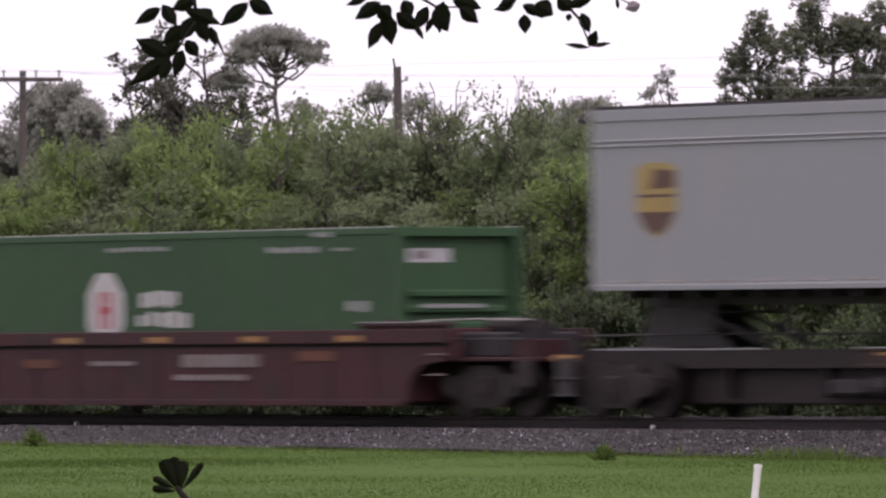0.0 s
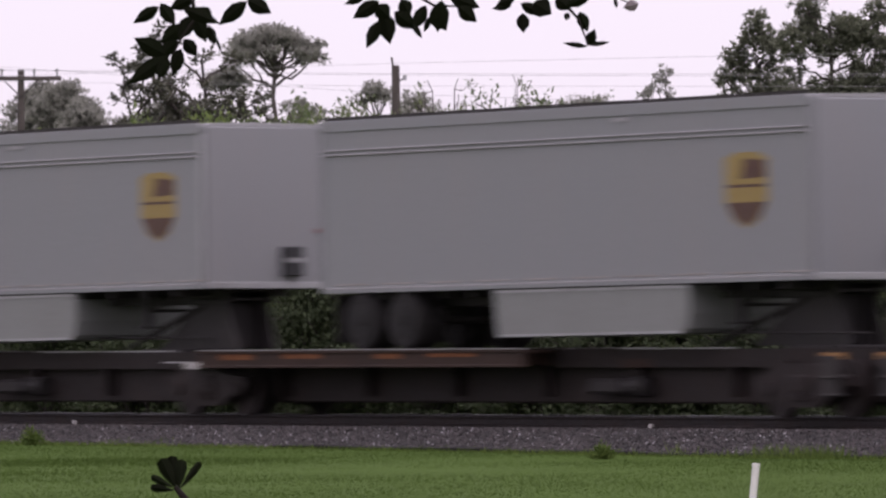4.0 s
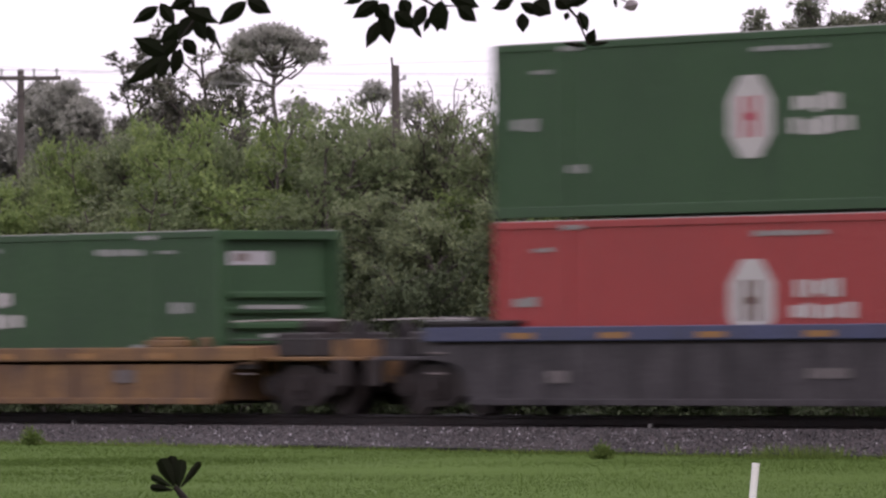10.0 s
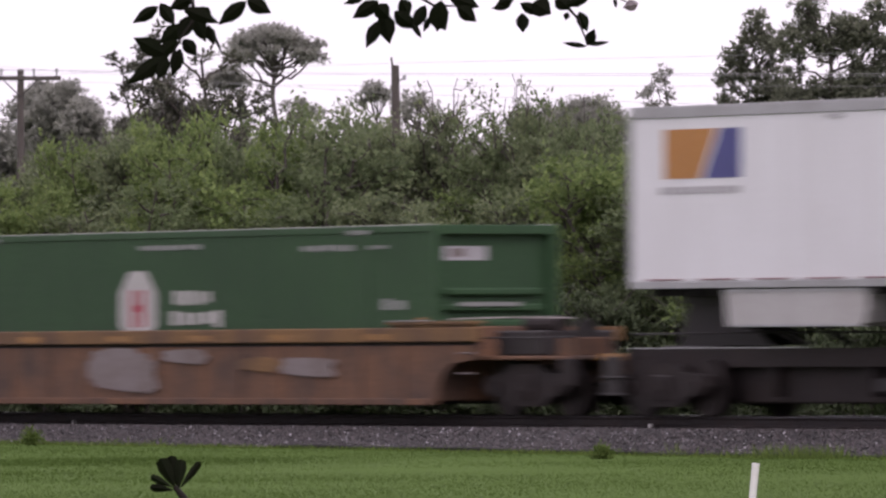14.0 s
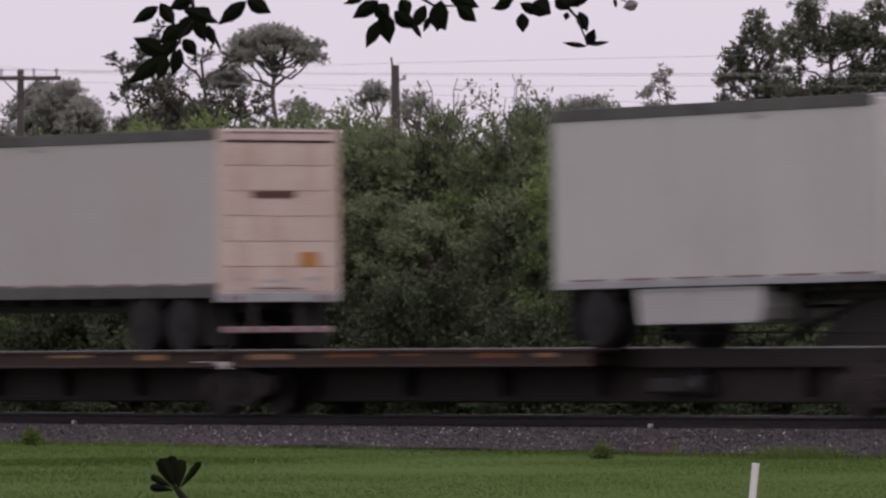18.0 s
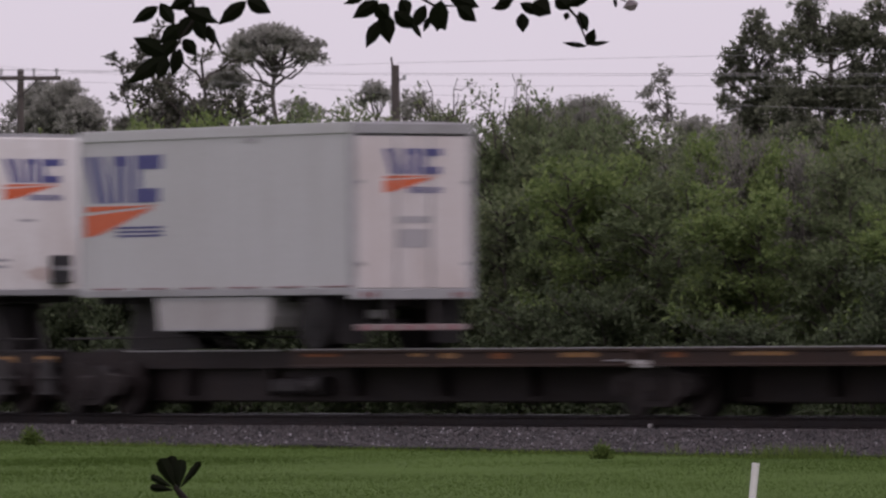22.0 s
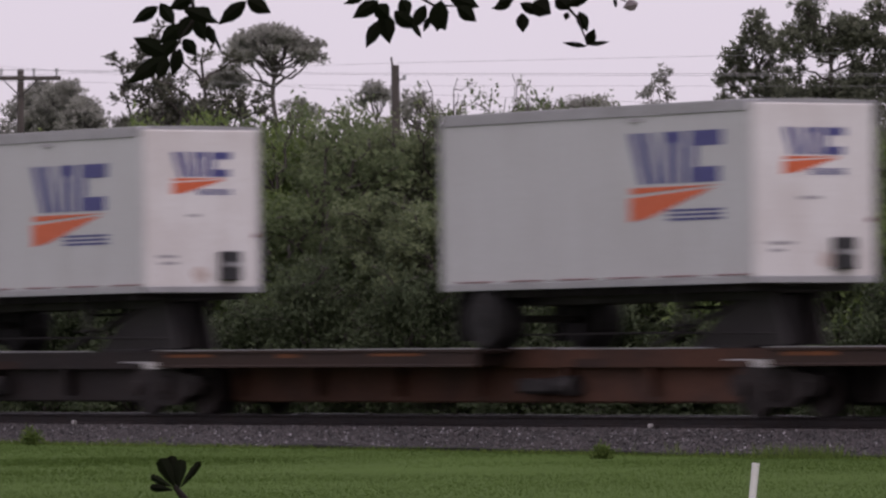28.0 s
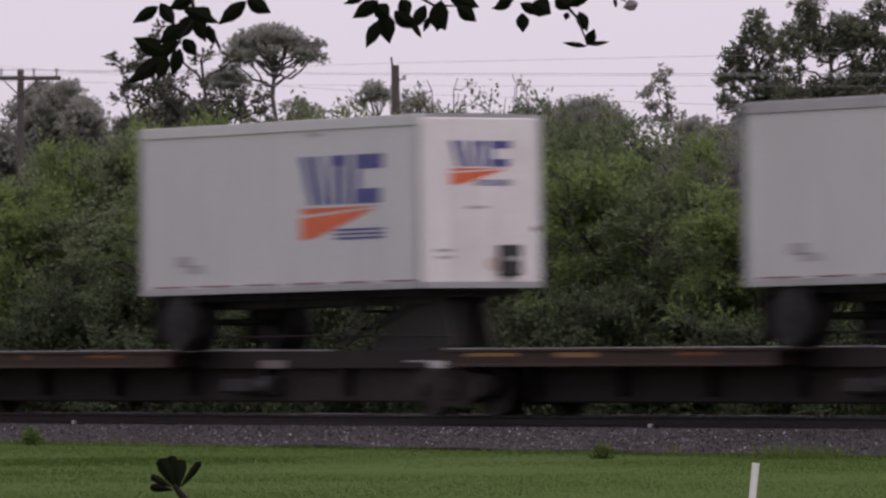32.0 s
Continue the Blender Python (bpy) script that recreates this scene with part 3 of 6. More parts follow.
        part("end_step", boxes((ln - 0.95, ln - 0.5, -1.35, -1.28, 0.35, 0.98), (ln - 1.0, ln - 0.45, -1.38, -1.2, 0.34, 0.38), (ln - 1.0, ln - 0.45, -1.38, -1.2, 0.62, 0.66), bevel=0.01), FRAME, root, "grimy corner step")
    return root


def spine_car(ends, seed):
    n = len(ends) - 1
    for i in range(n):
        tone = RUSTSPINE if (seed, i) in ((6, 2), (4, 1)) else STEEL
        spine_unit(ends[i], ends[i + 1], i > 0 and (seed, i) not in ((3, 1), (3, 2), (3, 3), (4, 1)), i == 0, i == n - 1, tone, seed * 10 + i)


# ---- well cars ----
def well_unit(x0, x1, w0, w1, side, chord, patch, left_end, right_end, seed, top=1.48, blotches=(), signs=()):
    """A deep well between two trucks. x0, x1: the ends; w0, w1: the well."""
    rng = random.Random(seed)
    at, ln = x0 + SHIFT, x1 - x0
    a, b = w0 - x0, w1 - x0
    tint = {MAROON: "maroon", BROWNCAR: "rusty brown", YELLOWCAR: "dirty yellow", ORANGECAR: "worn orange-yellow", GREYCAR: "sooty grey and blue"}[side]
    root = thing("well_car", tint + " double-stack well rail car carrying containers", "rail car", group="well cars of the freight train")
    rolling(root, at)
    lo = 0.20
    for s in (-1, 1):
        y0, y1 = (-1.46, -1.40) if s < 0 else (1.40, 1.46)
        wall = part("side_wall", prism(bmesh.new(), [(a - 0.05, lo), (b + 0.05, lo), (b + 0.12, 0.45), (b + 0.28, 0.72), (b + 0.55, 0.88), (b + 1.2, 0.95), (b + 1.2, top - 0.30), (a - 1.2, top - 0.30), (a - 1.2, 0.95), (a - 0.55, 0.88), (a - 0.28, 0.72), (a - 0.12, 0.45)], "y", y0, y1), side, root, tint + " side wall")
        out = -1 if s < 0 else 1
        part("top_chord", boxes((a - 1.3, b + 1.3, out * 1.40, out * 1.52, top - 0.24, top), bevel=0.015), chord, root, "heavy top rail of the side")
        # black strip painting the shadow gap below the overhanging top chord
        part("inner_flange", boxes((a - 1.2, b + 1.2, out * 1.37, out * 1.398, top - 0.38, top - 0.2)), STEEL, root)
        part("bottom_chord", boxes((a + 0.02, b - 0.02, out * 1.38, out * 1.51, lo - 0.02, lo + 0.09), bevel=0.01), side, root)
        if s < 0:
            n = 13
            for k in range(n):
                u = a + 0.9 + k * (b - a - 1.8) / (n - 1)
                part("rib", boxes((u - 0.05, u + 0.05, -1.482, -1.458, lo + 0.09, top - 0.30), bevel=0.008), side, wall)
    part("well_floor", boxes((a + 0.2, b - 0.2, -1.4, 1.4, 0.19, 0.24), (a + 0.2, a + 1.2, -1.4, 1.4, 0.24, 0.30), (b - 1.2, b - 0.2, -1.4, 1.4, 0.24, 0.30)), STEEL, root)
    for e0, e1, hole in ((0.35, a - 0.1, a), (b + 0.1, ln - 0.35, b)):
        part("end_platform", boxes((e0, e1, -1.25, 1.25, 0.93, 1.0), (e0, e1, -0.4, 0.4, 0.55, 0.93), bevel=0.015), side, root, "end platform over the truck")
        mid = (e0 + e1) / 2
        bm = boxes((hole - 0.09, hole + 0.09, -1.35, 1.35, 0.245, top + 0.02), bevel=0.02)
        part("bulkhead", bm, side, root)
        for s in (-1, 1):
            part("stacking_guide", boxes((hole - 0.12 + (0.35 if hole == a else -0.35), hole + 0.12 + (0.35 if hole == a else -0.35), s * 1.41, s * 1.5, top, top + 0.17), bevel=0.02), chord if chord is not BLUECAR else STEEL, root, "corner guide for the container")
        rail = [(e0 + 0.1, -1.22, 1.0), (e0 + 0.1, -1.24, 1.62), (mid, -1.24, 1.64), (e1 - 0.1, -1.24, 1.62), (e1 - 0.1, -1.22, 1.0)]
        # top bar coloured pale for the light on the wet rail
        bar = part("hand_rail", tube(bmesh.new(), rail[1:4], 0.013, 0.013, 5), GREYDOOR, root, "hand rail, wet light put into its pale colour")
        for p0, p1 in ((rail[0], rail[1]), (rail[4], rail[3])):
            part("rail_post", tube(bmesh.new(), [p0, p1], 0.016, 0.016, 5), FRAME, bar)
        part("grab_rail", tube(bmesh.new(), [(e0 + 0.12, -1.24, 1.3), (e1 - 0.12, -1.24, 1.3)], 0.016, 0.016, 5), FRAME, root)
        part("equipment_box", boxes((mid - 0.75, mid + 0.55, -1.02, 0.5, 1.0, 1.42), bevel=0.03), FRAME, root, "grimy brake equipment box")
        part("equipment_cylinder", disc(bmesh.new(), mid + 0.1, -0.62, 1.52, 0.15, 0.9, 14, "x"), STEEL, root)
        for k in range(2):
            out_ = -1.2 if hole == a else 0.72
            part("ladder_rung", tube(bmesh.new(), [(hole + out_, -1.475, 1.05 - 0.34 * k), (hole + out_ + 0.48, -1.475, 1.05 - 0.34 * k)], 0.014, 0.014, 5), PALEPATCH, root, "worn bright ladder rung")
        if top < 1.3:
            way_ = 1 if hole == a else -1
            u0, u1 = sorted((hole + way_ * 0.9, hole + way_ * 2.2))
            part("guide_block", boxes((u0, u1, -1.50, -1.34, top + 0.003, top + 0.13), (u0 + 0.2, u1 - 0.2, -1.47, -1.36, top + 0.13, top + 0.18), bevel=0.02), chord, root, "rusty guide block on the top rail")
        else:
            part("raised_walkway", boxes((hole - 1.3, hole + 1.3, -1.52, -1.3, top + 0.05, top + 0.11), (hole - 1.25, hole + 1.25, -1.47, -1.4, top + 0.003, top + 0.06), bevel=0.01), chord if chord is not BLUECAR else FRAME, root, "raised step plate")
            part("step_edge", boxes((hole - 1.28, hole + rng.uniform(-0.2, 1.2), -1.53, -1.50, top + 0.112, top + 0.127)), ALLOY, root, "thin bright strip along the step plate")
    spots = [a + 0.2 + (k + 0.5) * (b - a - 0.4) / 6 + rng.uniform(-0.2, 0.2) for k in range(6)]
    if patch is BRIGHT:
        spots = [a - 0.4, a + 2.2, a + 5.0, b - 8.6, b - 5.0, b - 2.2, b + 0.4]
    for u in spots:
        part("reflector", boxes((u - 0.38, u + 0.38, -1.527, -1.52, top - 0.20, top - 0.10)), patch, root, "yellow reflective patch")
    for u, w, z0, z1, mat in signs:
        n = max(2, round(w / 0.28))
        for k in range(n):
            part("side_lettering", boxes((a + u + w * k / n, a + u + w * (k + 0.8) / n, -1.487, -1.457, z0, z1)), mat, root, "faded unreadable lettering")
    for u, w, z0, z1, mat in blotches:
        cx, cz, edge = a + u + w / 2, (z0 + z1) / 2, []
        for k in range(22):
            t = 2 * math.pi * k / 22
            r = 1.0 + rng.uniform(-0.16, 0.10)
            c, s = math.cos(t), math.sin(t)
            edge.append((cx + w * 0.52 * r * math.copysign(abs(c) ** 0.55, c), cz + (z1 - z0) * 0.52 * r * math.copysign(abs(s) ** 0.6, s) * (1.0 if s > 0 else 0.62 + 0.38 * c)))
        part("paint_patch", prism(bmesh.new(), edge, "y", -1.504, -1.456), mat, root, "ragged patch of worn paint")
    for end, x, way in ((left_end, 0.25, -1), (right_end, ln - 0.25, 1)):
        if end == "coupler":
            truck(root, x - way * 1.75, at)
            coupler(root, x, way)
            u = x - way * 0.55
            part("brake_stand", boxes((u - 0.04, u + 0.04, -0.85, -0.77, 1.0, 1.5), (u - 0.22, u + 0.22, -1.15, -0.4, 1.0, 1.3), bevel=0.015), side, root, "brake gear housing on the end platform")
            part("brake_wheel", disc(bmesh.new(), u + way * 0.1, -0.8, 1.4, 0.22, 0.04, 18, "x"), FRAME, root)
            part("end_step", boxes((x - way * 0.25 - 0.22, x - way * 0.25 + 0.22, -1.36, -1.28, 0.5, 0.95), bevel=0.01), STEEL, root, "grimy corner ladder panel")
    if left_end == "joint":
        truck(root, 0.0, at)
    for end, x, far, edge in ((left_end, 0.5, -0.2, a - 0.1), (right_end, ln - 0.5, ln + 0.2, b + 0.1)):
        if end == "joint":
            # added plate, its grey standing in for the dim truck area
            part("joint_plate", boxes((min(far, edge), max(far, edge), -1.27, -1.235, 0.30, 0.96), bevel=0.01), side, root, "plate added over the joint's dim truck area")
            part("corner_placard", boxes((x - 0.25, x + 0.25, -1.53, -1.5, top - 0.3, top - 0.06), bevel=0.01), PATCH, root, "orange placard at the joint")
    return root


# ---- containers ----
def container(x0, z, mat, ends, seed, length=16.15, marks=True):
    """A 53-foot box with ribbed sides; ends: 'ribs' or 'doors' at the high-x end."""
    rng = random.Random(seed)
    tint = "dark green" if mat is GREEN else "red"
    root = thing("shipping_container", tint + " steel container with white octagonal emblem, riding on a train", "container", group="containers on the train")
    rolling(root, x0 + SHIFT, z)
    h = 2.896
    ln = length
    for s in (-1, 1):
        outline, n = [], 76
        for k in range(n):
            u = 0.16 + (ln - 0.32) * k / n
            w = (ln - 0.32) / n
            outline += [(u, 1.262), (u + w * 0.35, 1.262), (u + w * 0.5, 1.282), (u + w * 0.85, 1.282)]
        outline += [(ln - 0.16, 1.262), (ln - 0.16, 1.23), (0.16, 1.23)]
        part("side_panel", prism(bmesh.new(), [(u, s * y) for u, y in outline], "z", 0.2, h - 0.1), mat, root, "ribbed side panel")
        y0, y1 = (-1.296, -1.225) if s < 0 else (1.225, 1.296)
        part("top_rail", boxes((0.1, ln - 0.1, y0, y1, h - 0.12, h), bevel=0.01), mat, root)
        part("roof_edge", boxes((0.1, ln - 0.1, y0 + 0.01, y1 - 0.01, h, h + 0.014)), DECAL, root, "worn pale roof edge")
        part("bottom_rail", boxes((0.1, ln - 0.1, y0, y1, 0.02, 0.2), bevel=0.01), mat, root)
    part("roof", boxes((0.1, ln - 0.1, -1.23, 1.23, h - 0.06, h - 0.02)), mat, root)
    part("floor_frame", boxes((0.1, ln - 0.1, -1.23, 1.23, 0.05, 0.16)), mat, root)
    for x in (0.0, ln - 0.16):
        for s in (-1, 1):
            part("corner_post", boxes((x, x + 0.16, s * 1.295, s * 1.16, 0.0, h), bevel=0.012), mat, root)
    for x in (1.95, ln - 2.1):
        part("stacking_post", boxes((x, x + 0.16, -1.299, -1.225, 0.0, h + 0.003), bevel=0.01), mat, root, "heavier lifting post")
    part("front_wall", boxes((0.02, 0.1, -1.17, 1.17, 0.05, h - 0.03)), mat, root)
    e = ln - 0.1
    part("end_header", boxes((e - 0.02, ln, -1.17, 1.17, h - 0.16, h), bevel=0.01), mat, root)
    part("end_sill", boxes((e - 0.02, ln, -1.17, 1.17, 0.0, 0.16), bevel=0.01), mat, root)
    if ends == "ribs":
        part("end_wall", boxes((e - 0.10, e - 0.06, -1.17, 1.17, 0.16, h - 0.16)), mat, root)
        for k in range(6):
            z0 = 0.35 + 0.27 * k
            part("end_rib", boxes((e - 0.06, e + 0.05, -1.0, 1.0, z0, z0 + 0.13), bevel=0.03), mat, root)
        part("end_label", boxes((e - 0.062, e - 0.056, -0.98, -0.1, h - 0.60, h - 0.36)), GREYINK, root, "white maker's label")
        part("end_emblem", boxes((e - 0.055, e - 0.052, -0.86, -0.55, h - 0.54, h - 0.40)), PALEPATCH, root)
        for z0, y0, y1 in ((1.52, -0.8, 0.5), (1.02, -0.4, 0.3)):
            part("end_lettering", boxes((ln - 0.012, ln - 0.008, y0, y1, z0, z0 + 0.07)), FADED, root, "line of unreadable white lettering")
    elif ends == "plain":
        part("end_wall", boxes((e - 0.06, e - 0.02, -1.17, 1.17, 0.16, h - 0.16)), mat, root)
        for k in range(7):
            part("end_rib", boxes((e - 0.02, e + 0.02, -1.02 + 0.31 * k, -0.84 + 0.31 * k, 0.2, h - 0.2), bevel=0.01), mat, root)
        for y0, y1, z0, z1, ink in ((-0.55, 0.2, 2.12, 2.36, FADED), (0.1, 0.7, 2.15, 2.22, FADED), (-0.25, 0.35, 1.42, 1.56, FADED), (-0.3, 0.5, 0.62, 0.84, FADED)):
            part("end_lettering", boxes((e + 0.021, e + 0.024, y0, y1, z0, z1)), ink, root, "faded unreadable lettering")
    else:
        for s in (-1, 1):
            lo, hi = (-1.15, -0.01) if s < 0 else (0.01, 1.15)
            door = part("door", boxes((e - 0.02, e + 0.03, lo, hi, 0.17, h - 0.17), bevel=0.008), mat, root, "container door with lock bars")
            for y in (lo + 0.3, hi - 0.3):
                part("lock_bar", tube(bmesh.new(), [(e + 0.06, y, 0.18), (e + 0.06, y, h - 0.18)], 0.018, 0.018, 6), mat, door)
            for z0, deep in ((0.34, 0.05), (0.62, 0.05), (1.28, 0.05), (1.62, 0.05), (h - 0.56, 0.05)):
                part("door_rib", boxes((e + 0.028, e + 0.075, lo + 0.06, hi - 0.06, z0, z0 + deep), bevel=0.01), mat, door)
            if s < 0:
                rows = ((0.0, 0.6, 2.42, 2.46, DECAL), (0.05, 0.55, 1.98, 2.2, DECAL), (0.55, 0.95, 2.02, 2.12, DECAL), (0.05, 0.95, 1.74, 1.80, FADED), (0.05, 0.95, 1.56, 1.63, DECAL), (0.0, 0.55, 1.26, 1.34, DECAL),
                        (0.0, 0.5, 1.10, 1.2, FADED), (0.0, 0.45, 0.72, 1.02, GREYINK), (0.5, 0.95, 0.82, 0.98, DECAL), (0.05, 0.95, 0.30, 0.34, FADED))
            else:
                rows = ((0.5, 0.98, 2.42, 2.46, DECAL), (0.05, 0.75, 2.04, 2.12, FADED), (0.05, 0.98, 1.88, 1.98, DECAL), (0.05, 0.98, 1.56, 1.66, DECAL), (0.05, 0.95, 1.36, 1.40, FADED), (0.05, 0.95, 1.12, 1.16, DECAL),
                        (0.05, 0.45, 0.82, 0.86, DECAL), (0.05, 0.45, 0.91, 0.96, DECAL), (0.05, 0.9, 0.44, 0.48, FADED))
                part("door_label", boxes((e + 0.031, e + 0.036, lo + 0.55, hi - 0.06, 0.78, 0.97)), AMBERINK, door, "amber warning label")
            for y0, y1, z0, z1, ink in rows:
                part("door_lettering", boxes((e + 0.031, e + 0.034, lo + 0.06 + y0 * 1.03, lo + 0.06 + y1 * 1.03, z0 - 0.02, z1 + 0.025)), ink, door, "line of unreadable white lettering")
            if s < 0:
                part("door_emblem", boxes((e + 0.0345, e + 0.037, lo + 0.14, lo + 0.44, 2.03, 2.15)), PALEPATCH, door)
    # emblem and lettering on the near side
    cx, cz, r = 7.05, h - 1.35, 0.64
    oct_ = [(cx + r * math.cos(radians(22.5 + 45 * k)), cz + r * 1.12 * math.sin(radians(22.5 + 45 * k))) for k in range(8)]
    emblem = part("emblem", prism(bmesh.new(), oct_, "y", -1.293, -1.286), DECAL, root, "white octagonal emblem")
    for dx in (-0.16, 0.16):
        part("emblem_bar", boxes((cx + dx - 0.075, cx + dx + 0.075, -1.297, -1.293, cz - 0.33, cz + 0.33)), DECALRED if mat is GREEN else BROWNINK, emblem)
    part("emblem_bar", boxes((cx - 0.075, cx + 0.075, -1.2965, -1.2925, cz - 0.06, cz + 0.06)), DECALRED if mat is GREEN else BROWNINK, emblem)
    for u, w, z0, z1 in ((8.2, 1.25, cz + 0.03, cz + 0.35), (8.1, 1.72, cz - 0.34, cz - 0.03)):
        for k in range(5):
            cut = rng.uniform(0.0, 0.07)
            part("lettering", boxes((u + k * w / 5, u + (k + rng.uniform(0.6, 0.86)) * w / 5, -1.292, -1.286, z0 + cut, z1 - rng.uniform(0.0, 0.07))), DECAL, root)
    for u, w, z0, dz in ((7.1, 2.0, h - 0.33, 0.1), (12.2, 1.6, h - 0.42, 0.13), (14.1, 0.7, h - 0.40, 0.08), (1.1, 0.6, h - 0.52, 0.09), (0.55, 0.75, h - 1.45, 0.22), (14.6, 0.75, h - 1.45, 0.22), (1.9, 0.65, h - 0.15, 0.1), (13.6, 0.65, h - 0.15, 0.1), (13.35, 0.6, h - 2.2, 0.22), (2.05, 0.6, h - 2.2, 0.22)):
        y = -1.300 if dz == 0.1 and z0 > h - 0.2 else -1.288
        n = max(2, round(w / 0.3))
        for k in range(n):
            part("side_lettering", boxes((u + w * k / n, u + w * (k + rng.uniform(0.7, 0.92)) / n, y - 0.002, y + 0.002, z0 + dz * rng.uniform(0.0, 0.2), z0 + dz * rng.uniform(0.8, 1.0))), FADED, root, "small unreadable white lettering")
    return root


# ---- trailers ----
def shape_panel(name, outlines, mat, root, y, label="", depth=0.004):
    made = [part(name, prism(bmesh.new(), o, "y", y - depth, y), mat, root, label) for o in outlines]
    return made[0]


def end_panel(name, outlines, mat, root, x, label="", depth=0.004):
    made = [part(name, prism(bmesh.new(), o, "x", x, x + depth), mat, root, label) for o in outlines]
    return made[0]


def rect(x0, x1, z0, z1):
    return [(x0, z0), (x1, z0), (x1, z1), (x0, z1)]


def swoosh_mark(x, z, w, h):
    """Three blue blocks above an orange wedge with a small blue bar: outlines in the panel's plane."""
    h = h * 0.95
    t, u = h * 0.58, w / 3.3
    b = z + h - t
    blue = [[(x, z + h), (x + 0.36 * u, z + h), (x + 0.72 * u, b), (x + 0.42 * u, b)], [(x + 0.52 * u, z + h), (x + 0.8 * u, z + h), (x + 1.1 * u, b), (x + 0.84 * u, b)],
            rect(x + 1.2 * u, x + 1.46 * u, b, z + h), rect(x + 1.62 * u, x + 1.92 * u, b, z + h), rect(x + 1.465 * u, x + 1.615 * u, z + h - 0.22 * t, z + h),
            rect(x + 2.15 * u, x + 3.3 * u, z + h - 0.30 * t, z + h), rect(x + 2.1 * u, x + 3.2 * u, b, b + 0.30 * t), rect(x + 2.12 * u, x + 2.4 * u, b + 0.305 * t, z + h - 0.305 * t)]
    blue += [rect(x + 0.42 * w, x + w, z + k * 0.05 * h, z + (k + 0.55) * 0.05 * h) for k in range(3)]
    orange = [[(x + 0.02 * w, z + 0.31 * h), (x + 0.98 * w, z + 0.385 * h), (x + 0.02 * w, z + 0.385 * h)],
              [(x, z), (x + 0.2 * w, z + 0.04 * h), (x + 0.9 * w, z + 0.355 * h), (x, z + 0.27 * h)]]
    return blue, orange


def wheel(root, x, y, z=0.5, width=0.28):
    out = -1 if y < 0 else 1
    bm = disc(bmesh.new(), x, y, z, 0.5, width, 26)
    bmesh.ops.bevel(bm, geom=[e for e in bm.edges if len(e.link_faces) == 2 and e.calc_face_angle(0) > 1.0], offset=0.05, segments=2, affect="EDGES")
    w = part("wheel", bm, TYRE, root, "black road tyre")
    bm = disc(bmesh.new(), x, y + out * width * 0.46, z, 0.27, 0.06, 18)
    disc(bm, x, y + out * width * 0.55, z, 0.11, 0.07, 10)
    part("rim", bm, RIM, w, "grimy pale wheel rim")


FLOORBEAM = mesh_of("floor_beam", boxes((-0.04, 0.04, -1.2, 1.2, -0.12, 0.05)), FRAME)
DECKRIB = mesh_of("deck_rib", boxes((-0.03, 0.03, -1.25, 1.25, 0.84, 1.036)), RUSTY)


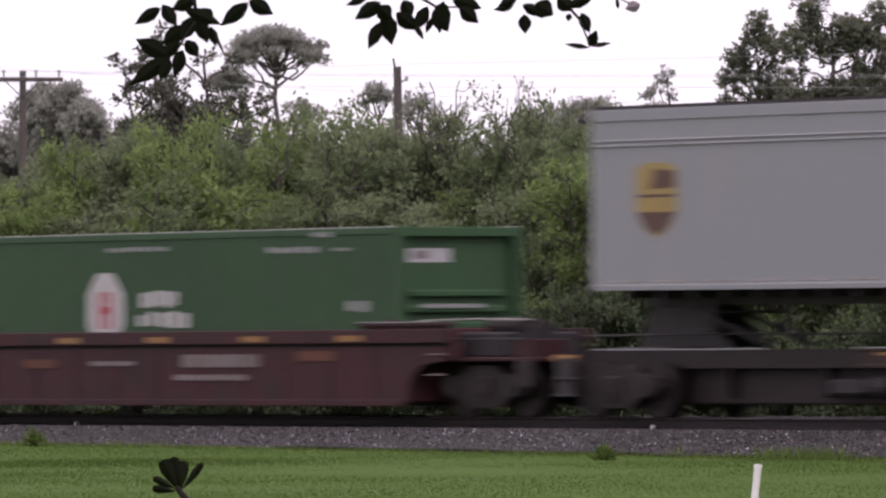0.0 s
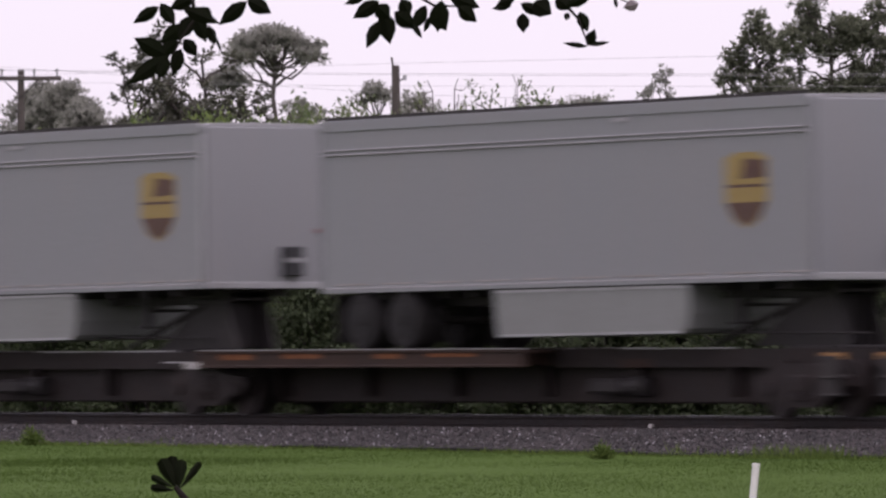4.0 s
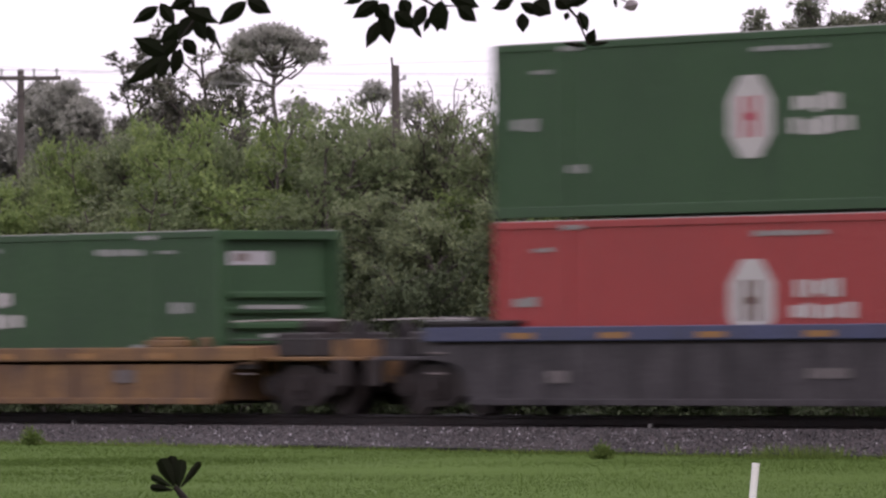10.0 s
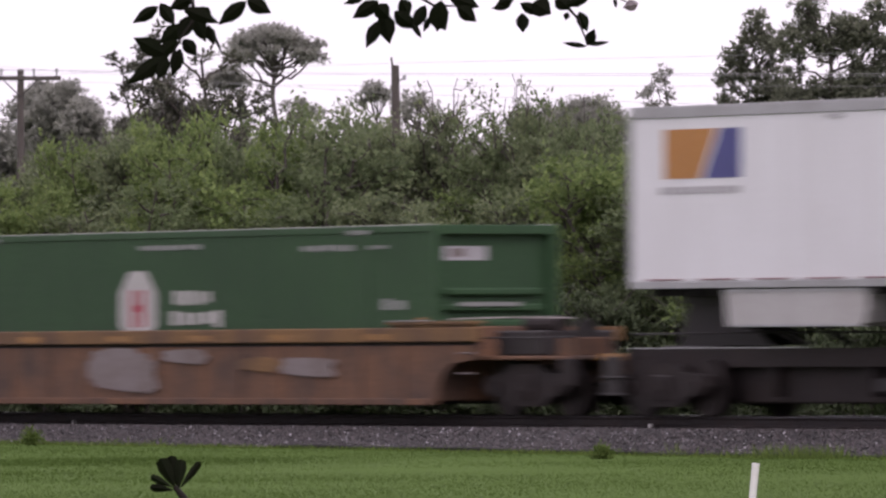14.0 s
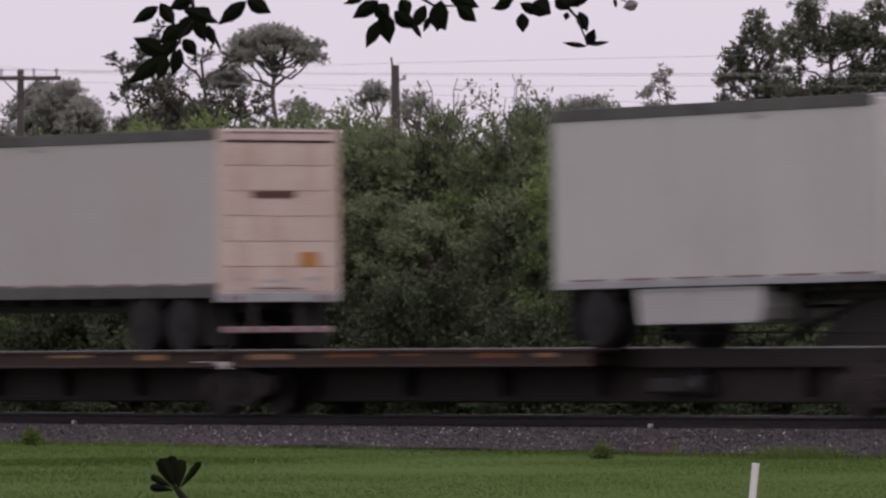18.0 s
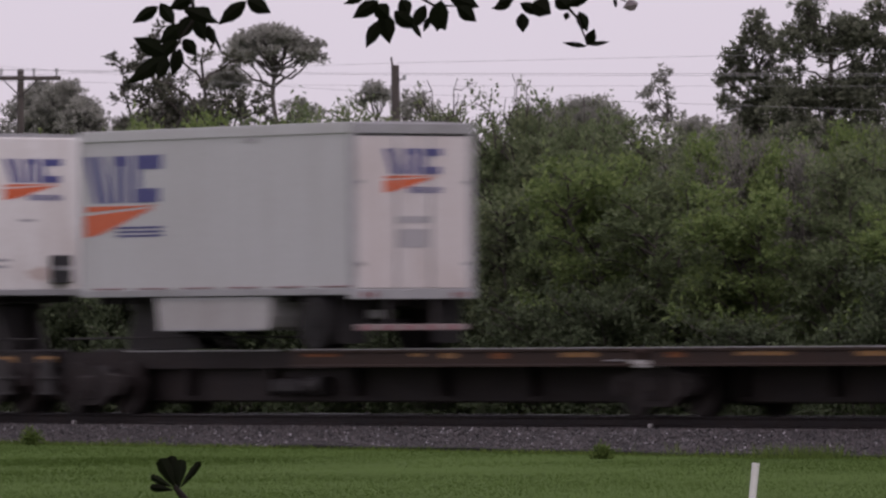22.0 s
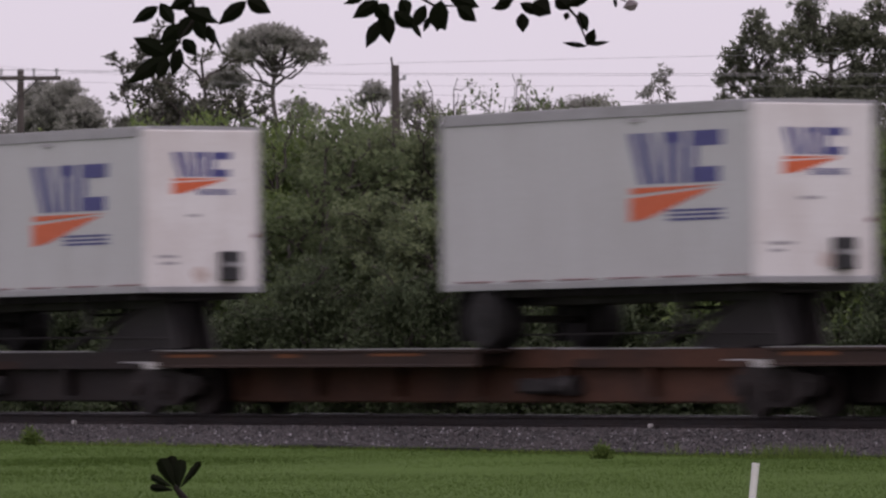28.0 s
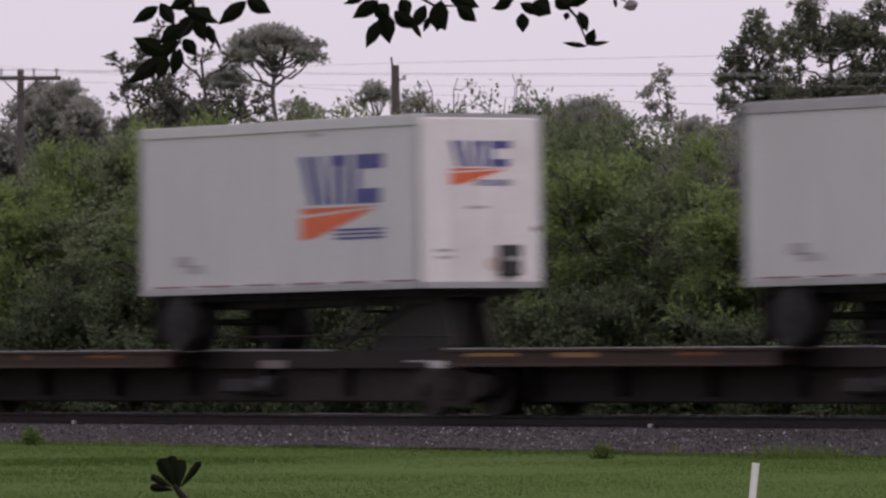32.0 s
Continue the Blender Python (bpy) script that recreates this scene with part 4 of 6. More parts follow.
def trailer(x0, ln, skin, front_right, seed, label, tilt=-0.45, axles=1, belly=None, mark=None, roll_door=False,
            lower=None, lift=0.0, guard=True, reefer=True, top_h=0.19, end_mark=None, ridge=False, sill=ALLOY, cap=ALLOY, sill_h=0.12, nose=None):
    """A box trailer standing on a rail car's deck: x runs along it, its floor 0.98 m up."""
    rng = random.Random(seed)
    if skin is WHITE and seed % 2 and cap is ALLOY:
        cap = WHITE
    root = thing("semi_trailer", label, "trailer", group="trailers on the train")
    rolling(root, x0 + SHIFT, 1.10 + lift, tilt if front_right else -tilt * 0.3)
    lo, hi, y = 0.975, 3.93 - {13: 0.10, 14: 0.08, 16: 0.05, 20: 0.13}.get(seed, 0.0), 1.295
    part("body", boxes((0.02, ln - 0.02, -y + 0.025, y - 0.025, lo + 0.06, hi - 0.05), bevel=0.02), skin, root, "smooth box body")
    bm = bmesh.new()
    prism(bm, [(-y + 0.02, hi - 0.05), (y - 0.02, hi - 0.05), (y - 0.25, hi + 0.005), (0, hi + 0.02), (-y + 0.25, hi + 0.005)], "x", 0.02, ln - 0.02)
    part("roof", bm, ALLOY, root, "slightly arched metal roof")
    for s in (-1, 1):
        o, i = s * y, s * (y - 0.03)
        part("top_rail", boxes((0.0, ln, i, o, hi - top_h, hi), bevel=0.008), cap, root, "grey top rail")
        part("bottom_rail", boxes((0.0, ln, i, o + s * 0.004, lo, lo + sill_h), bevel=0.008), sill, root, "grey bottom rail")
    for x in (0.0, ln - 0.07):
        for s in (-1, 1):
            # trailer 47: wider, darker post paints the shading round its nose corner
            wide = 0.24 if seed == 47 and x > 1 else 0.07
            part("corner_post", boxes((x + 0.07 - wide, x + 0.07, s * (y - 0.06), s * (y + 0.002), lo + sill_h, hi - top_h), bevel=0.012), GREYDOOR if seed == 47 else ALLOY if rng.random() < 0.5 and skin not in (DARKGREY, CURTAINFRAME) else skin, root)
    n = int(ln / 1.22)
    for k in range(1, n):
        u = k * ln / n
        part("panel_seam", boxes((u - 0.012, u + 0.012, -y + 0.021, -y + 0.026, lo + sill_h + 0.01, hi - top_h - 0.02)), skin, root)
    n = int(ln / 1.25) if not (mark and mark[0] == "curtain") else 0
    for k in range(n):
        u = (k + 0.3) * ln / n
        part("reflective_strip", boxes((u, u + 1.0, -y - 0.001, -y + 0.024, lo + sill_h + 0.015, lo + sill_h + 0.038)), GREYDOOR if ridge else TAPERED, root, "dull reflective strip" if ridge else "red reflective strip")
    if ridge:
        # rub rails coloured pale to show the highlight along them
        for z0 in (hi - 0.52, hi - 0.60):
            part("side_ridge", boxes((0.05, ln - 0.05, -y - 0.012, -y + 0.03, z0, z0 + 0.022), bevel=0.005), GREYINK, root, "raised rub rail, its highlight in the pale colour")
        part("roof_edge", boxes((0.0, ln, -y + 0.01, -y + 0.05, hi, hi + 0.06)), FRAME, root, "dark roof edge trim")
        part("side_ridge", boxes((0.05, ln - 0.05, -y - 0.008, -y + 0.03, lo + 0.07, lo + 0.095), bevel=0.005), GREYINK, root, "raised rub rail, its highlight in the pale colour")
    if lower:
        part("lower_band", boxes((0.05, ln - 0.05, -y + 0.018, -y + 0.03, lo + 0.125, lo + 0.54)), lower, root, "pale lower band")
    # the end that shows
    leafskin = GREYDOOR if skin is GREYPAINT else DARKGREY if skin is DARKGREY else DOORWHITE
    e = ln + 0.001
    if front_right:
        part("nose", boxes((ln - 0.03, ln + 0.03, -y + 0.08, y - 0.08, lo + 0.08, hi - 0.06), bevel=0.02), nose or (LITNOSE if skin is WHITE else skin), root, "plain riveted nose panel")
        part("nose_foot", boxes((ln - 0.05, ln + 0.045, -y + 0.05, y - 0.05, lo, lo + 0.12), bevel=0.01), ALLOY, root)
        if reefer:
            w = 0.42
            bx = part("connector_box", boxes((ln + 0.03, ln + 0.15, 0.35, 0.35 + w, lo + 0.22, lo + 0.74), bevel=0.02), BLACKINK, root, "black connector panel on the nose")
            for k in range(3):
                part("socket", disc(bmesh.new(), ln + 0.155, 0.44 + 0.13 * k, lo + 0.5, 0.05, 0.03, 10, "x"), ALLOY, bx)
        if seed == 20:
            for y0, y1, z0, z1 in ((-0.95, -0.5, lo + 0.72, lo + 0.745), (-0.95, -0.5, lo + 0.2, lo + 0.225), (-0.95, -0.925, lo + 0.225, lo + 0.72), (-0.525, -0.5, lo + 0.225, lo + 0.72)):
                end_panel("hatch_frame", [rect(y0, y1, z0, z1)], GREYDOOR, root, ln + 0.031, "rim of a small hatch")
            end_panel("vent_slot", [rect(-0.22, 0.22, hi - 0.36, hi - 0.28)], FRAME, root, ln + 0.031, "dark vent slot high on the nose")
        if skin is WHITE:
            for z0, y0, w in ((lo + 0.62, -0.95, 0.5), (lo + 0.50, -0.9, 0.35), (lo + 1.35, -0.3, 0.4)):
                end_panel("nose_label", [rect(y0, y0 + w * rng.uniform(0.6, 1.1), z0, z0 + 0.05)], GREYINK, root, ln + 0.031, "small unreadable label")
            if rng.random() < 0.6:
                y0, z0, w = rng.uniform(-0.9, 0.1), lo + rng.uniform(0.15, 0.3), rng.uniform(0.3, 0.7)
                edge = [(y0 + w * (0.5 + 0.5 * math.cos(k * 0.483) * rng.uniform(0.7, 1.1)), z0 + 0.16 * (1 + math.sin(k * 0.483) * rng.uniform(0.6, 1.1))) for k in range(13)]
                end_panel("rust_stain", [edge], RUSTSTAIN, root, ln + 0.031, "brown stain low on the nose")
        part("marker_lamp", boxes((ln + 0.03, ln + 0.06, y - 0.2, y - 0.1, lo + 0.98, lo + 1.06), bevel=0.01), TAPERED, root)
    else:
        trim = {35: DOORTAN, 40: CREAM, 38: GREYDOOR}.get(seed, ALLOY)
        for s in (-1, 1):
            part("door_post", boxes((ln - 0.05, ln + 0.02, s * y, s * (y - 0.12), lo, hi), bevel=0.012), trim, root, "rear door frame")
        part("door_header", boxes((ln - 0.05, ln + 0.02, -y + 0.12, y - 0.12, hi - 0.2, hi - 0.01), bevel=0.012), trim, root)
        part("header_gap", boxes((ln - 0.025, ln + 0.014, -y + 0.13, y - 0.13, hi - 0.235, hi - 0.205)), RIM, root, "dark gap under the header")
        if roll_door:
            part("header_strip", boxes((ln + 0.02, ln + 0.026, -y + 0.2, y - 0.2, hi - 0.075, hi - 0.045)), TAPERED, root, "red reflective strip on the header")
            for y0, z0 in ((-0.95, lo + 0.3), (-0.35, lo + 0.26), (0.5, lo + 0.3)):
                end_panel("door_label", [rect(y0, y0 + rng.uniform(0.25, 0.5), z0, z0 + 0.06)], GREYINK, root, ln + 0.006, "small unreadable label")
            part("door_bar", boxes((ln + 0.006, ln + 0.03, -0.55, 0.55, lo + 0.16, lo + 0.2), bevel=0.006), GREYDOOR, root, "pull bar of the roll-up door")
        part("rear_sill", boxes((ln - 0.1, ln + 0.04, -y, y, lo - 0.08, lo + 0.1), bevel=0.012), FRAME if rng.random() < 0.6 else ALLOY, root, "rear sill with lamps")
        for s in (-1, 1):
            for k in range(2):
                part("tail_lamp", disc(bmesh.new(), ln + 0.045, s * (0.85 + 0.2 * k), lo + 0.0, 0.055, 0.03, 12, "x"), TAPERED, root, "red tail lamp")
        if roll_door:
            k_, z0 = 6, lo + 0.1
            step = (hi - 0.2 - z0) / k_
            tones = [DOORWHITE] * 6
            if seed == 59:
                tones = [DOORWHITE, CREAM, DOORWHITE, DOORWHITE, CREAM, DOORWHITE]
            elif seed == 35:
                tones = [DOORTAN] * 6
            elif seed == 40:
                tones = [DOORWHITE, CREAM, CREAM, CREAM, DOORWHITE, DOORWHITE]
            for k in range(k_):
                part("door_slat", boxes((ln - 0.03, ln + 0.005, -y + 0.12, y - 0.12, z0 + k * step + 0.005, z0 + (k + 1) * step - 0.005), bevel=0.006), tones[k], root, "horizontal section of the roll-up door")
        else:
            for s in (-1, 1):
                a, b = sorted((s * 0.01, s * (y - 0.12)))
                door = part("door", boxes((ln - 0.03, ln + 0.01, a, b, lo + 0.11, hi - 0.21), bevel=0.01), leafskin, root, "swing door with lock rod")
                part("lock_rod", tube(bmesh.new(), [(ln + 0.04, s * 0.35, lo + 0.12), (ln + 0.04, s * 0.35, hi - 0.22)], 0.018, 0.018, 6), ALLOY, door)
                part("hinge", boxes((ln + 0.01, ln + 0.03, s * (y - 0.24), s * (y - 0.13), lo + 0.5, lo + 0.56), (ln + 0.01, ln + 0.03, s * (y - 0.24), s * (y - 0.13), lo + 1.9, lo + 1.96)), ALLOY, door)
        if guard:
            bm = boxes((ln - 0.1, ln, -1.15, 1.15, 0.36, 0.47), bevel=0.015)
            gd = part("underride_guard", bm, GUARD, root, "white and red striped rear guard bar")
            for k in range(5):
                part("guard_stripe", boxes((ln - 0.002, ln + 0.004, -1.1 + 0.45 * k, -0.86 + 0.45 * k, 0.37, 0.46)), TAPERED, gd)
            for s in (-1, 1):
                part("guard_post", boxes((ln - 0.14, ln - 0.04, s * 0.5 - 0.05, s * 0.5 + 0.05, 0.46, lo - 0.08), bevel=0.01), FRAME, gd)
    # chassis, bogie, landing legs, kingpin plate
    tail = -1 if front_right else 1

    def along(u):
        return u if front_right else ln - u
    a, b = sorted((along(0.15), along(3.6 if axles == 1 else 5.2)))
    part("bogie_frame", boxes((a, b, -0.55, -0.43, 0.72, lo), (a, b, 0.43, 0.55, 0.72, lo), (a + 0.4, a + 0.5, -0.5, 0.5, 0.78, 0.95), (b - 0.5, b - 0.4, -0.5, 0.5, 0.78, 0.95), bevel=0.01), FRAME, root)
    part("slider_rail", boxes((0.4, ln - 0.4, -0.5, -0.42, lo - 0.24, lo), (0.4, ln - 0.4, 0.42, 0.5, lo - 0.24, lo)), FRAME, root, "long dark frame rails under the floor")
    for k in range(1, 16):
        f = new("floor_beam", FLOORBEAM)
        f.parent, f.matrix_basis = root, pose(along(k * ln / 16), 0, lo)
    for k in range(axles):
        u = along(1.15 + 1.25 * k)
        part("axle", tube(bmesh.new(), [(u, -1.1, 0.5), (u, 1.1, 0.5)], 0.065, 0.065, 8), FRAME, root)
        for s in (-1, 1):
            wheel(root, u, s * 1.14)
            wheel(root, u, s * 0.83, width=0.25)
    u = along(0.42)
    for s in (-1, 1):
        part("mud_flap", boxes((u - 0.012, u + 0.012, s * 0.98 - 0.3, s * 0.98 + 0.3, 0.14, lo - 0.02), bevel=0.003), TYRE, root, "black rubber mud flap")
    u = along(ln - 2.55)
    for s in (-1, 1):
        leg = boxes((u - 0.06, u + 0.06, s * 0.75 - 0.06, s * 0.75 + 0.06, 0.34, lo), (u - 0.14, u + 0.14, s * 0.75 - 0.14, s * 0.75 + 0.14, 0.31, 0.35), bevel=0.01)
        tube(leg, [(u, s * 0.75, 0.6), (u + tail * -0.8, s * 0.6, lo - 0.03)], 0.03, 0.03, 5)
        part("landing_leg", leg, FRAME, root, "folded landing leg")
    part("leg_brace", tube(bmesh.new(), [(u, -0.75, 0.62), (u, 0.75, 0.62)], 0.03, 0.03, 5), FRAME, root)
    u = along(ln - 0.95)
    part("kingpin_plate", boxes((u - 0.6, u + 0.6, -0.6, 0.6, lo - 0.045, lo + 0.01), bevel=0.01), FRAME, root)
    if belly:
        b0, b1, drop = belly
        bm = prism(bmesh.new(), [(b0, lo - 0.03), (b1, lo - 0.03), (b1 + 0.01, lo - drop * 0.6), (b1 - 0.06, lo - drop * 0.9), (b1 - 0.16, lo - drop), (b0 + 0.1, lo - drop)], "y", -1.25, 1.25)
        bb = part("belly_box", bm, BELLY if skin is GREYPAINT else BELLYPALE, root, "pale storage box slung under the floor")
        part("belly_end", prism(bmesh.new(), [(b0 - 0.012, lo - 0.03), (b0 - 0.002, lo - 0.03), (b0 + 0.098, lo - drop), (b0 + 0.088, lo - drop)], "y", -1.24, 1.24), FRAME, bb, "dark end plate")
        part("belly_frame", boxes((b0 + 0.04, b1 - 0.04, -1.262, -1.25, lo - 0.07, lo - 0.02), (b0 + 0.14, b1 - 0.16, -1.262, -1.25, lo - drop, lo - drop + 0.04)), ALLOY, bb)
    # marks
    yy = -y + 0.022
    if mark and mark[0] == "swoosh":
        mx, mw = mark[1], mark[2]
        blue, orange = swoosh_mark(mx, mark[3] if len(mark) > 3 else 2.04, mw, 1.52)
        shape_panel("emblem", blue, BLUEINK, root, yy, "navy blue block emblem")
        shape_panel("emblem_wedge", orange, ORANGEINK, root, yy, "orange-red wedge")
    if end_mark == "swoosh":
        blue, orange = swoosh_mark(-0.62, 2.72, 1.25, 0.80)
        end_panel("end_emblem", blue, BLUEINK, root, ln + 0.031 if front_right else ln + 0.012, "small navy blue block emblem")
        end_panel("end_wedge", orange, ORANGEINK, root, ln + 0.031 if front_right else ln + 0.012)
    if mark and mark[0] == "blocks":
        z0, z1, out = 1.98, 3.05, []
        for k in range(7):
            x, w, c = 0.72 + 1.03 * k, 0.93, 0.26
            if k % 2:
                out += [[(x + c, z0), (x + w - c, z0), (x + w, z0 + c), (x + w, z1 - c), (x + w - c, z1), (x + c, z1), (x, z1 - c), (x, z0 + c)]]
            else:
                out += [[(x - 0.05, z0), (x + 0.36, z0), (x + 0.46, z1), (x + 0.2, z1)], [(x + 0.52, z0), (x + w + 0.05, z0), (x + w - 0.16, z1), (x + 0.54, z1)]]
        shape_panel("emblem", out, BLACKINK, root, yy, "row of large black block shapes")
    if mark and mark[0] == "shield":
        cx, cz, w, h = mark[1], 2.45, 0.56, 1.20
        shield = [(cx - w, cz + h * 0.42), (cx - w * 0.5, cz + h * 0.5), (cx + w * 0.5, cz + h * 0.5), (cx + w, cz + h * 0.42), (cx + w, cz - h * 0.15), (cx + w * 0.6, cz - h * 0.4), (cx, cz - h * 0.52), (cx - w * 0.6, cz - h * 0.4), (cx - w, cz - h * 0.15)]
        sh_ = shape_panel("shield", shield and [shield], GOLDINK, root, yy - 0.0, "gold and brown shield emblem")
        shape_panel("shield_top", [[(cx - w * 0.1, cz + h * 0.42), (cx + w * 0.9, cz + h * 0.38), (cx + w * 0.9, cz + h * 0.16), (cx - w * 0.25, cz + h * 0.14)]], BROWNINK, sh_, yy - 0.004)
        shape_panel("shield_foot", [[(cx - w * 0.93, cz - h * 0.17), (cx + w * 0.93, cz - h * 0.17), (cx + w * 0.55, cz - h * 0.38), (cx, cz - h * 0.49), (cx - w * 0.55, cz - h * 0.38)]], BROWNINK, sh_, yy - 0.004)
        shape_panel("shield_band", [rect(cx - w * 0.9, cx + w * 0.9, cz + h * 0.03, cz + h * 0.07)], BROWNINK, sh_, yy - 0.004)
    if mark and mark[0] == "square":
        shape_panel("emblem", [[(0.95, 2.75), (1.9, 2.75), (2.35, 3.55), (0.95, 3.55)]], AMBERINK, root, yy, "amber and blue square emblem")
        shape_panel("emblem_corner", [[(2.0, 2.75), (3.0, 2.75), (3.0, 3.55), (2.45, 3.55)]], BLUEINK, root, yy)
        shape_panel("lettering", [rect(0.85 + 0.24 * k, 1.04 + 0.24 * k, 2.5, 2.62) for k in range(9)], GREYINK, root, yy)
    if mark and mark[0] == "banner":
        bn = shape_panel("banner", [rect(0.05, 5.75, 2.97, 3.52)], BLUEINK, root, yy, "blue banner with white shapes")
        shape_panel("banner_shapes", [[(0.4 + 0.85 * k, 3.06), (1.1 + 0.85 * k, 3.06), (1.22 + 0.85 * k, 3.43), (0.52 + 0.85 * k, 3.43)] for k in range(3)], GREYINK, bn, yy - 0.004, "pale slanted shapes")
        shape_panel("banner_bar", [rect(3.2, 5.3, 3.12, 3.17), rect(3.3, 5.4, 3.3, 3.35)], GREYINK, bn, yy - 0.004)
    if mark and mark[0] == "ring":
        cx, cz = 2.0, 2.80
        arc = [[(cx - 0.36, cz + 0.38), (cx + 0.36, cz + 0.38), (cx + 0.26, cz + 0.48), (cx - 0.26, cz + 0.48)], [(cx - 0.3, cz - 0.46), (cx + 0.3, cz - 0.46), (cx + 0.38, cz - 0.36), (cx - 0.38, cz - 0.36)]]
        shape_panel("emblem", arc, BLUEINK, root, yy, "round blue emblem with an amber middle")
        shape_panel("emblem_side", [rect(cx - 0.62, cx - 0.55, cz - 0.25, cz + 0.28), rect(cx + 0.55, cx + 0.62, cz - 0.25, cz + 0.28)], GREYINK, root, yy)
        shape_panel("emblem_middle", [[(cx + 0.34 * math.cos(k * math.pi / 4), cz + 0.24 * math.sin(k * math.pi / 4)) for k in range(8)]], DOORTAN, root, yy)
        shape_panel("lettering", [rect(cx - 0.55, cx + 0.62, cz - 0.78, cz - 0.71), rect(cx - 0.5, cx + 0.6, cz - 0.68, cz - 0.63), rect(cx + 0.2, cx + 1.0, cz + 0.68, cz + 0.72)], GREYINK, root, yy)
    if mark and mark[0] == "curtain":
        black = shape_panel("curtain", [rect(0.12, ln - 0.75, lo + 0.21, hi - 0.24)], CURTAIN, root, yy, "black printed curtain side")
        shape_panel("printed_peak", [[(5.6, 1.80), (6.85, 1.80), (7.0, 2.02), (7.3, 2.02), (7.5, 1.80), (8.85, 1.80), (8.3, 2.3), (7.4, 3.24), (7.22, 3.32), (7.02, 3.32), (6.88, 3.24), (6.2, 2.4)]], PEAKINK, black, yy - 0.004, "orange-red peak shape")
        for u, w, z0, z1, mt in ((8.35, 0.55, 2.3, 2.5, OCHREINK), (9.0, 3.7, 2.14, 3.22, OCHREINK), (8.6, 4.1, 1.82, 2.06, DIMINK), (4.4, 9.3, 1.38, 1.50, OCHREINK), (0.2, 1.4, 1.36, 1.48, OCHREINK), (1.9, 1.8, 1.62, 1.72, DIMINK), (1.9, 1.8, 1.44, 1.52, DIMINK)):
            shape_panel("printed_shape", [rect(u, min(u + w, ln - 0.78), z0, z1)], mt, black, yy - 0.004)
        for u, w, z0, z1 in ((1.5, 2.5, 3.05, 3.3), (1.65, 0.55, 2.3, 2.98), (2.35, 0.8, 2.55, 2.98), (3.3, 0.55, 2.3, 2.98), (1.9, 1.75, 2.08, 2.24)):
            shape_panel("printed_shape", [rect(u, u + w, z0, z1)], DIMINK, black, yy - 0.004)
        for u, z0, w, dz in ((9.25, 2.75, 0.5, 0.3), (10.05, 2.3, 0.14, 0.8), (10.55, 2.5, 0.4, 0.2), (11.2, 2.35, 0.16, 0.6), (11.65, 2.75, 0.5, 0.25), (12.3, 2.3, 0.18, 0.7)):
            shape_panel("printed_gap", [rect(u, u + w, z0, z0 + dz)], CURTAIN, black, yy - 0.012)
        end = end_panel("end_curtain", [rect(-0.85, 0.85, lo + 0.15, hi - 0.2)], CURTAIN, root, ln + 0.031, "black printed end")
        end_panel("end_label", [rect(-0.55, 0.1, lo + 0.5, lo + 0.58), rect(-0.2, 0.3, lo + 0.35, lo + 0.42), rect(0.35, 0.85, lo + 0.25, lo + 0.55), rect(-0.85, -0.3, lo + 0.2, lo + 0.26)], DECAL, end, ln + 0.035)
    if end_mark == "bars":
        for z0, w, mt in ((2.95, 0.9, BLACKINK), (2.78, 0.5, ORANGEINK), (2.4, 0.55, BLACKINK), (2.05, 0.8, GREYINK)):
            end_panel("end_lettering", [rect(-w * 0.5, w * 0.5, z0, z0 + 0.14)], mt, root, ln + 0.012, "line of unreadable lettering")
    if end_mark == "tall":
        blue, orange = swoosh_mark(-0.6, 2.72, 1.2, 0.80)
        end_panel("end_emblem", blue, BLUEINK, root, ln + 0.012)
        end_panel("end_wedge", orange, ORANGEINK, root, ln + 0.012)
        end_panel("end_lettering", [rect(-0.35, 0.35, 2.2, 2.32), rect(-0.3, 0.3, 1.78, 2.1)], GREYINK, root, ln + 0.012)
    if end_mark == "line":
        end_panel("end_lettering", [rect(-0.55, 0.35, 2.72, 2.84)], BROWNINK, root, ln + 0.012, "line of unreadable lettering")
        end_panel("end_placard", [rect(0.45, 0.85, lo + 0.55, lo + 0.8)], AMBERINK, root, ln + 0.012, "amber placard")
    if end_mark == "placard":
        end_panel("end_placard", [rect(0.35, 0.95, lo + 0.55, lo + 0.85)], AMBERINK, root, ln + 0.012, "amber placard")
    if end_mark == "blue":
        end_panel("end_banner", [rect(-0.8, 0.2, 3.0, 3.16), rect(-0.8, 0.2, 2.55, 2.7), rect(-0.75, 0.15, 2.02, 2.07)], BLUEINK, root, ln + 0.012, "two blue bars")
    if seed % 3 == 0:
        u = rng.uniform(0.6, 1.2)
        shape_panel("scuff", [rect(u, u + 0.55, lo + 0.5, lo + 0.68), rect(u + 0.35, u + 0.9, lo + 0.38, lo + 0.52)], GREYINK, root, yy, "patch of worn grey paint")
    part("side_lamp", boxes((ln * 0.62, ln * 0.62 + 0.35, -y - 0.004, -y + 0.02, hi - top_h - 0.09, hi - top_h - 0.03)), GREYINK, root)
    return root


# the train, in the order in which it passes
GREYBOX = "long grey parcel trailer with a gold and brown shield emblem"
PUP = "short white trailer with a navy blue and orange-red emblem"
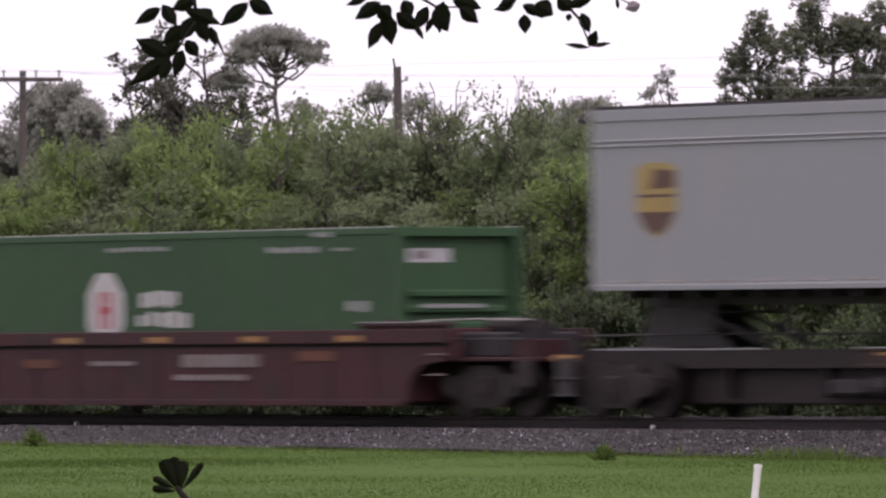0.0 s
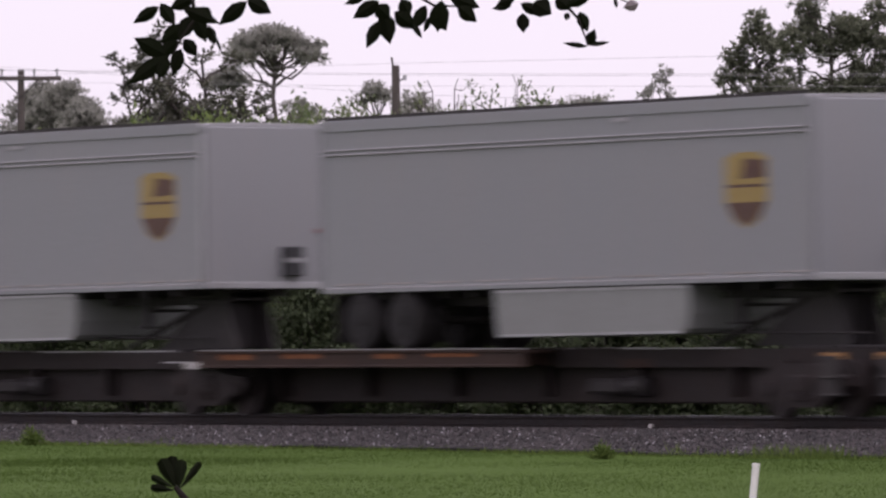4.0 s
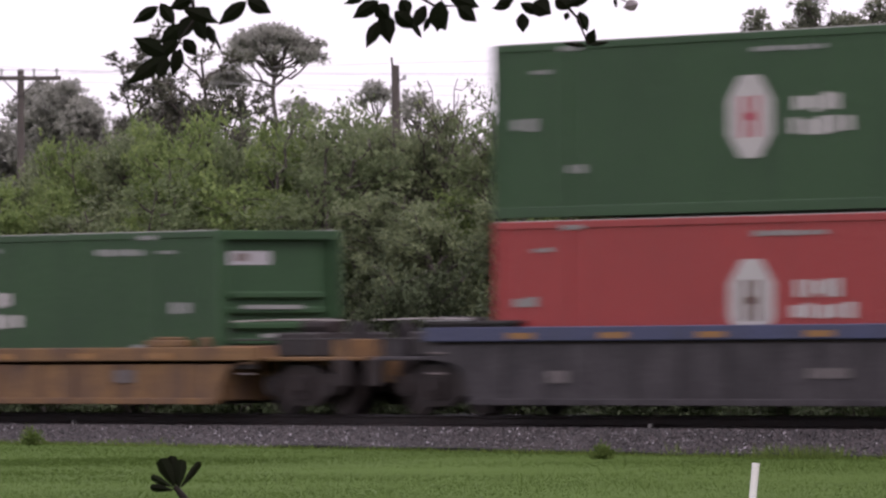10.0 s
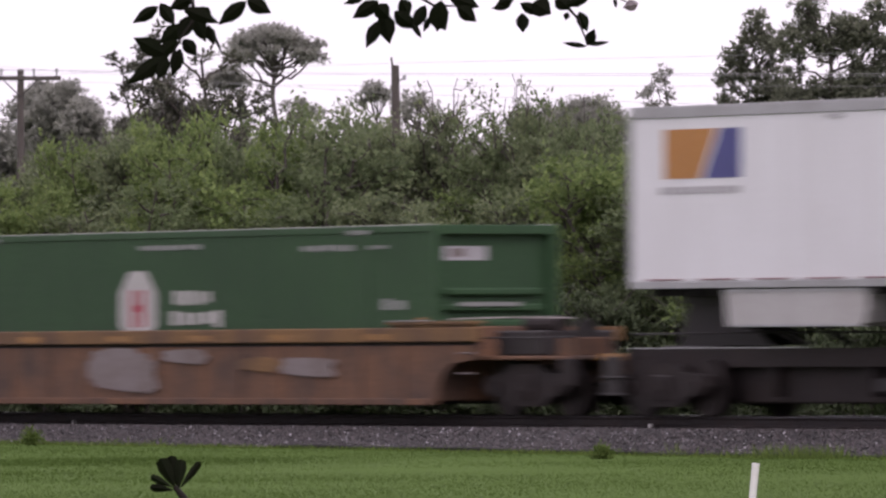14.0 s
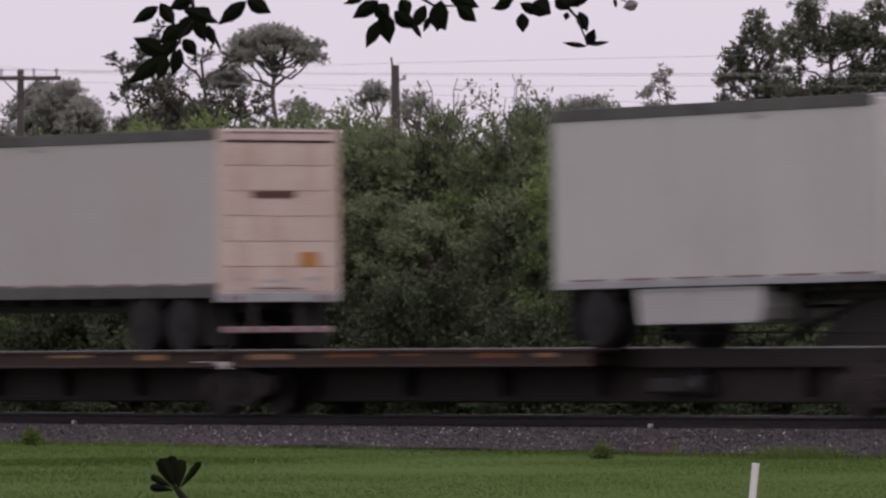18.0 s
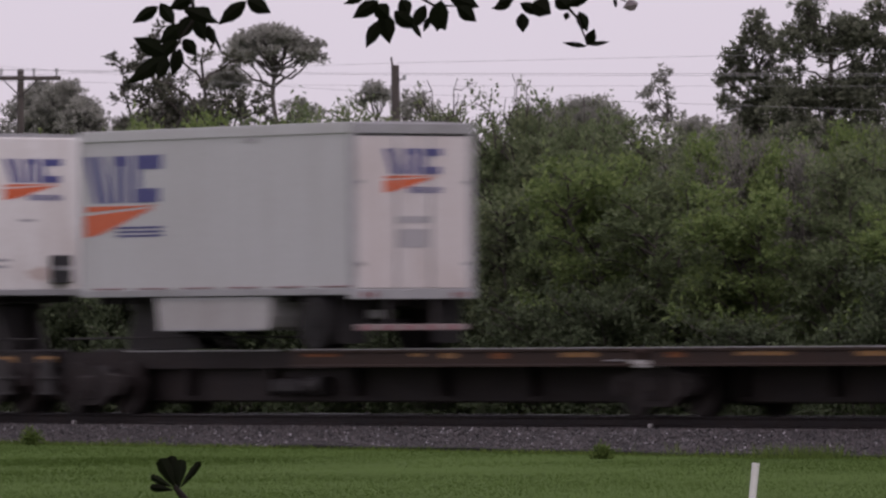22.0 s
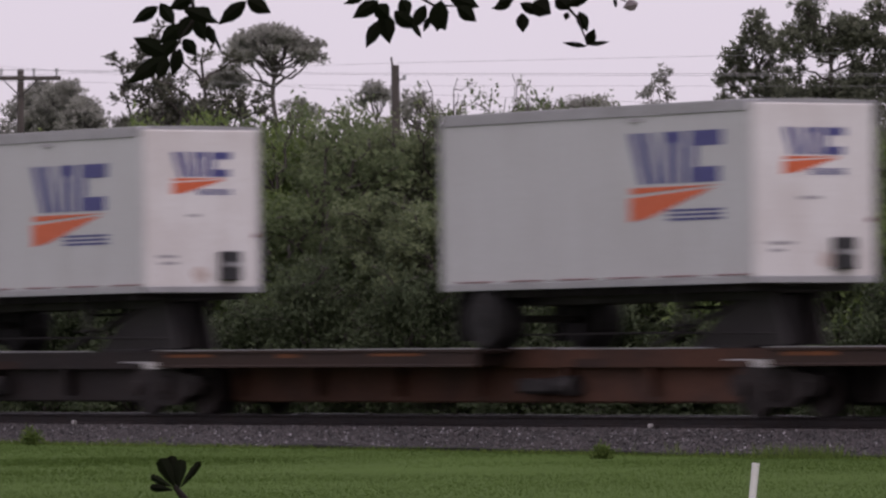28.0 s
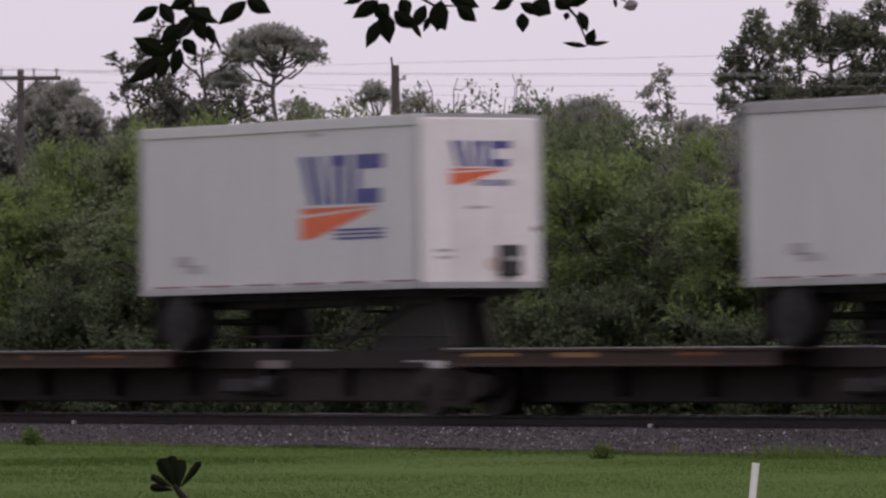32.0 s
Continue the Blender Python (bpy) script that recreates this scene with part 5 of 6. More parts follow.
well_unit(-139.4, -113.4, -135.0, -117.2, MAROON, MAROON, PATCH, "coupler", "coupler", 1, signs=((11.05, 2.45, 0.85, 1.07, PALEPATCH), (10.8, 2.3, 0.62, 0.72, PALEPATCH), (8.1, 1.45, 0.88, 0.96, PALEPATCH), (5.9, 1.1, 0.84, 1.0, RUSTCHORD), (14.6, 1.2, 0.95, 1.12, RUSTCHORD), (3.2, 1.6, 0.7, 0.9, PALEPATCH)))
container(-133.75, 0.32, GREEN, "ribs", 1)
spine_car((-113.5, -94.8, -77.2, -59.6, -42.0, -23.2), 1)
trailer(-112.05, 13.8, GREYPAINT, False, 11, GREYBOX, mark=("shield", 1.75), axles=2, ridge=True, end_mark=None, cap=GREYPAINT, sill=GREYPAINT)
for x0, ln, seed, fr, belly, mx, em in ((-93.7, 16.6, 13, True, (5.9, 12.2, 0.84), 14.8, None), (-75.85, 16.4, 14, True, (5.9, 12.3, 0.84), 14.75, None), (-58.2, 16.4, 16, True, (5.9, 12.25, 0.84), 15.0, None),
                                        (-38.1, 13.7, 17, True, (5.0, 10.4, 0.80), 12.0, None), (-21.0, 16.75, 19, False, (3.0, 9.6, 0.80), 2.0, "placard"), (0.1, 16.4, 20, True, (6.1, 12.4, 0.80), 14.9, None)):
    trailer(x0, ln, GREYPAINT, fr, seed, GREYBOX, mark=("shield", mx), axles=2, belly=belly, ridge=True, end_mark=em, reefer=True, cap=GREYPAINT, sill=GREYPAINT, nose=CREAM if seed == 20 else None)
spine_car((-23.1, -2.2, 17.9, 37.7), 2)
trailer(20.8, 14.6, CURTAINFRAME, True, 22, "white-framed trailer with black printed curtain sides", mark=("curtain",), axles=2, reefer=False, cap=CREAM, sill=CREAM, top_h=0.24, sill_h=0.2)
well_unit(37.7, 60.8, 40.95, 57.55, BROWNCAR, RUSTCHORD, BRIGHT, "coupler", "coupler", 2)
container(41.15, 0.32, GREEN, "ribs", 2)
well_unit(60.8, 85.6, 64.95, 81.45, YELLOWCAR, YELLOWCAR, PATCH, "coupler", "coupler", 3, top=1.18, signs=((3.35, 1.85, 0.52, 0.70, GREYCAR), (13.3, 0.7, 0.56, 0.78, DIMPATCH)))
container(65.15, 0.32, GREEN, "ribs", 3)
well_unit(85.6, 107.45, 89.1, 105.6, GREYCAR, BLUECAR, PATCH, "coupler", "joint", 4, signs=((2.2, 0.6, 0.55, 0.75, DIMPATCH), (9.2, 1.1, 0.62, 0.78, DIMPATCH), (12.4, 0.8, 0.7, 0.86, DIMPATCH)))
container(89.55, 0.32, RED, "doors", 4)
container(89.55, 3.26, GREEN, "doors", 5)
well_unit(107.45, 127.35, 109.2, 125.65, GREYCAR, BLUECAR, PATCH, "joint", "joint", 5)
container(109.35, 0.32, GREEN, "ribs", 6)
container(109.35, 3.26, GREEN, "ribs", 7)
well_unit(127.35, 149.2, 129.0, 145.5, GREYCAR, BLUECAR, PATCH, "joint", "coupler", 6, signs=((2.4, 0.7, 0.55, 0.72, DIMPATCH), (7.2, 1.3, 0.6, 0.76, DIMPATCH)))
container(129.2, 0.32, GREEN, "doors", 8)
container(129.2, 3.26, RED, "plain", 9)
well_unit(149.2, 173.9, 153.2, 169.75, ORANGECAR, YELLOWCAR, PATCH, "coupler", "coupler", 7, blotches=((-0.45, 0.95, 0.72, 0.99, PALEPATCH), (0.95, 1.05, 0.74, 0.93, DIMPATCH), (5.95, 2.1, 0.26, 1.14, PALEPATCH), (8.3, 1.4, 0.85, 1.15, PALEPATCH), (12.0, 1.6, 0.6, 1.0, PALEPATCH), (10.6, 1.4, 0.7, 1.0, YELLOWCAR)))
container(153.4, 0.32, GREEN, "ribs", 10)
spine_car((173.9, 192.2, 209.8, 227.4, 245.0, 264.9), 3)
trailer(175.05, 8.53, CLEANWHITE, False, 31, "short white trailer with an amber and blue square emblem", mark=("square",), belly=(2.5, 6.2, 0.62))
trailer(193.2, 16.2, CLEANWHITE, False, 32, "long white trailer with a grey lower edge", axles=2, lower=ALLOY)
trailer(211.05, 16.2, DARKGREY, False, 34, "long slate-grey trailer with a blue banner and pale lower band", axles=2, mark=("banner",), lower=WHITE, end_mark="blue", cap=ALLOY, sill=WHITE)
trailer(228.75, 15.95, CREAM, False, 35, "long aged cream trailer with a round blue emblem", axles=2, mark=("ring",), end_mark="line", roll_door=True, sill_h=0.22, sill=CURTAINFRAME, cap=CURTAINFRAME)
trailer(254.7, 8.53, OFFWHITE, True, 37, "short plain off-white trailer with a small emblem on its nose", belly=(2.2, 5.6, 0.60), end_mark="swoosh", cap=CURTAINFRAME)
spine_car((264.9, 283.6, 301.2, 320.2), 4)
trailer(266.5, 8.53, WHITE, False, 38, "short white trailer with large black block shapes", mark=("blocks",), end_mark="bars")
trailer(284.0, 8.53, WHITE, False, 40, "short white trailer with large black block shapes", mark=("blocks",), roll_door=True)
trailer(309.9, 8.53, WHITE, True, 41, PUP, mark=("swoosh", 5.45, 2.6), end_mark="swoosh", belly=(2.35, 6.0, 0.60))
spine_car((320.2, 338.9, 356.6, 374.3, 391.9, 410.7), 5)
trailer(322.0, 8.53, WHITE, False, 43, PUP, mark=("swoosh", 0.15, 2.5), end_mark="tall", belly=(2.4, 6.0, 0.60))
for x0, seed, mx, belly in ((347.7, 44, 5.45, (2.45, 5.8, 0.60)), (365.4, 46, 5.3, (2.3, 5.7, 0.62)), (382.95, 47, 5.25, (1.55, 6.1, 0.82)), (400.5, 49, 5.4, (2.4, 5.9, 0.62)), (438.05, 50, 4.95, None), (455.8, 52, 5.3, None), (490.8, 53, 5.3, None), (528.3, 51, 5.0, None)):
    trailer(x0, 8.53, WHITE, True, seed, PUP, mark=("swoosh", mx, 2.5, {50: 1.86, 51: 1.85, 47: 2.08}.get(seed, 2.02)), end_mark="swoosh", belly=belly)
spine_car((410.7, 429.4, 447.0, 464.7, 482.3, 501.2), 6)
trailer(412.5, 8.53, WHITE, False, 55, "short plain white trailer", end_mark="bars")
trailer(473.3, 8.53, WHITE, True, 57, "short plain white trailer with a small emblem on its nose", end_mark="swoosh", belly=(2.4, 6.1, 0.60), cap=GREYDOOR)
spine_car((501.2, 519.9, 537.5, 555.2), 7)
trailer(503.0, 8.53, WHITE, False, 59, "short plain white trailer with a roll-up door and small emblem", roll_door=True, end_mark="swoosh")
trailer(545.9, 8.53, WHITE, True, 60, "short plain white trailer with worn patches", end_mark="swoosh")


# ---- trees and bushes behind the line ----
def limb_path(rng, start, end, sag=0.15, steps=5, crook=0.045):
    a, b = Vector(start), Vector(end)
    ln = (b - a).length
    pts = [a]
    for k in range(1, steps):
        f = k / steps
        p = a.lerp(b, f) + Vector((rng.normal(), rng.normal(), rng.normal())) * ln * crook
        p.z += math.sin(f * math.pi) * ln * sag
        pts.append(p)
    return pts + [b]


def sprays(rng, base, way, per, reach, leaf, wide=0.55, level=0.55):
    """Leafy twigs: leaves set all along each twig, most of them turned to the sky."""
    b, d = np.repeat(base, per, axis=0), np.repeat(way, per, axis=0)
    n = len(b)
    pos = b + d * reach * rng.uniform(0.05, 1, (n, 1)) + rng.normal(size=(n, 3)) * reach * 0.17
    out = d * 0.5 + rng.normal(size=(n, 3)) * np.array([0.75, 0.75, 0.5])
    out /= np.linalg.norm(out, axis=1, keepdims=True)
    up = rng.normal(size=(n, 3)) * level
    up[:, 2] += 1
    s = np.cross(out, up)
    s /= np.linalg.norm(s, axis=1, keepdims=True)
    up = np.cross(s, out)
    ln = (leaf * rng.uniform(0.6, 1.35, n))[:, None]
    w = (leaf * wide * rng.uniform(0.7, 1.25, n))[:, None]
    mid = pos + out * ln * 0.5 - up * w * 0.25
    return np.stack([pos, mid + s * w * 0.5, pos + out * ln, mid - s * w * 0.5], axis=1)


def unit(rng, n, lift=0.0):
    d = rng.normal(size=(n, 3))
    d[:, 2] += lift
    return d / np.linalg.norm(d, axis=1, keepdims=True)


def crown_of(root, quads, mat, label=""):
    ob = new("crown", quad_mesh("crown", quads, mat))
    ob.parent = root
    return tagged(ob, label)


def thicket_tree(name, label, seed, height, radius, mat, branches, per, leaf=0.13, stems=3, shoots=6, open_to=0.3, taper=0.72, twigs=8, reach=0.42,
                 group="trees behind the railway", low=0.03, bare=1.0):
    """A tree of the thicket: stems, rising branches all the way down, and leafy twigs along the branches."""
    rng = np.random.default_rng(seed)
    root = thing(name, label, "tree", group=group)
    bm = bmesh.new()
    base, way, lines = [], [], []
    for k in range(stems):
        a = 6.283 * k / stems + rng.uniform(-0.6, 0.6)
        lean = radius * rng.uniform(0.15, 0.5)
        top = Vector((lean * math.cos(a), lean * math.sin(a), height * (0.93 if k == 0 else rng.uniform(0.66, 0.9))))
        path = limb_path(rng, (0.15 * math.cos(a), 0.15 * math.sin(a), -0.15), top, 0.0, 7)
        tube(bm, path, 0.012 * height, 0.003 * height, 6)
        lines.append(path)
    for j in range(branches):
        path = lines[j % stems]
        f = low + (0.97 - low) * rng.uniform(0, 1) ** 0.9
        at_ = f * 7
        i = min(6, int(at_))
        p = path[i].lerp(path[i + 1], at_ - i)
        g = p.z / height
        r = radius * (1.0 - taper * max(0.0, g) ** 2.0) * rng.uniform(0.5, 1.12)
        a = rng.uniform(0, 6.283)
        tip = p + Vector((r * math.cos(a), r * math.sin(a), r * rng.uniform(0.05, 0.75)))
        tip.z = min(tip.z, height)
        limb = limb_path(rng, p, tip, 0.07, 4)
        tube(bm, limb, 0.0052 * height, 0.0018 * height, 4)
        along = (tip - p).normalized()
        for t in range(twigs):
            u = open_to + (1 - open_to) * (t + rng.uniform(0, 1)) / twigs
            q = limb[min(3, int(u * 4))].lerp(limb[min(3, int(u * 4)) + 1], min(1.0, u * 4 - min(3, int(u * 4))))
            d = along * 0.7 + Vector((rng.normal(), rng.normal(), rng.normal() * 0.6 + 0.25)) * 0.75
            base.append(tuple(q))
            way.append(tuple(d.normalized()))
    # thin leaders that stand out of the top
    for j in range(shoots):
        a, r = rng.uniform(0, 6.28), radius * rng.uniform(0.05, 0.6)
        p = Vector((r * math.cos(a), r * math.sin(a), height * rng.uniform(0.66, 0.8)))
        t2 = p + Vector((rng.normal() * 0.55, rng.normal() * 0.55, height * rng.uniform(0.12, 0.26)))
        line = limb_path(rng, p, t2, 0.0, 5, 0.07)
        tube(bm, line, 0.03, 0.013, 4)
        for q in line[2:5]:
            t3 = q + Vector((rng.normal() * 0.28, rng.normal() * 0.28, rng.uniform(0.1, 0.35)))
            tube(bm, limb_path(rng, q, t3, 0.0, 3, 0.08), 0.012, 0.006, 3)
            if bare > 0.9 or rng.random() < 0.35:
                base.append(tuple(q.lerp(t3, 0.4)))
                way.append(tuple((t3 - q).normalized()))
        for q in line[1:2 + int(bare * 4)]:
            base += [tuple(q)] * 2
            way += [tuple(v) for v in unit(rng, 2, 0.6)]
    # leaves at the stems' tips
    for path in lines:
        for q in (path[6].lerp(path[7], 0.4), path[7]):
            base += [tuple(q)] * 3
            way += [tuple(v) for v in unit(rng, 3, 0.5)]
    part("trunk", bm, BARK, root, "grey-brown forked trunk and limbs")
    base, way = np.array(base), np.array(way)
    keep = base[:, 2] > 0.05
    crown_of(root, sprays(rng, base[keep], way[keep], per, reach, leaf), mat)
    return root


def lobed_tree(name, label, seed, height, lobes, leaf_mat, bark, per, leaf, group, trunk=0.22, lean=0.0, squash=0.72, fork=0.35, level=0.55, plump=1.0):
    """A large tree: limbs that end in rounded masses of leaves. lobes: across, deep, height, radius."""
    rng = np.random.default_rng(seed)
    root = thing(name, label, "tree", group=group)
    bm = bmesh.new()
    top = Vector((lean, 0, height * 0.9))
    path = limb_path(rng, (0, 0, -0.3), top, 0.0, 8, 0.009)
    tube(bm, path, trunk, trunk * 0.35, 8)
    quads = []
    for x, y, z, r in lobes:
        heart, r = Vector((x, y, z)), r * plump
        at_ = max(fork, min(0.97, (z - 0.9 * r - 0.55 * abs(x - lean * z / height)) / (height * 0.9))) * 8
        i = min(7, int(at_))
        p = path[i].lerp(path[i + 1], at_ - i)
        limb = limb_path(rng, p, heart - Vector((0, 0, r * 0.3)), -0.05, 5)
        tube(bm, limb, trunk * 0.34, trunk * 0.1, 5)
        for k in range(5):
            q = heart + Vector(unit(rng, 1, 0.3)[0]) * r * 0.75
            tube(bm, limb_path(rng, limb[4], q, 0.05, 3), trunk * 0.1, trunk * 0.04, 4)
        n = max(6, int(per * r * r))
        d = unit(rng, n, 0.25)
        # the mass is broken into tufts
        tufts = unit(rng, 9, 0.2) * r * np.array([0.72, 0.72, 0.72 * squash])
        c = tufts[rng.integers(0, 9, n)] + d * (rng.uniform(0, 1, n) ** 0.45 * r * 0.52)[:, None] * np.array([1, 1, squash])
        quads.append(sprays(rng, c + np.array(heart[:]), d, 9, r * 0.22 + leaf * 0.5, leaf, level=level))
    part("trunk", bm, bark, root, "bare trunk and crooked limbs")
    crown_of(root, np.concatenate(quads), leaf_mat)
    return root


def dome(seed, n, half, top, deep, size):
    """Lobes of an umbrella crown: a spiral over a flattened dome."""
    rng = np.random.default_rng(seed)
    rows = []
    for k in range(n):
        rho = math.sqrt((k + 0.4) / n)
        a = 2.39996 * k + seed
        rows.append((half * rho * math.cos(a), half * rho * math.sin(a), top - size * 0.75 - deep * rho ** 2.2 * rng.uniform(0.7, 1.2), size * rng.uniform(0.75, 1.2)))
    return rows


FACING = 54.7  # turns a tree's breadth square to the line of sight


def scaled(x, y, z, turn, s, sz=None):
    return pose(x, y, z, 0, 0, turn) @ Matrix.Diagonal((s, s, sz or s, 1))


class Kind:
    """A tree built once: the first planting places it, the next ones copy it."""

    def __init__(self, tree, height):
        self.tree, self.height, self.used = tree, height, False

    def plant(self, x, y, turn, breadth, height):
        m = scaled(x, y, ground_height(x, y), turn, breadth, height / self.height)
        if not self.used:
            self.tree.matrix_basis, self.used = m, True
        else:
            copy_thing(self.tree, Matrix.Identity(4)).matrix_basis = m


OLIVE = [Kind(thicket_tree("broadleaf_tree", "bushy olive-green broadleaf tree in the thicket by the railway", s, 6.0, 1.55, LEAF, 96, 13, 0.135, shoots=3), 6.0) for s in (11, 41)]
DUSKY = [Kind(thicket_tree("broadleaf_tree", "dull dark-green broadleaf tree in the thicket by the railway", s, 6.0, 1.6, LEAFDARK, 98, 13, 0.14, 4, 2), 6.0) for s in (13, 43)]
FRESH = [Kind(thicket_tree("broadleaf_tree", "bright fresh-green broadleaf tree in the thicket by the railway", 12, 5.4, 1.45, LEAFFRESH, 88, 13, 0.135, shoots=3), 5.4)]
TWIGGY = [Kind(thicket_tree("broadleaf_tree", "thin-leaved tree with bare twigs standing out of its top", 18, 6.4, 1.2, LEAF, 66, 12, 0.115, 4, 13, 0.3, 0.55, 6, 0.28, bare=0.5), 6.4)]
SHRUB = [Kind(thicket_tree("shrub", "low leafy shrub along the foot of the thicket", 14, 2.6, 1.3, SHADELOW, 54, 13, 0.125, 4, 3, 0.3, 0.6, 7, 0.38, "shrubs behind the railway"), 2.6)]
GREYBUSH = Kind(thicket_tree("shrub", "grey vine-hung shrub standing among the green trees", 19, 5.0, 1.5, LEAFGREY, 84, 13, 0.12, shoots=2, group="shrubs behind the railway"), 5.0)
OAK = Kind(thicket_tree("oak_tree", "dark oak with an open crown of twiggy sprays", 17, 8.0, 2.3, LEAFOAK, 70, 24, 0.125, 3, 4, 0.45, 0.62, 6, 0.24, low=0.25), 8.0)

# the thicket's top, along the line 12 m behind the track: x, height
TOPLINE = ((-34.5, 4.6), (-32.7, 4.7), (-31.8, 5.2), (-30.7, 5.5), (-29.4, 5.9), (-28.4, 6.1), (-26.6, 6.1), (-24.6, 5.9), (-23.4, 5.7), (-22.5, 5.9), (-21.9, 6.3), (-21.3, 6.4), (-20.5, 6.1), (-19.5, 5.9),
           (-18.6, 6.1), (-17.8, 6.2), (-16.8, 6.0), (-16.6, 5.3), (-16.3, 5.0), (-16.0, 5.4), (-15.7, 5.9), (-14.8, 5.8), (-13.8, 5.55), (-12.9, 5.45), (-11.8, 5.4), (-10.9, 5.5), (-9.3, 5.4), (-8.4, 5.2),
           (-6.9, 5.3), (-6.3, 5.1), (-5.7, 4.8), (-5.2, 5.2), (-4.5, 5.4), (-3.0, 5.4), (-1.0, 5.3))


def thicket_row(seed, y, x0, x1, step, share, spread, kinds):
    """One row of the thicket, parallel to the track."""
    rng = random.Random(seed)
    x = x0
    while x < x1:
        xx, yy = x + rng.uniform(-0.3, 0.3) * step, y + rng.uniform(-0.6, 0.6)
        seen = xx + (yy - 12.0) * 1.412
        top = float(np.interp(seen, [p[0] for p in TOPLINE], [p[1] for p in TOPLINE]))
        far = (yy + 83.5) / 95.5
        high = ((top - 1.2) * far + 1.2 + 0.55) * rng.uniform(*share)
        kind = rng.choice(kinds)
        if -8.0 < seen < -6.0 and share[1] > 0.8:
            kind = FRESH
        if abs(seen + 16.3) < 0.95:
            high *= 0.78
        rng.choice(kind).plant(xx, yy, rng.uniform(0, 360), rng.uniform(*spread), high)
        x += step


thicket_row(1, 12.3, -34.5, -1.5, 1.3, (0.93, 1.02), (0.62, 0.85), (OLIVE, OLIVE, DUSKY, FRESH))
thicket_row(2, 16.0, -42.0, -6.0, 2.0, (0.84, 0.95), (0.9, 1.15), (DUSKY, OLIVE))
thicket_row(3, 9.8, -31.0, 1.0, 1.7, (0.66, 0.94), (0.8, 1.1), (OLIVE, DUSKY, DUSKY, FRESH))
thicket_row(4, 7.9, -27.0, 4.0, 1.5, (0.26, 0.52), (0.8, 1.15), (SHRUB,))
for x, turn, s, h in ((-6.6, 20, 0.5, 5.75), (-4.8, 140, 0.5, 5.5), (-7.2, 250, 0.42, 5.3)):
    GREYBUSH.plant(x, 11.4, turn, s, h)
OAK.plant(-32.4, 16, 20, 1.12, 8.45)
OAK.plant(-30.3, 16.4, 150, 0.62, 7.1)
OAK.plant(-31.4, 15.6, 80, 1.0, 7.4)
OAK.plant(-33.5, 15.8, 260, 0.9, 7.0)
for kind, x, turn, s, h in ((DUSKY[0], -13.9, 30, 0.7, 6.35), (OLIVE[1], -13.0, 170, 0.66, 6.3), (DUSKY[1], -12.1, 260, 0.7, 6.15), (OLIVE[0], -11.1, 95, 0.7, 6.05)):
    kind.plant(x, 12.1, turn, s, h)
for x, y, turn, s, h in ((-18.3, 12.6, 40, 0.75, 6.75), (-17.5, 12.6, 200, 0.66, 6.7), (-15.3, 12.4, 120, 0.62, 6.75), (-14.6, 12.5, 300, 0.66, 6.6), (-13.2, 12.2, 75, 0.6, 6.3)):
    TWIGGY[0].plant(x, y, turn, s, h)

# large trees to the right: across, deep, height and radius of their leafy masses
lobed_tree("large_tree", "large dark broadleaf tree with rounded masses of leaves", 61, 12.9, ((-0.04, 0, 13.09, 0.44), (0.20, 0.3, 12.58, 0.48), (-0.17, -0.2, 12.40, 0.40), (-0.75, 0.2, 12.04, 0.40), (-1.06, 0, 11.82, 0.31), (-0.44, 0.3, 11.69, 0.33), (0.50, -0.2, 12.09, 0.42), (0.45, 0.2, 11.55, 0.37), (-1.26, 0, 11.17, 0.35),
           (-0.66, 0.3, 11.15, 0.44), (-0.04, -0.2, 10.93, 0.46), (0.63, 0.2, 10.97, 0.44), (-1.11, 0, 10.33, 0.35), (-0.44, 0.3, 10.17, 0.62), (0.36, -0.2, 10.31, 0.62), (-0.44, 0.2, 9.64, 0.46), (0.99, 0, 10.39, 0.53), (0.10, 0.3, 9.64, 0.66)) + tuple(dome(65, 9, 1.25, 9.0, 0.7, 0.7)), HAZELEAF, BARK, 300, 0.16, "large dark trees", 0.14, plump=1.0).matrix_basis = pose(-121.8, 100, -0.55, 0, 0, FACING)
lobed_tree("large_tree", "tall dark broadleaf tree with rounded masses of leaves", 62, 14.4, ((-0.86, 0, 13.59, 0.57), (-0.64, 0.3, 12.97, 0.57), (-1.16, -0.2, 12.40, 0.60), (-0.42, 0.2, 12.31, 0.51), (-1.25, 0, 11.78, 0.37), (-1.25, 0.3, 11.12, 0.33), (0.42, -0.2, 12.71, 0.66), (0.29, 0.2, 12.00, 0.62), (1.04, 0, 12.09, 0.57), (1.66, 0.3, 13.15, 0.53), (1.88, -0.2, 12.00, 0.57),
           (1.48, 0.2, 11.38, 0.55), (0.86, 0, 11.12, 0.44), (0.33, 0.3, 10.68, 0.55), (-0.46, -0.2, 10.68, 0.37), (-0.64, 0.2, 10.24, 0.63), (-1.25, 0, 10.06, 0.70), (0.16, 0.3, 9.88, 0.75), (0.95, -0.2, 10.33, 0.70), (1.74, 0.2, 10.68, 0.70), (1.48, 0, 9.80, 0.79), (-1.69, 0.3, 9.62, 0.70), (0.7, 0.2, 12.75, 0.48), (1.3, 0, 12.6, 0.5), (2.54, 0.2, 13.86, 0.48), (2.65, 0, 12.9, 0.53)) + tuple(dome(64, 18, 2.9, 9.6, 0.9, 0.8)), HAZELEAF, BARK, 300, 0.16, "large dark trees", 0.16, plump=1.0).matrix_basis = pose(-117.7, 100, -0.55, 0, 0, FACING)

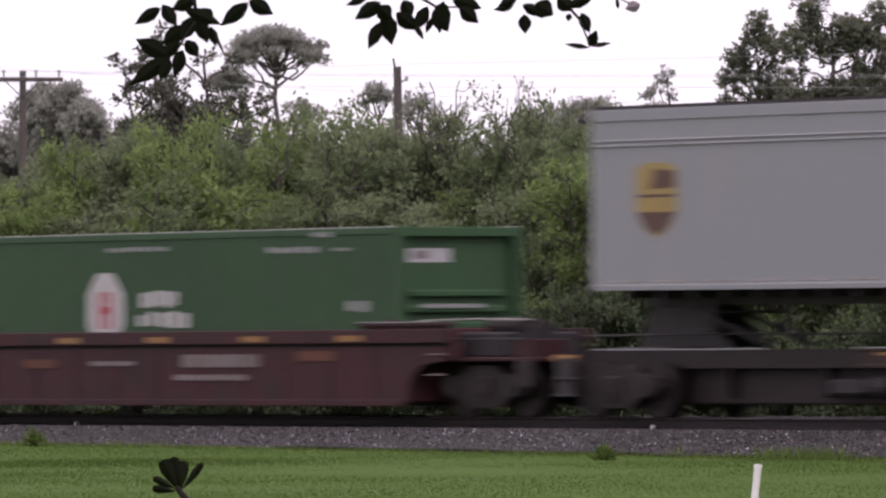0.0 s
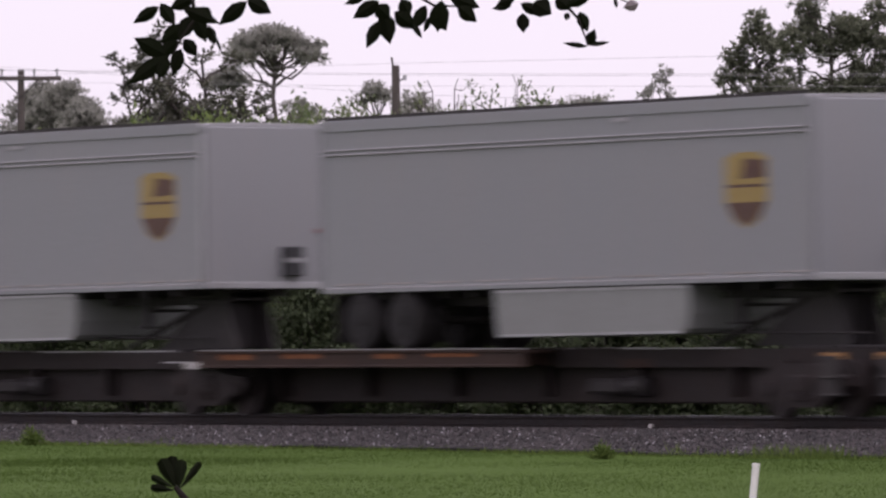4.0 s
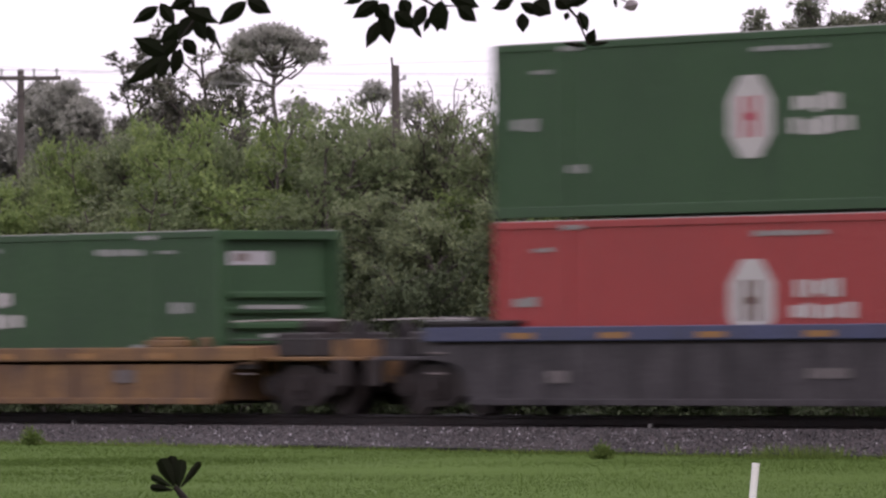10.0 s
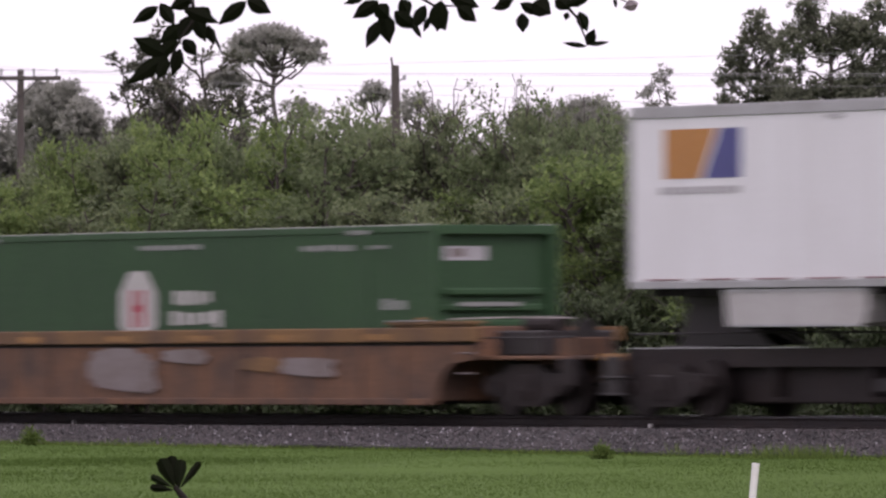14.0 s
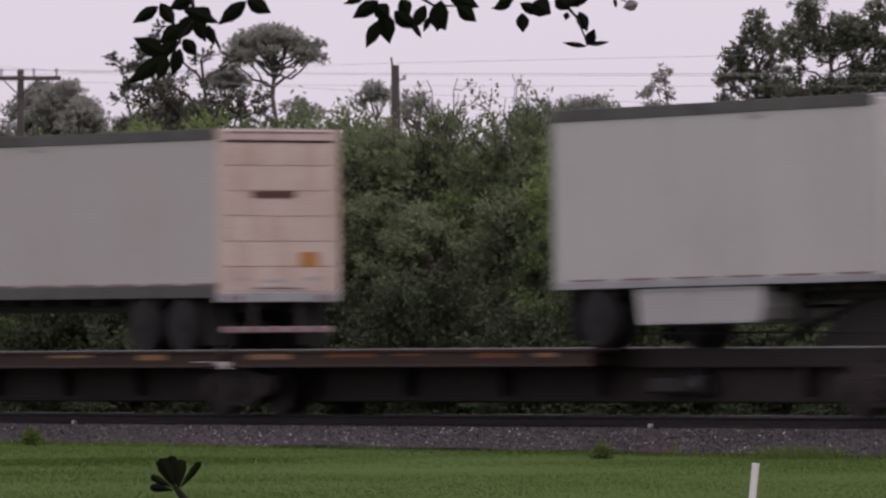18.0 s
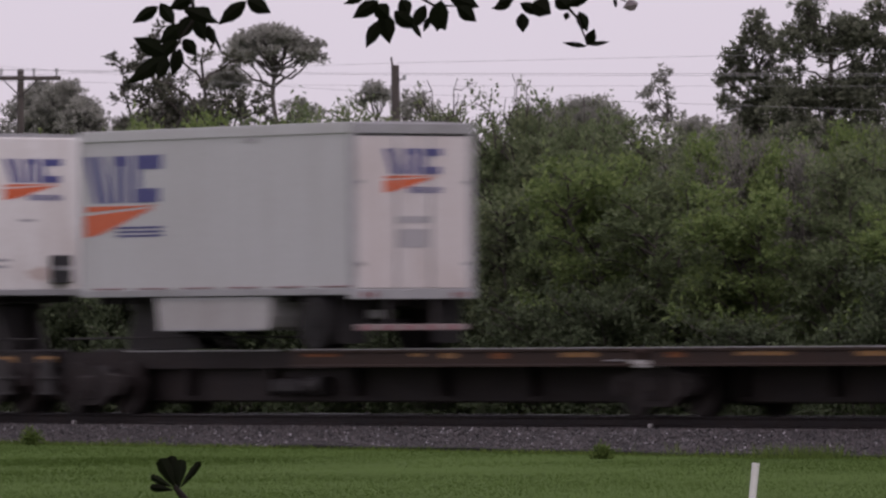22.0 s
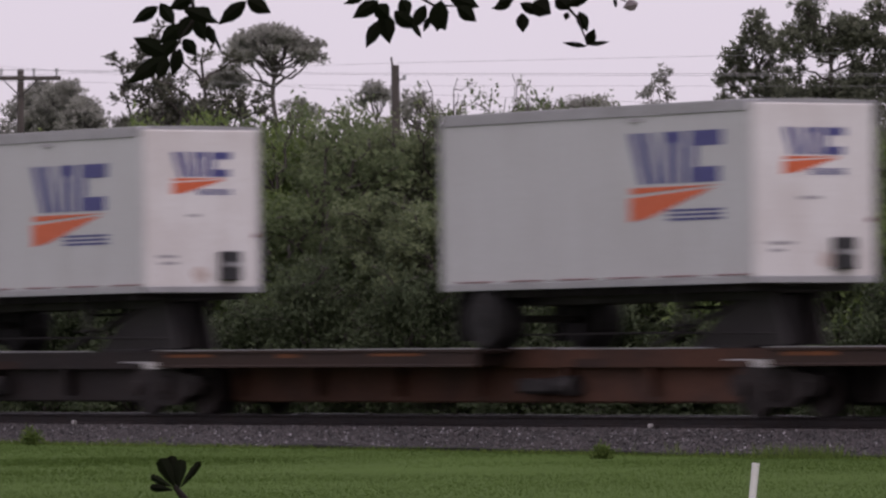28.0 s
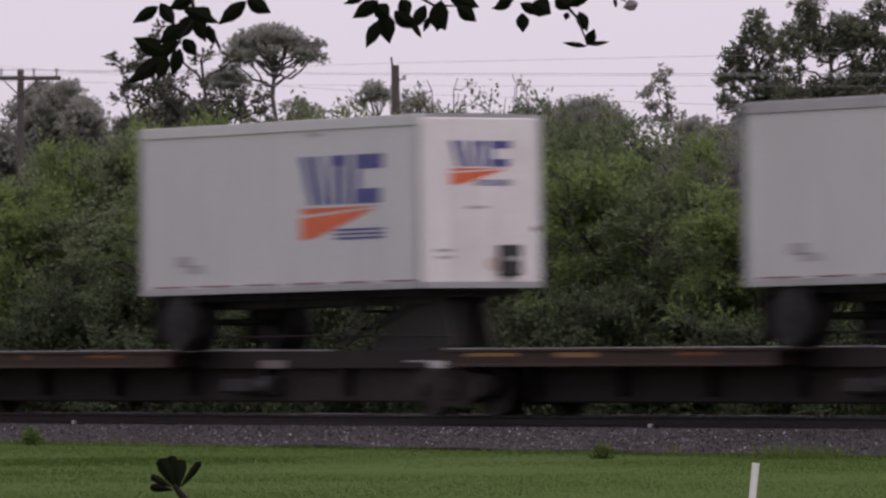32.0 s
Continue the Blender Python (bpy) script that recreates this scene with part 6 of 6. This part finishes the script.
# far trees, distance haze mixed into their pale needle colour
UMBRELLA = "tall distant pine with bare trunk and broad flat crown"
lobed_tree("pine_tree", UMBRELLA, 21, 18.2, dome(3, 26, 2.3, 18.2, 1.4, 0.58), HAZENEEDLE, PINEBARK, 125, 0.2, "far pines", 0.26, 0.1, 0.55, 0.7).matrix_basis = pose(-241.0, 160, -0.55, 0, 0, FACING)
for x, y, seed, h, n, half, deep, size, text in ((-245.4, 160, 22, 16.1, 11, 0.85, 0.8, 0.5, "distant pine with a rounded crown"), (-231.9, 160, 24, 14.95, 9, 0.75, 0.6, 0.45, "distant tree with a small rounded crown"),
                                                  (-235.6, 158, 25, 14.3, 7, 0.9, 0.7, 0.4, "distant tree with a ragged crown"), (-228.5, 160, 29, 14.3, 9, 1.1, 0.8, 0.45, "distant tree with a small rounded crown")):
    lobed_tree("pine_tree", text, seed, h, dome(seed, n, half, h, deep, size), HAZENEEDLE, PINEBARK, 110, 0.2, "far pines", 0.15, 0.1, 0.7, 0.6).matrix_basis = pose(x, y, -0.55, 0, 0, FACING)
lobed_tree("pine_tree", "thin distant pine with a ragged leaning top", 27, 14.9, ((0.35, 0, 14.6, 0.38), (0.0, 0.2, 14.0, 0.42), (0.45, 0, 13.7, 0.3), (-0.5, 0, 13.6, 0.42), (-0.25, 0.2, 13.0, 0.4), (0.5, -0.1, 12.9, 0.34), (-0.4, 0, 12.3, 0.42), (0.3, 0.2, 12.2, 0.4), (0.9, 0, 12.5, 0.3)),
           HAZENEEDLE, PINEBARK, 110, 0.2, "far pines", 0.13, 0.5, 0.75, 0.6).matrix_basis = pose(-208.2, 160, -0.55, 0, 0, FACING)
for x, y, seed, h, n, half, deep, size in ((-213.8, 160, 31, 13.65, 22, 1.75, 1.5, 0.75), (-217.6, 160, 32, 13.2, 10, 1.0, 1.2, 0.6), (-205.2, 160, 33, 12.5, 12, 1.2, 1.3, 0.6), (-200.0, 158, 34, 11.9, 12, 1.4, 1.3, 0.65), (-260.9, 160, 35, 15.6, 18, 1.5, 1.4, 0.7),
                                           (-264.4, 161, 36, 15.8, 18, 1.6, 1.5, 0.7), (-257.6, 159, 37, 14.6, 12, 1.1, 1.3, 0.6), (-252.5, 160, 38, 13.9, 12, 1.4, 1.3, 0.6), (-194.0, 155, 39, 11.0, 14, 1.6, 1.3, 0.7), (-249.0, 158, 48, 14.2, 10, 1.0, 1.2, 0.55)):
    lobed_tree("far_tree", "far tree beyond the thicket, haze in its grey-green colour", seed, h, dome(seed, n, half, h, deep, size) + dome(seed + 9, n // 2 + 3, half * 1.1, h - deep * 1.3, deep * 1.5, size), HAZENEEDLE, PINEBARK, 105, 0.22, "far trees", 0.16, 0.0, 0.8, 0.5).matrix_basis = pose(x, y, -0.55, 0, 0, FACING)


BELT = Kind(lobed_tree("far_tree", "tree of a distant woodland belt, haze in its colour", 71, 9.0, dome(71, 16, 1.9, 9.0, 1.4, 0.8) + dome(72, 14, 2.1, 7.2, 1.6, 0.8) + dome(73, 12, 2.0, 5.4, 1.8, 0.8), HAZENEEDLE, PINEBARK, 110, 0.24, "far belt of trees", 0.16, 0.0, 0.8, 0.3), 9.0)
rng_ = random.Random(8)
for k in range(34):
    x = -272.0 + 2.6 * k
    if abs(x + 228.3) < 2.2:
        continue
    BELT.plant(x, 163 + rng_.uniform(-2, 2), rng_.uniform(0, 360), rng_.uniform(0.9, 1.2), (13.2 + 1.0 * (k < 9) - 0.05 * k + 0.9 * math.sin(k * 1.9)) * rng_.uniform(0.88, 0.96))


# ---- power line ----
def power_pole(x, y, top, arm, lean, turn):
    root = thing("utility_pole", "weathered timber utility pole" + (" with a crossarm and insulators" if arm else " with a small bracket lamp"), "utility pole", pose(x, y, -0.55, 0, lean, turn), group="poles of the power line")
    ht = top + 0.55
    part("shaft", tube(bmesh.new(), [(0, 0, -0.3), (0, 0, ht * 0.5), (0, 0, ht)], 0.16, 0.105, 12), POLE, root, "round timber shaft")
    if arm:
        z = ht - 0.28
        part("crossarm", boxes((-1.42, 1.28, -0.17, -0.06, z - 0.07, z + 0.06), bevel=0.012), POLE, root, "timber crossarm")
        for s in (-1, 1):
            part("brace", tube(bmesh.new(), [(s * 0.55, -0.12, z - 0.05), (0, -0.11, z - 0.6)], 0.018, 0.018, 5), FRAME, root)
        for u in (-1.3, -0.6, 0.42, 1.14):
            part("insulator", disc(disc(bmesh.new(), u, -0.11, z + 0.16, 0.035, 0.2, 10, "z"), u, -0.11, z + 0.25, 0.055, 0.1, 10, "z"), CERAMIC, root, "pale pin insulator")
    else:
        part("top_pin", tube(bmesh.new(), [(-0.06, 0, ht - 0.1), (-0.1, 0, ht + 0.22)], 0.03, 0.03, 6), POLE, root)
        part("bracket", tube(bmesh.new(), [(0.08, -0.08, ht - 0.42), (0.2, -0.1, ht - 0.36)], 0.02, 0.02, 5), FRAME, root)
        part("insulator", disc(bmesh.new(), 0.24, -0.1, ht - 0.33, 0.05, 0.14, 10, "z"), CERAMIC, root)
    return root


power_pole(-107.9, 60.0, 9.95, True, 0.3, 54.7)
power_pole(-65.70, 45.08, 8.58, False, -0.6, 54.7)
# each wire: its height where it passes the second pole, and the slope it has from there on
for z, slope, drop in ((8.66, -0.0185, 0.02), (8.42, -0.031, 0.05), (8.36, -0.0315, 0.03), (8.10, -0.030, 0.06), (7.86, -0.048, 0.02)):
    line = []
    for k in range(21):
        x = -150.0 + 7.0 * k
        y = 45.0 + 0.30 * max(0.0, -66.0 - x)
        line.append((x, y, z + slope * (x + 66.0) - (0.006 * (x + 66.0) if x < -66.0 else 0.0) - drop * math.sin(math.pi * k / 20)))
    tagged(new("power_wire", mesh_of("power_wire", tube(bmesh.new(), line, 0.0045, 0.0045, 4), WIRE)), "thin sagging overhead wire", "wire", "wires of the power line")


# ---- lawn, weeds, pipe ----
def grass(name, label, seed, n, xr, yr, tall, width, mat, weight=None):
    rng = np.random.default_rng(seed)
    x, y = rng.uniform(*xr, n), rng.uniform(*yr, n)
    if weight:
        keep = np.array([weight(a, b) for a, b in zip(x, y)]) > rng.uniform(0, 1, n)
        x, y = x[keep], y[keep]
    z = np.array([max(ground_height(a, b), ballast_height(a, b) if b > -4.2 else -9) for a, b in zip(x, y)])
    k = len(x)
    h = tall * rng.uniform(0.5, 1.25, k)
    a = rng.uniform(0, 6.283, k)
    side = np.stack([np.cos(a), np.sin(a), np.zeros(k)], -1) * (width * rng.uniform(0.6, 1.3, k))[:, None]
    lean = rng.normal(size=(k, 3)) * 0.33 * h[:, None]
    lean[:, 2] = h
    foot = np.stack([x, y, z - 0.01], -1)
    quads = np.stack([foot - side, foot + side, foot + lean * 0.6 + side * 0.6, foot + lean], axis=1)
    return tagged(new(name, quad_mesh(name, quads, mat)), label, "grass", kind="stuff")


def on_lawn(x, y):
    """The mown strip of lawn: a wedge that widens from the garden towards the track."""
    along = (118.0 - x) * 0.8162 + (y + 83.5) * 0.5776
    across = (x - 118.0) * 0.5777 + (y + 83.5) * 0.8163
    return 1.0 if abs(across) < along * 0.058 + 0.4 else 0.0


grass("grass_blades", "short mown grass blades of the lawn", 31, 760000, (-16, 62), (-40, -4.0), 0.024, 0.009, BLADE, on_lawn)
grass("grass_fringe", "longer grass fringe at the foot of the ballast bank", 32, 9000, (-18, 26), (-4.85, -4.0), 0.085, 0.009, TALLBLADE,
      lambda x, y: 0.45 + 0.5 * noise.noise((x * 0.6, y, 2.0)) + (0.4 if x > 8 else 0.0))
def creeping(x, y):
    """How thick the grass grows up the ballast: in clumps, thinning out up the bank."""
    reach = 0.08 + 0.75 * max(0.0, min(1.0, (3.0 - x) / 6.0)) + 0.75 * noise.noise((x * 0.45, 1.7, 4.0)) + 0.45 * noise.noise((x * 1.7, 0.3, 9.0)) + (0.25 if x > 9 else 0.0)
    return max(0.0, min(1.0, (reach * 0.9 - (y + 4.25)) * 2.2))


grass("creeping_grass", "clumps of grass creeping up the edge of the ballast", 34, 24000, (-18, 26), (-4.5, -3.0), 0.065, 0.009, TALLBLADE, creeping)
grass("weed_fringe", "tall ragged weeds beside the track", 33, 8000, (11.5, 27), (-5.0, -4.0), 0.22, 0.010, TALLBLADE,
      lambda x, y: max(0.0, 0.1 + 1.0 * noise.noise((x * 0.8, y, 7.0))))


def weed(x, y, seed, size):
    rng = np.random.default_rng(seed)
    root = thing("weed_tuft", "leafy green weed tuft in the lawn edge", "weed", pose(x, y, ground_height(x, y)), group="weed tufts")
    c = np.array([(rng.normal() * size * 0.35, rng.normal() * size * 0.35, abs(rng.normal()) * size * 0.45 + 0.03) for _ in range(40)])
    ob = new("leaves", quad_mesh("leaves", leaf_quads(rng, c, 0.05, 9, 0.10, 0.035, -0.5), TALLBLADE))
    ob.parent = root
    part("stems", tube(tube(bmesh.new(), [(0, 0, -0.02), (0.03, 0, size * 0.5), (0.05, 0.02, size)], 0.008, 0.004, 5), [(0, 0, -0.02), (-0.05, 0.02, size * 0.4), (-0.1, 0, size * 0.8)], 0.008, 0.004, 5), TALLBLADE, root)


weed(-5.6, -4.8, 1, 0.2)
weed(13.2, -6.4, 2, 0.12)
weed(20.0, -5.2, 4, 0.2)

pipe = thing("marker_pipe", "white plastic pipe standing upright in the lawn", "pipe", pose(0, 0, 0))
bm = bmesh.new()
disc(bm, 0, 0, 0.3, 0.043, 0.9, 20, "z")
part("pipe", bm, PVC, pipe, smooth=False)
part("pipe_rim", disc(disc(bmesh.new(), 0, 0, 0.745, 0.047, 0.04, 20, "z"), 0, 0, 0.762, 0.033, 0.012, 16, "z"), PVC, pipe, "thick open rim")
pipe.matrix_basis = pose(38.4, -22.8, -0.985, 0, 6.0, 54.7)
bm = tube(bmesh.new(), [(21.5, -6.4, ground_height(21.5, -6.4) + 0.03), (24, -6.5, ground_height(24, -6.5) + 0.035), (27, -6.55, ground_height(27, -6.5) + 0.03)], 0.022, 0.022, 7)
tagged(new("lying_hose", mesh_of("lying_hose", bm, PVC)), "thin pale pipe lying in the grass edge", "pipe")

line = []
for k in range(19):
    x = 1.0 + 1.4 * k
    line.append((x, -4.22 + 0.05 * math.sin(k * 1.3), ground_height(x, -4.22) + 0.035 + 0.012 * math.sin(k * 2.1)))
tagged(new("ground_cable", mesh_of("ground_cable", tube(bmesh.new(), line, 0.03, 0.03, 6), TYRE)), "thin dark line along the foot of the ballast", "cable")

# ---- foreground leaves: a bough hangs over the view, a sapling stands below it ----
AHEAD, ACROSS, UPWARD = Vector((-0.81622, 0.57764, 0.0111)), Vector((0.57768, 0.81627, 0.0)), Vector((0.00906, -0.00641, 0.99994))
HUB = Vector((105.757, -74.875, 1.387))


def near_point(u, v, depth=0.0):
    """A point of the leafy screen: millimetres across and down from its upper left corner."""
    return HUB + ACROSS * ((u - 784) * 0.001) + UPWARD * ((441 - v) * 0.001) + AHEAD * depth


def near_leaf(bm, rng, u0, v0, u1, v1, w, outline=((0.13, 0.52), (0.36, 0.98), (0.62, 0.86), (0.86, 0.32))):
    d = rng.uniform(-0.12, 0.12)
    a, b = near_point(u0, v0, d), near_point(u1, v1, d + rng.uniform(-0.015, 0.015))
    axis = b - a
    side = axis.cross(AHEAD).normalized()
    lift = AHEAD * -1
    spine = [bm.verts.new(a + axis * f + lift * 0.003 * math.sin(f * 3.1)) for f in (0, 0.3, 0.6, 1.0)]
    back_ = [bm.verts.new(a + axis * f + AHEAD * 0.0012) for f in (0.3, 0.6)]
    for s in (-1, 1):
        e = [bm.verts.new(a + axis * f + side * (s * w * 0.00062 * k) + AHEAD * (0.004 * k)) for f, k in outline]
        for face in ((spine[0], e[0], e[1], spine[1]), (spine[1], e[1], e[2], spine[2]), (spine[2], e[2], e[3], spine[3])):
            bm.faces.new(face)
        bm.faces.new((spine[0], e[0], e[1], back_[0]))
        bm.faces.new((back_[0], e[1], e[2], back_[1]))
        bm.faces.new((back_[1], e[2], e[3], spine[3]))
    return bm


TWIG_A = ((284, 9, 237, 38, 19), (290, 6, 316, 46, 21), (342, -10, 298, 10, 22), (328, 14, 394, 42, 21), (437, -2, 386, 40, 23), (442, 0, 485, 25, 24), (374, 42, 401, 102, 5), (370, 42, 381, 78, 15),
          (346, 26, 364, 70, 22), (342, 24, 317, 68, 24), (324, 38, 281, 72, 25), (296, 94, 238, 63, 27), (314, 66, 278, 98, 21), (324, 64, 348, 95, 21), (323, 84, 308, 133, 21), (304, 96, 228, 148, 25), (302, 100, 283, 141, 18),
          (352, 8, 374, 34, 22))
TWIG_B = ((650, -6, 611, 8, 12), (674, 4, 627, 34, 23), (668, 8, 692, 32, 26), (674, 36, 650, 85, 20), (680, 18, 692, 77, 28), (700, 18, 737, 50, 25), (712, -4, 728, 26, 22), (733, 44, 749, 71, 9),
          (756, 8, 733, 52, 20), (768, 12, 792, 54, 30), (784, 4, 776, 60, 27), (812, 14, 846, 43, 22), (798, -8, 852, 12, 26), (764, 28, 752, 56, 10))
TWIG_C = ((908, 10, 872, 16, 11), (914, -2, 880, 12, 16), (924, 6, 962, 26, 17), (928, 22, 929, 58, 20), (946, 6, 978, 28, 30), (985, -2, 1012, 22, 24), (1002, 16, 1052, -6, 18), (1028, 22, 1043, 58, 18),
          (1006, 26, 1003, 40, 10), (1043, 82, 1056, 52, 17), (1043, 83, 998, 76, 8), (1043, 83, 1081, 78, 7), (1096, 14, 1092, -8, 6), (1130, 12, 1103, 20, 17))


def hanging_bough():
    root = thing("overhanging_tree", "glossy leaves of an overhanging bough, coloured dark for shade", "tree")
    stem = near_point(-2300, -260)
    foot = Vector((stem.x, stem.y, ground_height(stem.x, stem.y) - 0.1))
    bm = tube(bmesh.new(), [foot, foot.lerp(stem, 0.5) + Vector((0.05, 0.03, 0)), stem, near_point(-2200, -900, 0.1)], 0.16, 0.09, 10)
    part("trunk", bm, BARK, root, "smooth grey trunk")
    bough = tube(bmesh.new(), [stem, near_point(-1200, -560, 0.05), near_point(0, -420, 0.02), near_point(700, -330), near_point(1250, -300)], 0.07, 0.018, 8)
    part("bough", bough, BARK, root)
    for k, (twig, line) in enumerate(((TWIG_A, ((250, -400), (300, -120), (342, -10), (348, 30), (322, 66), (306, 98))), (TWIG_B, ((640, -340), (690, -130), (720, -20), (770, 10), (812, 12))), (TWIG_C, ((930, -320), (960, -120), (985, -10), (1025, 35), (1043, 82))))):
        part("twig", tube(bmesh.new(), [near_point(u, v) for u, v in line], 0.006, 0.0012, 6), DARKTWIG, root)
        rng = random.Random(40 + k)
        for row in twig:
            part("leaf", near_leaf(bmesh.new(), rng, *row), PALELEAF if row is TWIG_C[-1] else SHADELEAF, root, "pale young leaf" if row is TWIG_C[-1] else "glossy pointed leaf")
    # unseen crown added above the view to shade the hanging leaves
    rng = np.random.default_rng(77)
    c = np.array([near_point(-400, -1500)[:]]) + rng.normal(size=(420, 3)) * np.array([1.5, 1.5, 0.28])
    ob = new("crown", quad_mesh("crown", leaf_quads(rng, c, 0.16, 22, 0.1, 0.055), SHADELEAF))
    ob.parent = root
    part("twig", tube(bmesh.new(), [near_point(1080, -310), near_point(1100, -100), near_point(1098, 0), near_point(1128, 14)], 0.004, 0.001, 6), DARKTWIG, root)


SPRIG = ((308, 862, 281, 808, 21), (311, 861, 298, 804, 19), (313, 862, 318, 810, 18), (318, 860, 355, 812, 11), (304, 866, 261, 860, 12), (307, 858, 266, 838, 11), (312, 864, 305, 824, 16))


def sapling():
    base = near_point(352, 960)
    root = thing("sapling", "dark leafy tip of a thin sapling", "sapling")
    rng = random.Random(50)
    foot = Vector((base.x, base.y, ground_height(base.x, base.y) - 0.05))
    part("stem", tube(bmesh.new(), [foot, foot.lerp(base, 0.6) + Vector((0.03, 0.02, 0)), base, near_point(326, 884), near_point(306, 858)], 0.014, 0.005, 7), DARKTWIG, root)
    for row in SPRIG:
        part("leaf", near_leaf(bmesh.new(), rng, *row, ((0.15, 0.3), (0.4, 0.72), (0.68, 1.0), (0.93, 0.8))), SHADELEAF, root, "glossy leaf, coloured near black for shade")


hanging_bough()
sapling()


# ---- what moves: the train rolls by at an even speed, its wheels turning ----
def motions():
    for ob, x, z, tilt in MOVING:
        walk(ob, [(t, pose(x - SPEED * t, 0, z, 0, tilt, 0)) for t in (0.0, 8.0, 16.0, 24.0, 32.0)])
    for ob, x, own in TURNING:
        # the wheel turns while it rolls past the viewer, a key for every step of the film
        lo = max(0, round((x + own - 22.0) / SPEED * FPS))
        hi = min(32 * FPS, round((x + own + 19.0) / SPEED * FPS))
        steps = list(range(lo, hi + 1)) if hi > lo else [0]
        rows = [(k / FPS, k) for k in steps]
        if steps[0] > 0:
            rows.insert(0, (0.0, steps[0]))
        if steps[-1] < 32 * FPS:
            rows.append((32.0, steps[-1]))
        walk(ob, [(t, pose(own, 0, WHEEL) @ Matrix.Rotation(-SPEED * k / FPS / WHEEL, 4, "Y")) for t, k in rows])


motions()
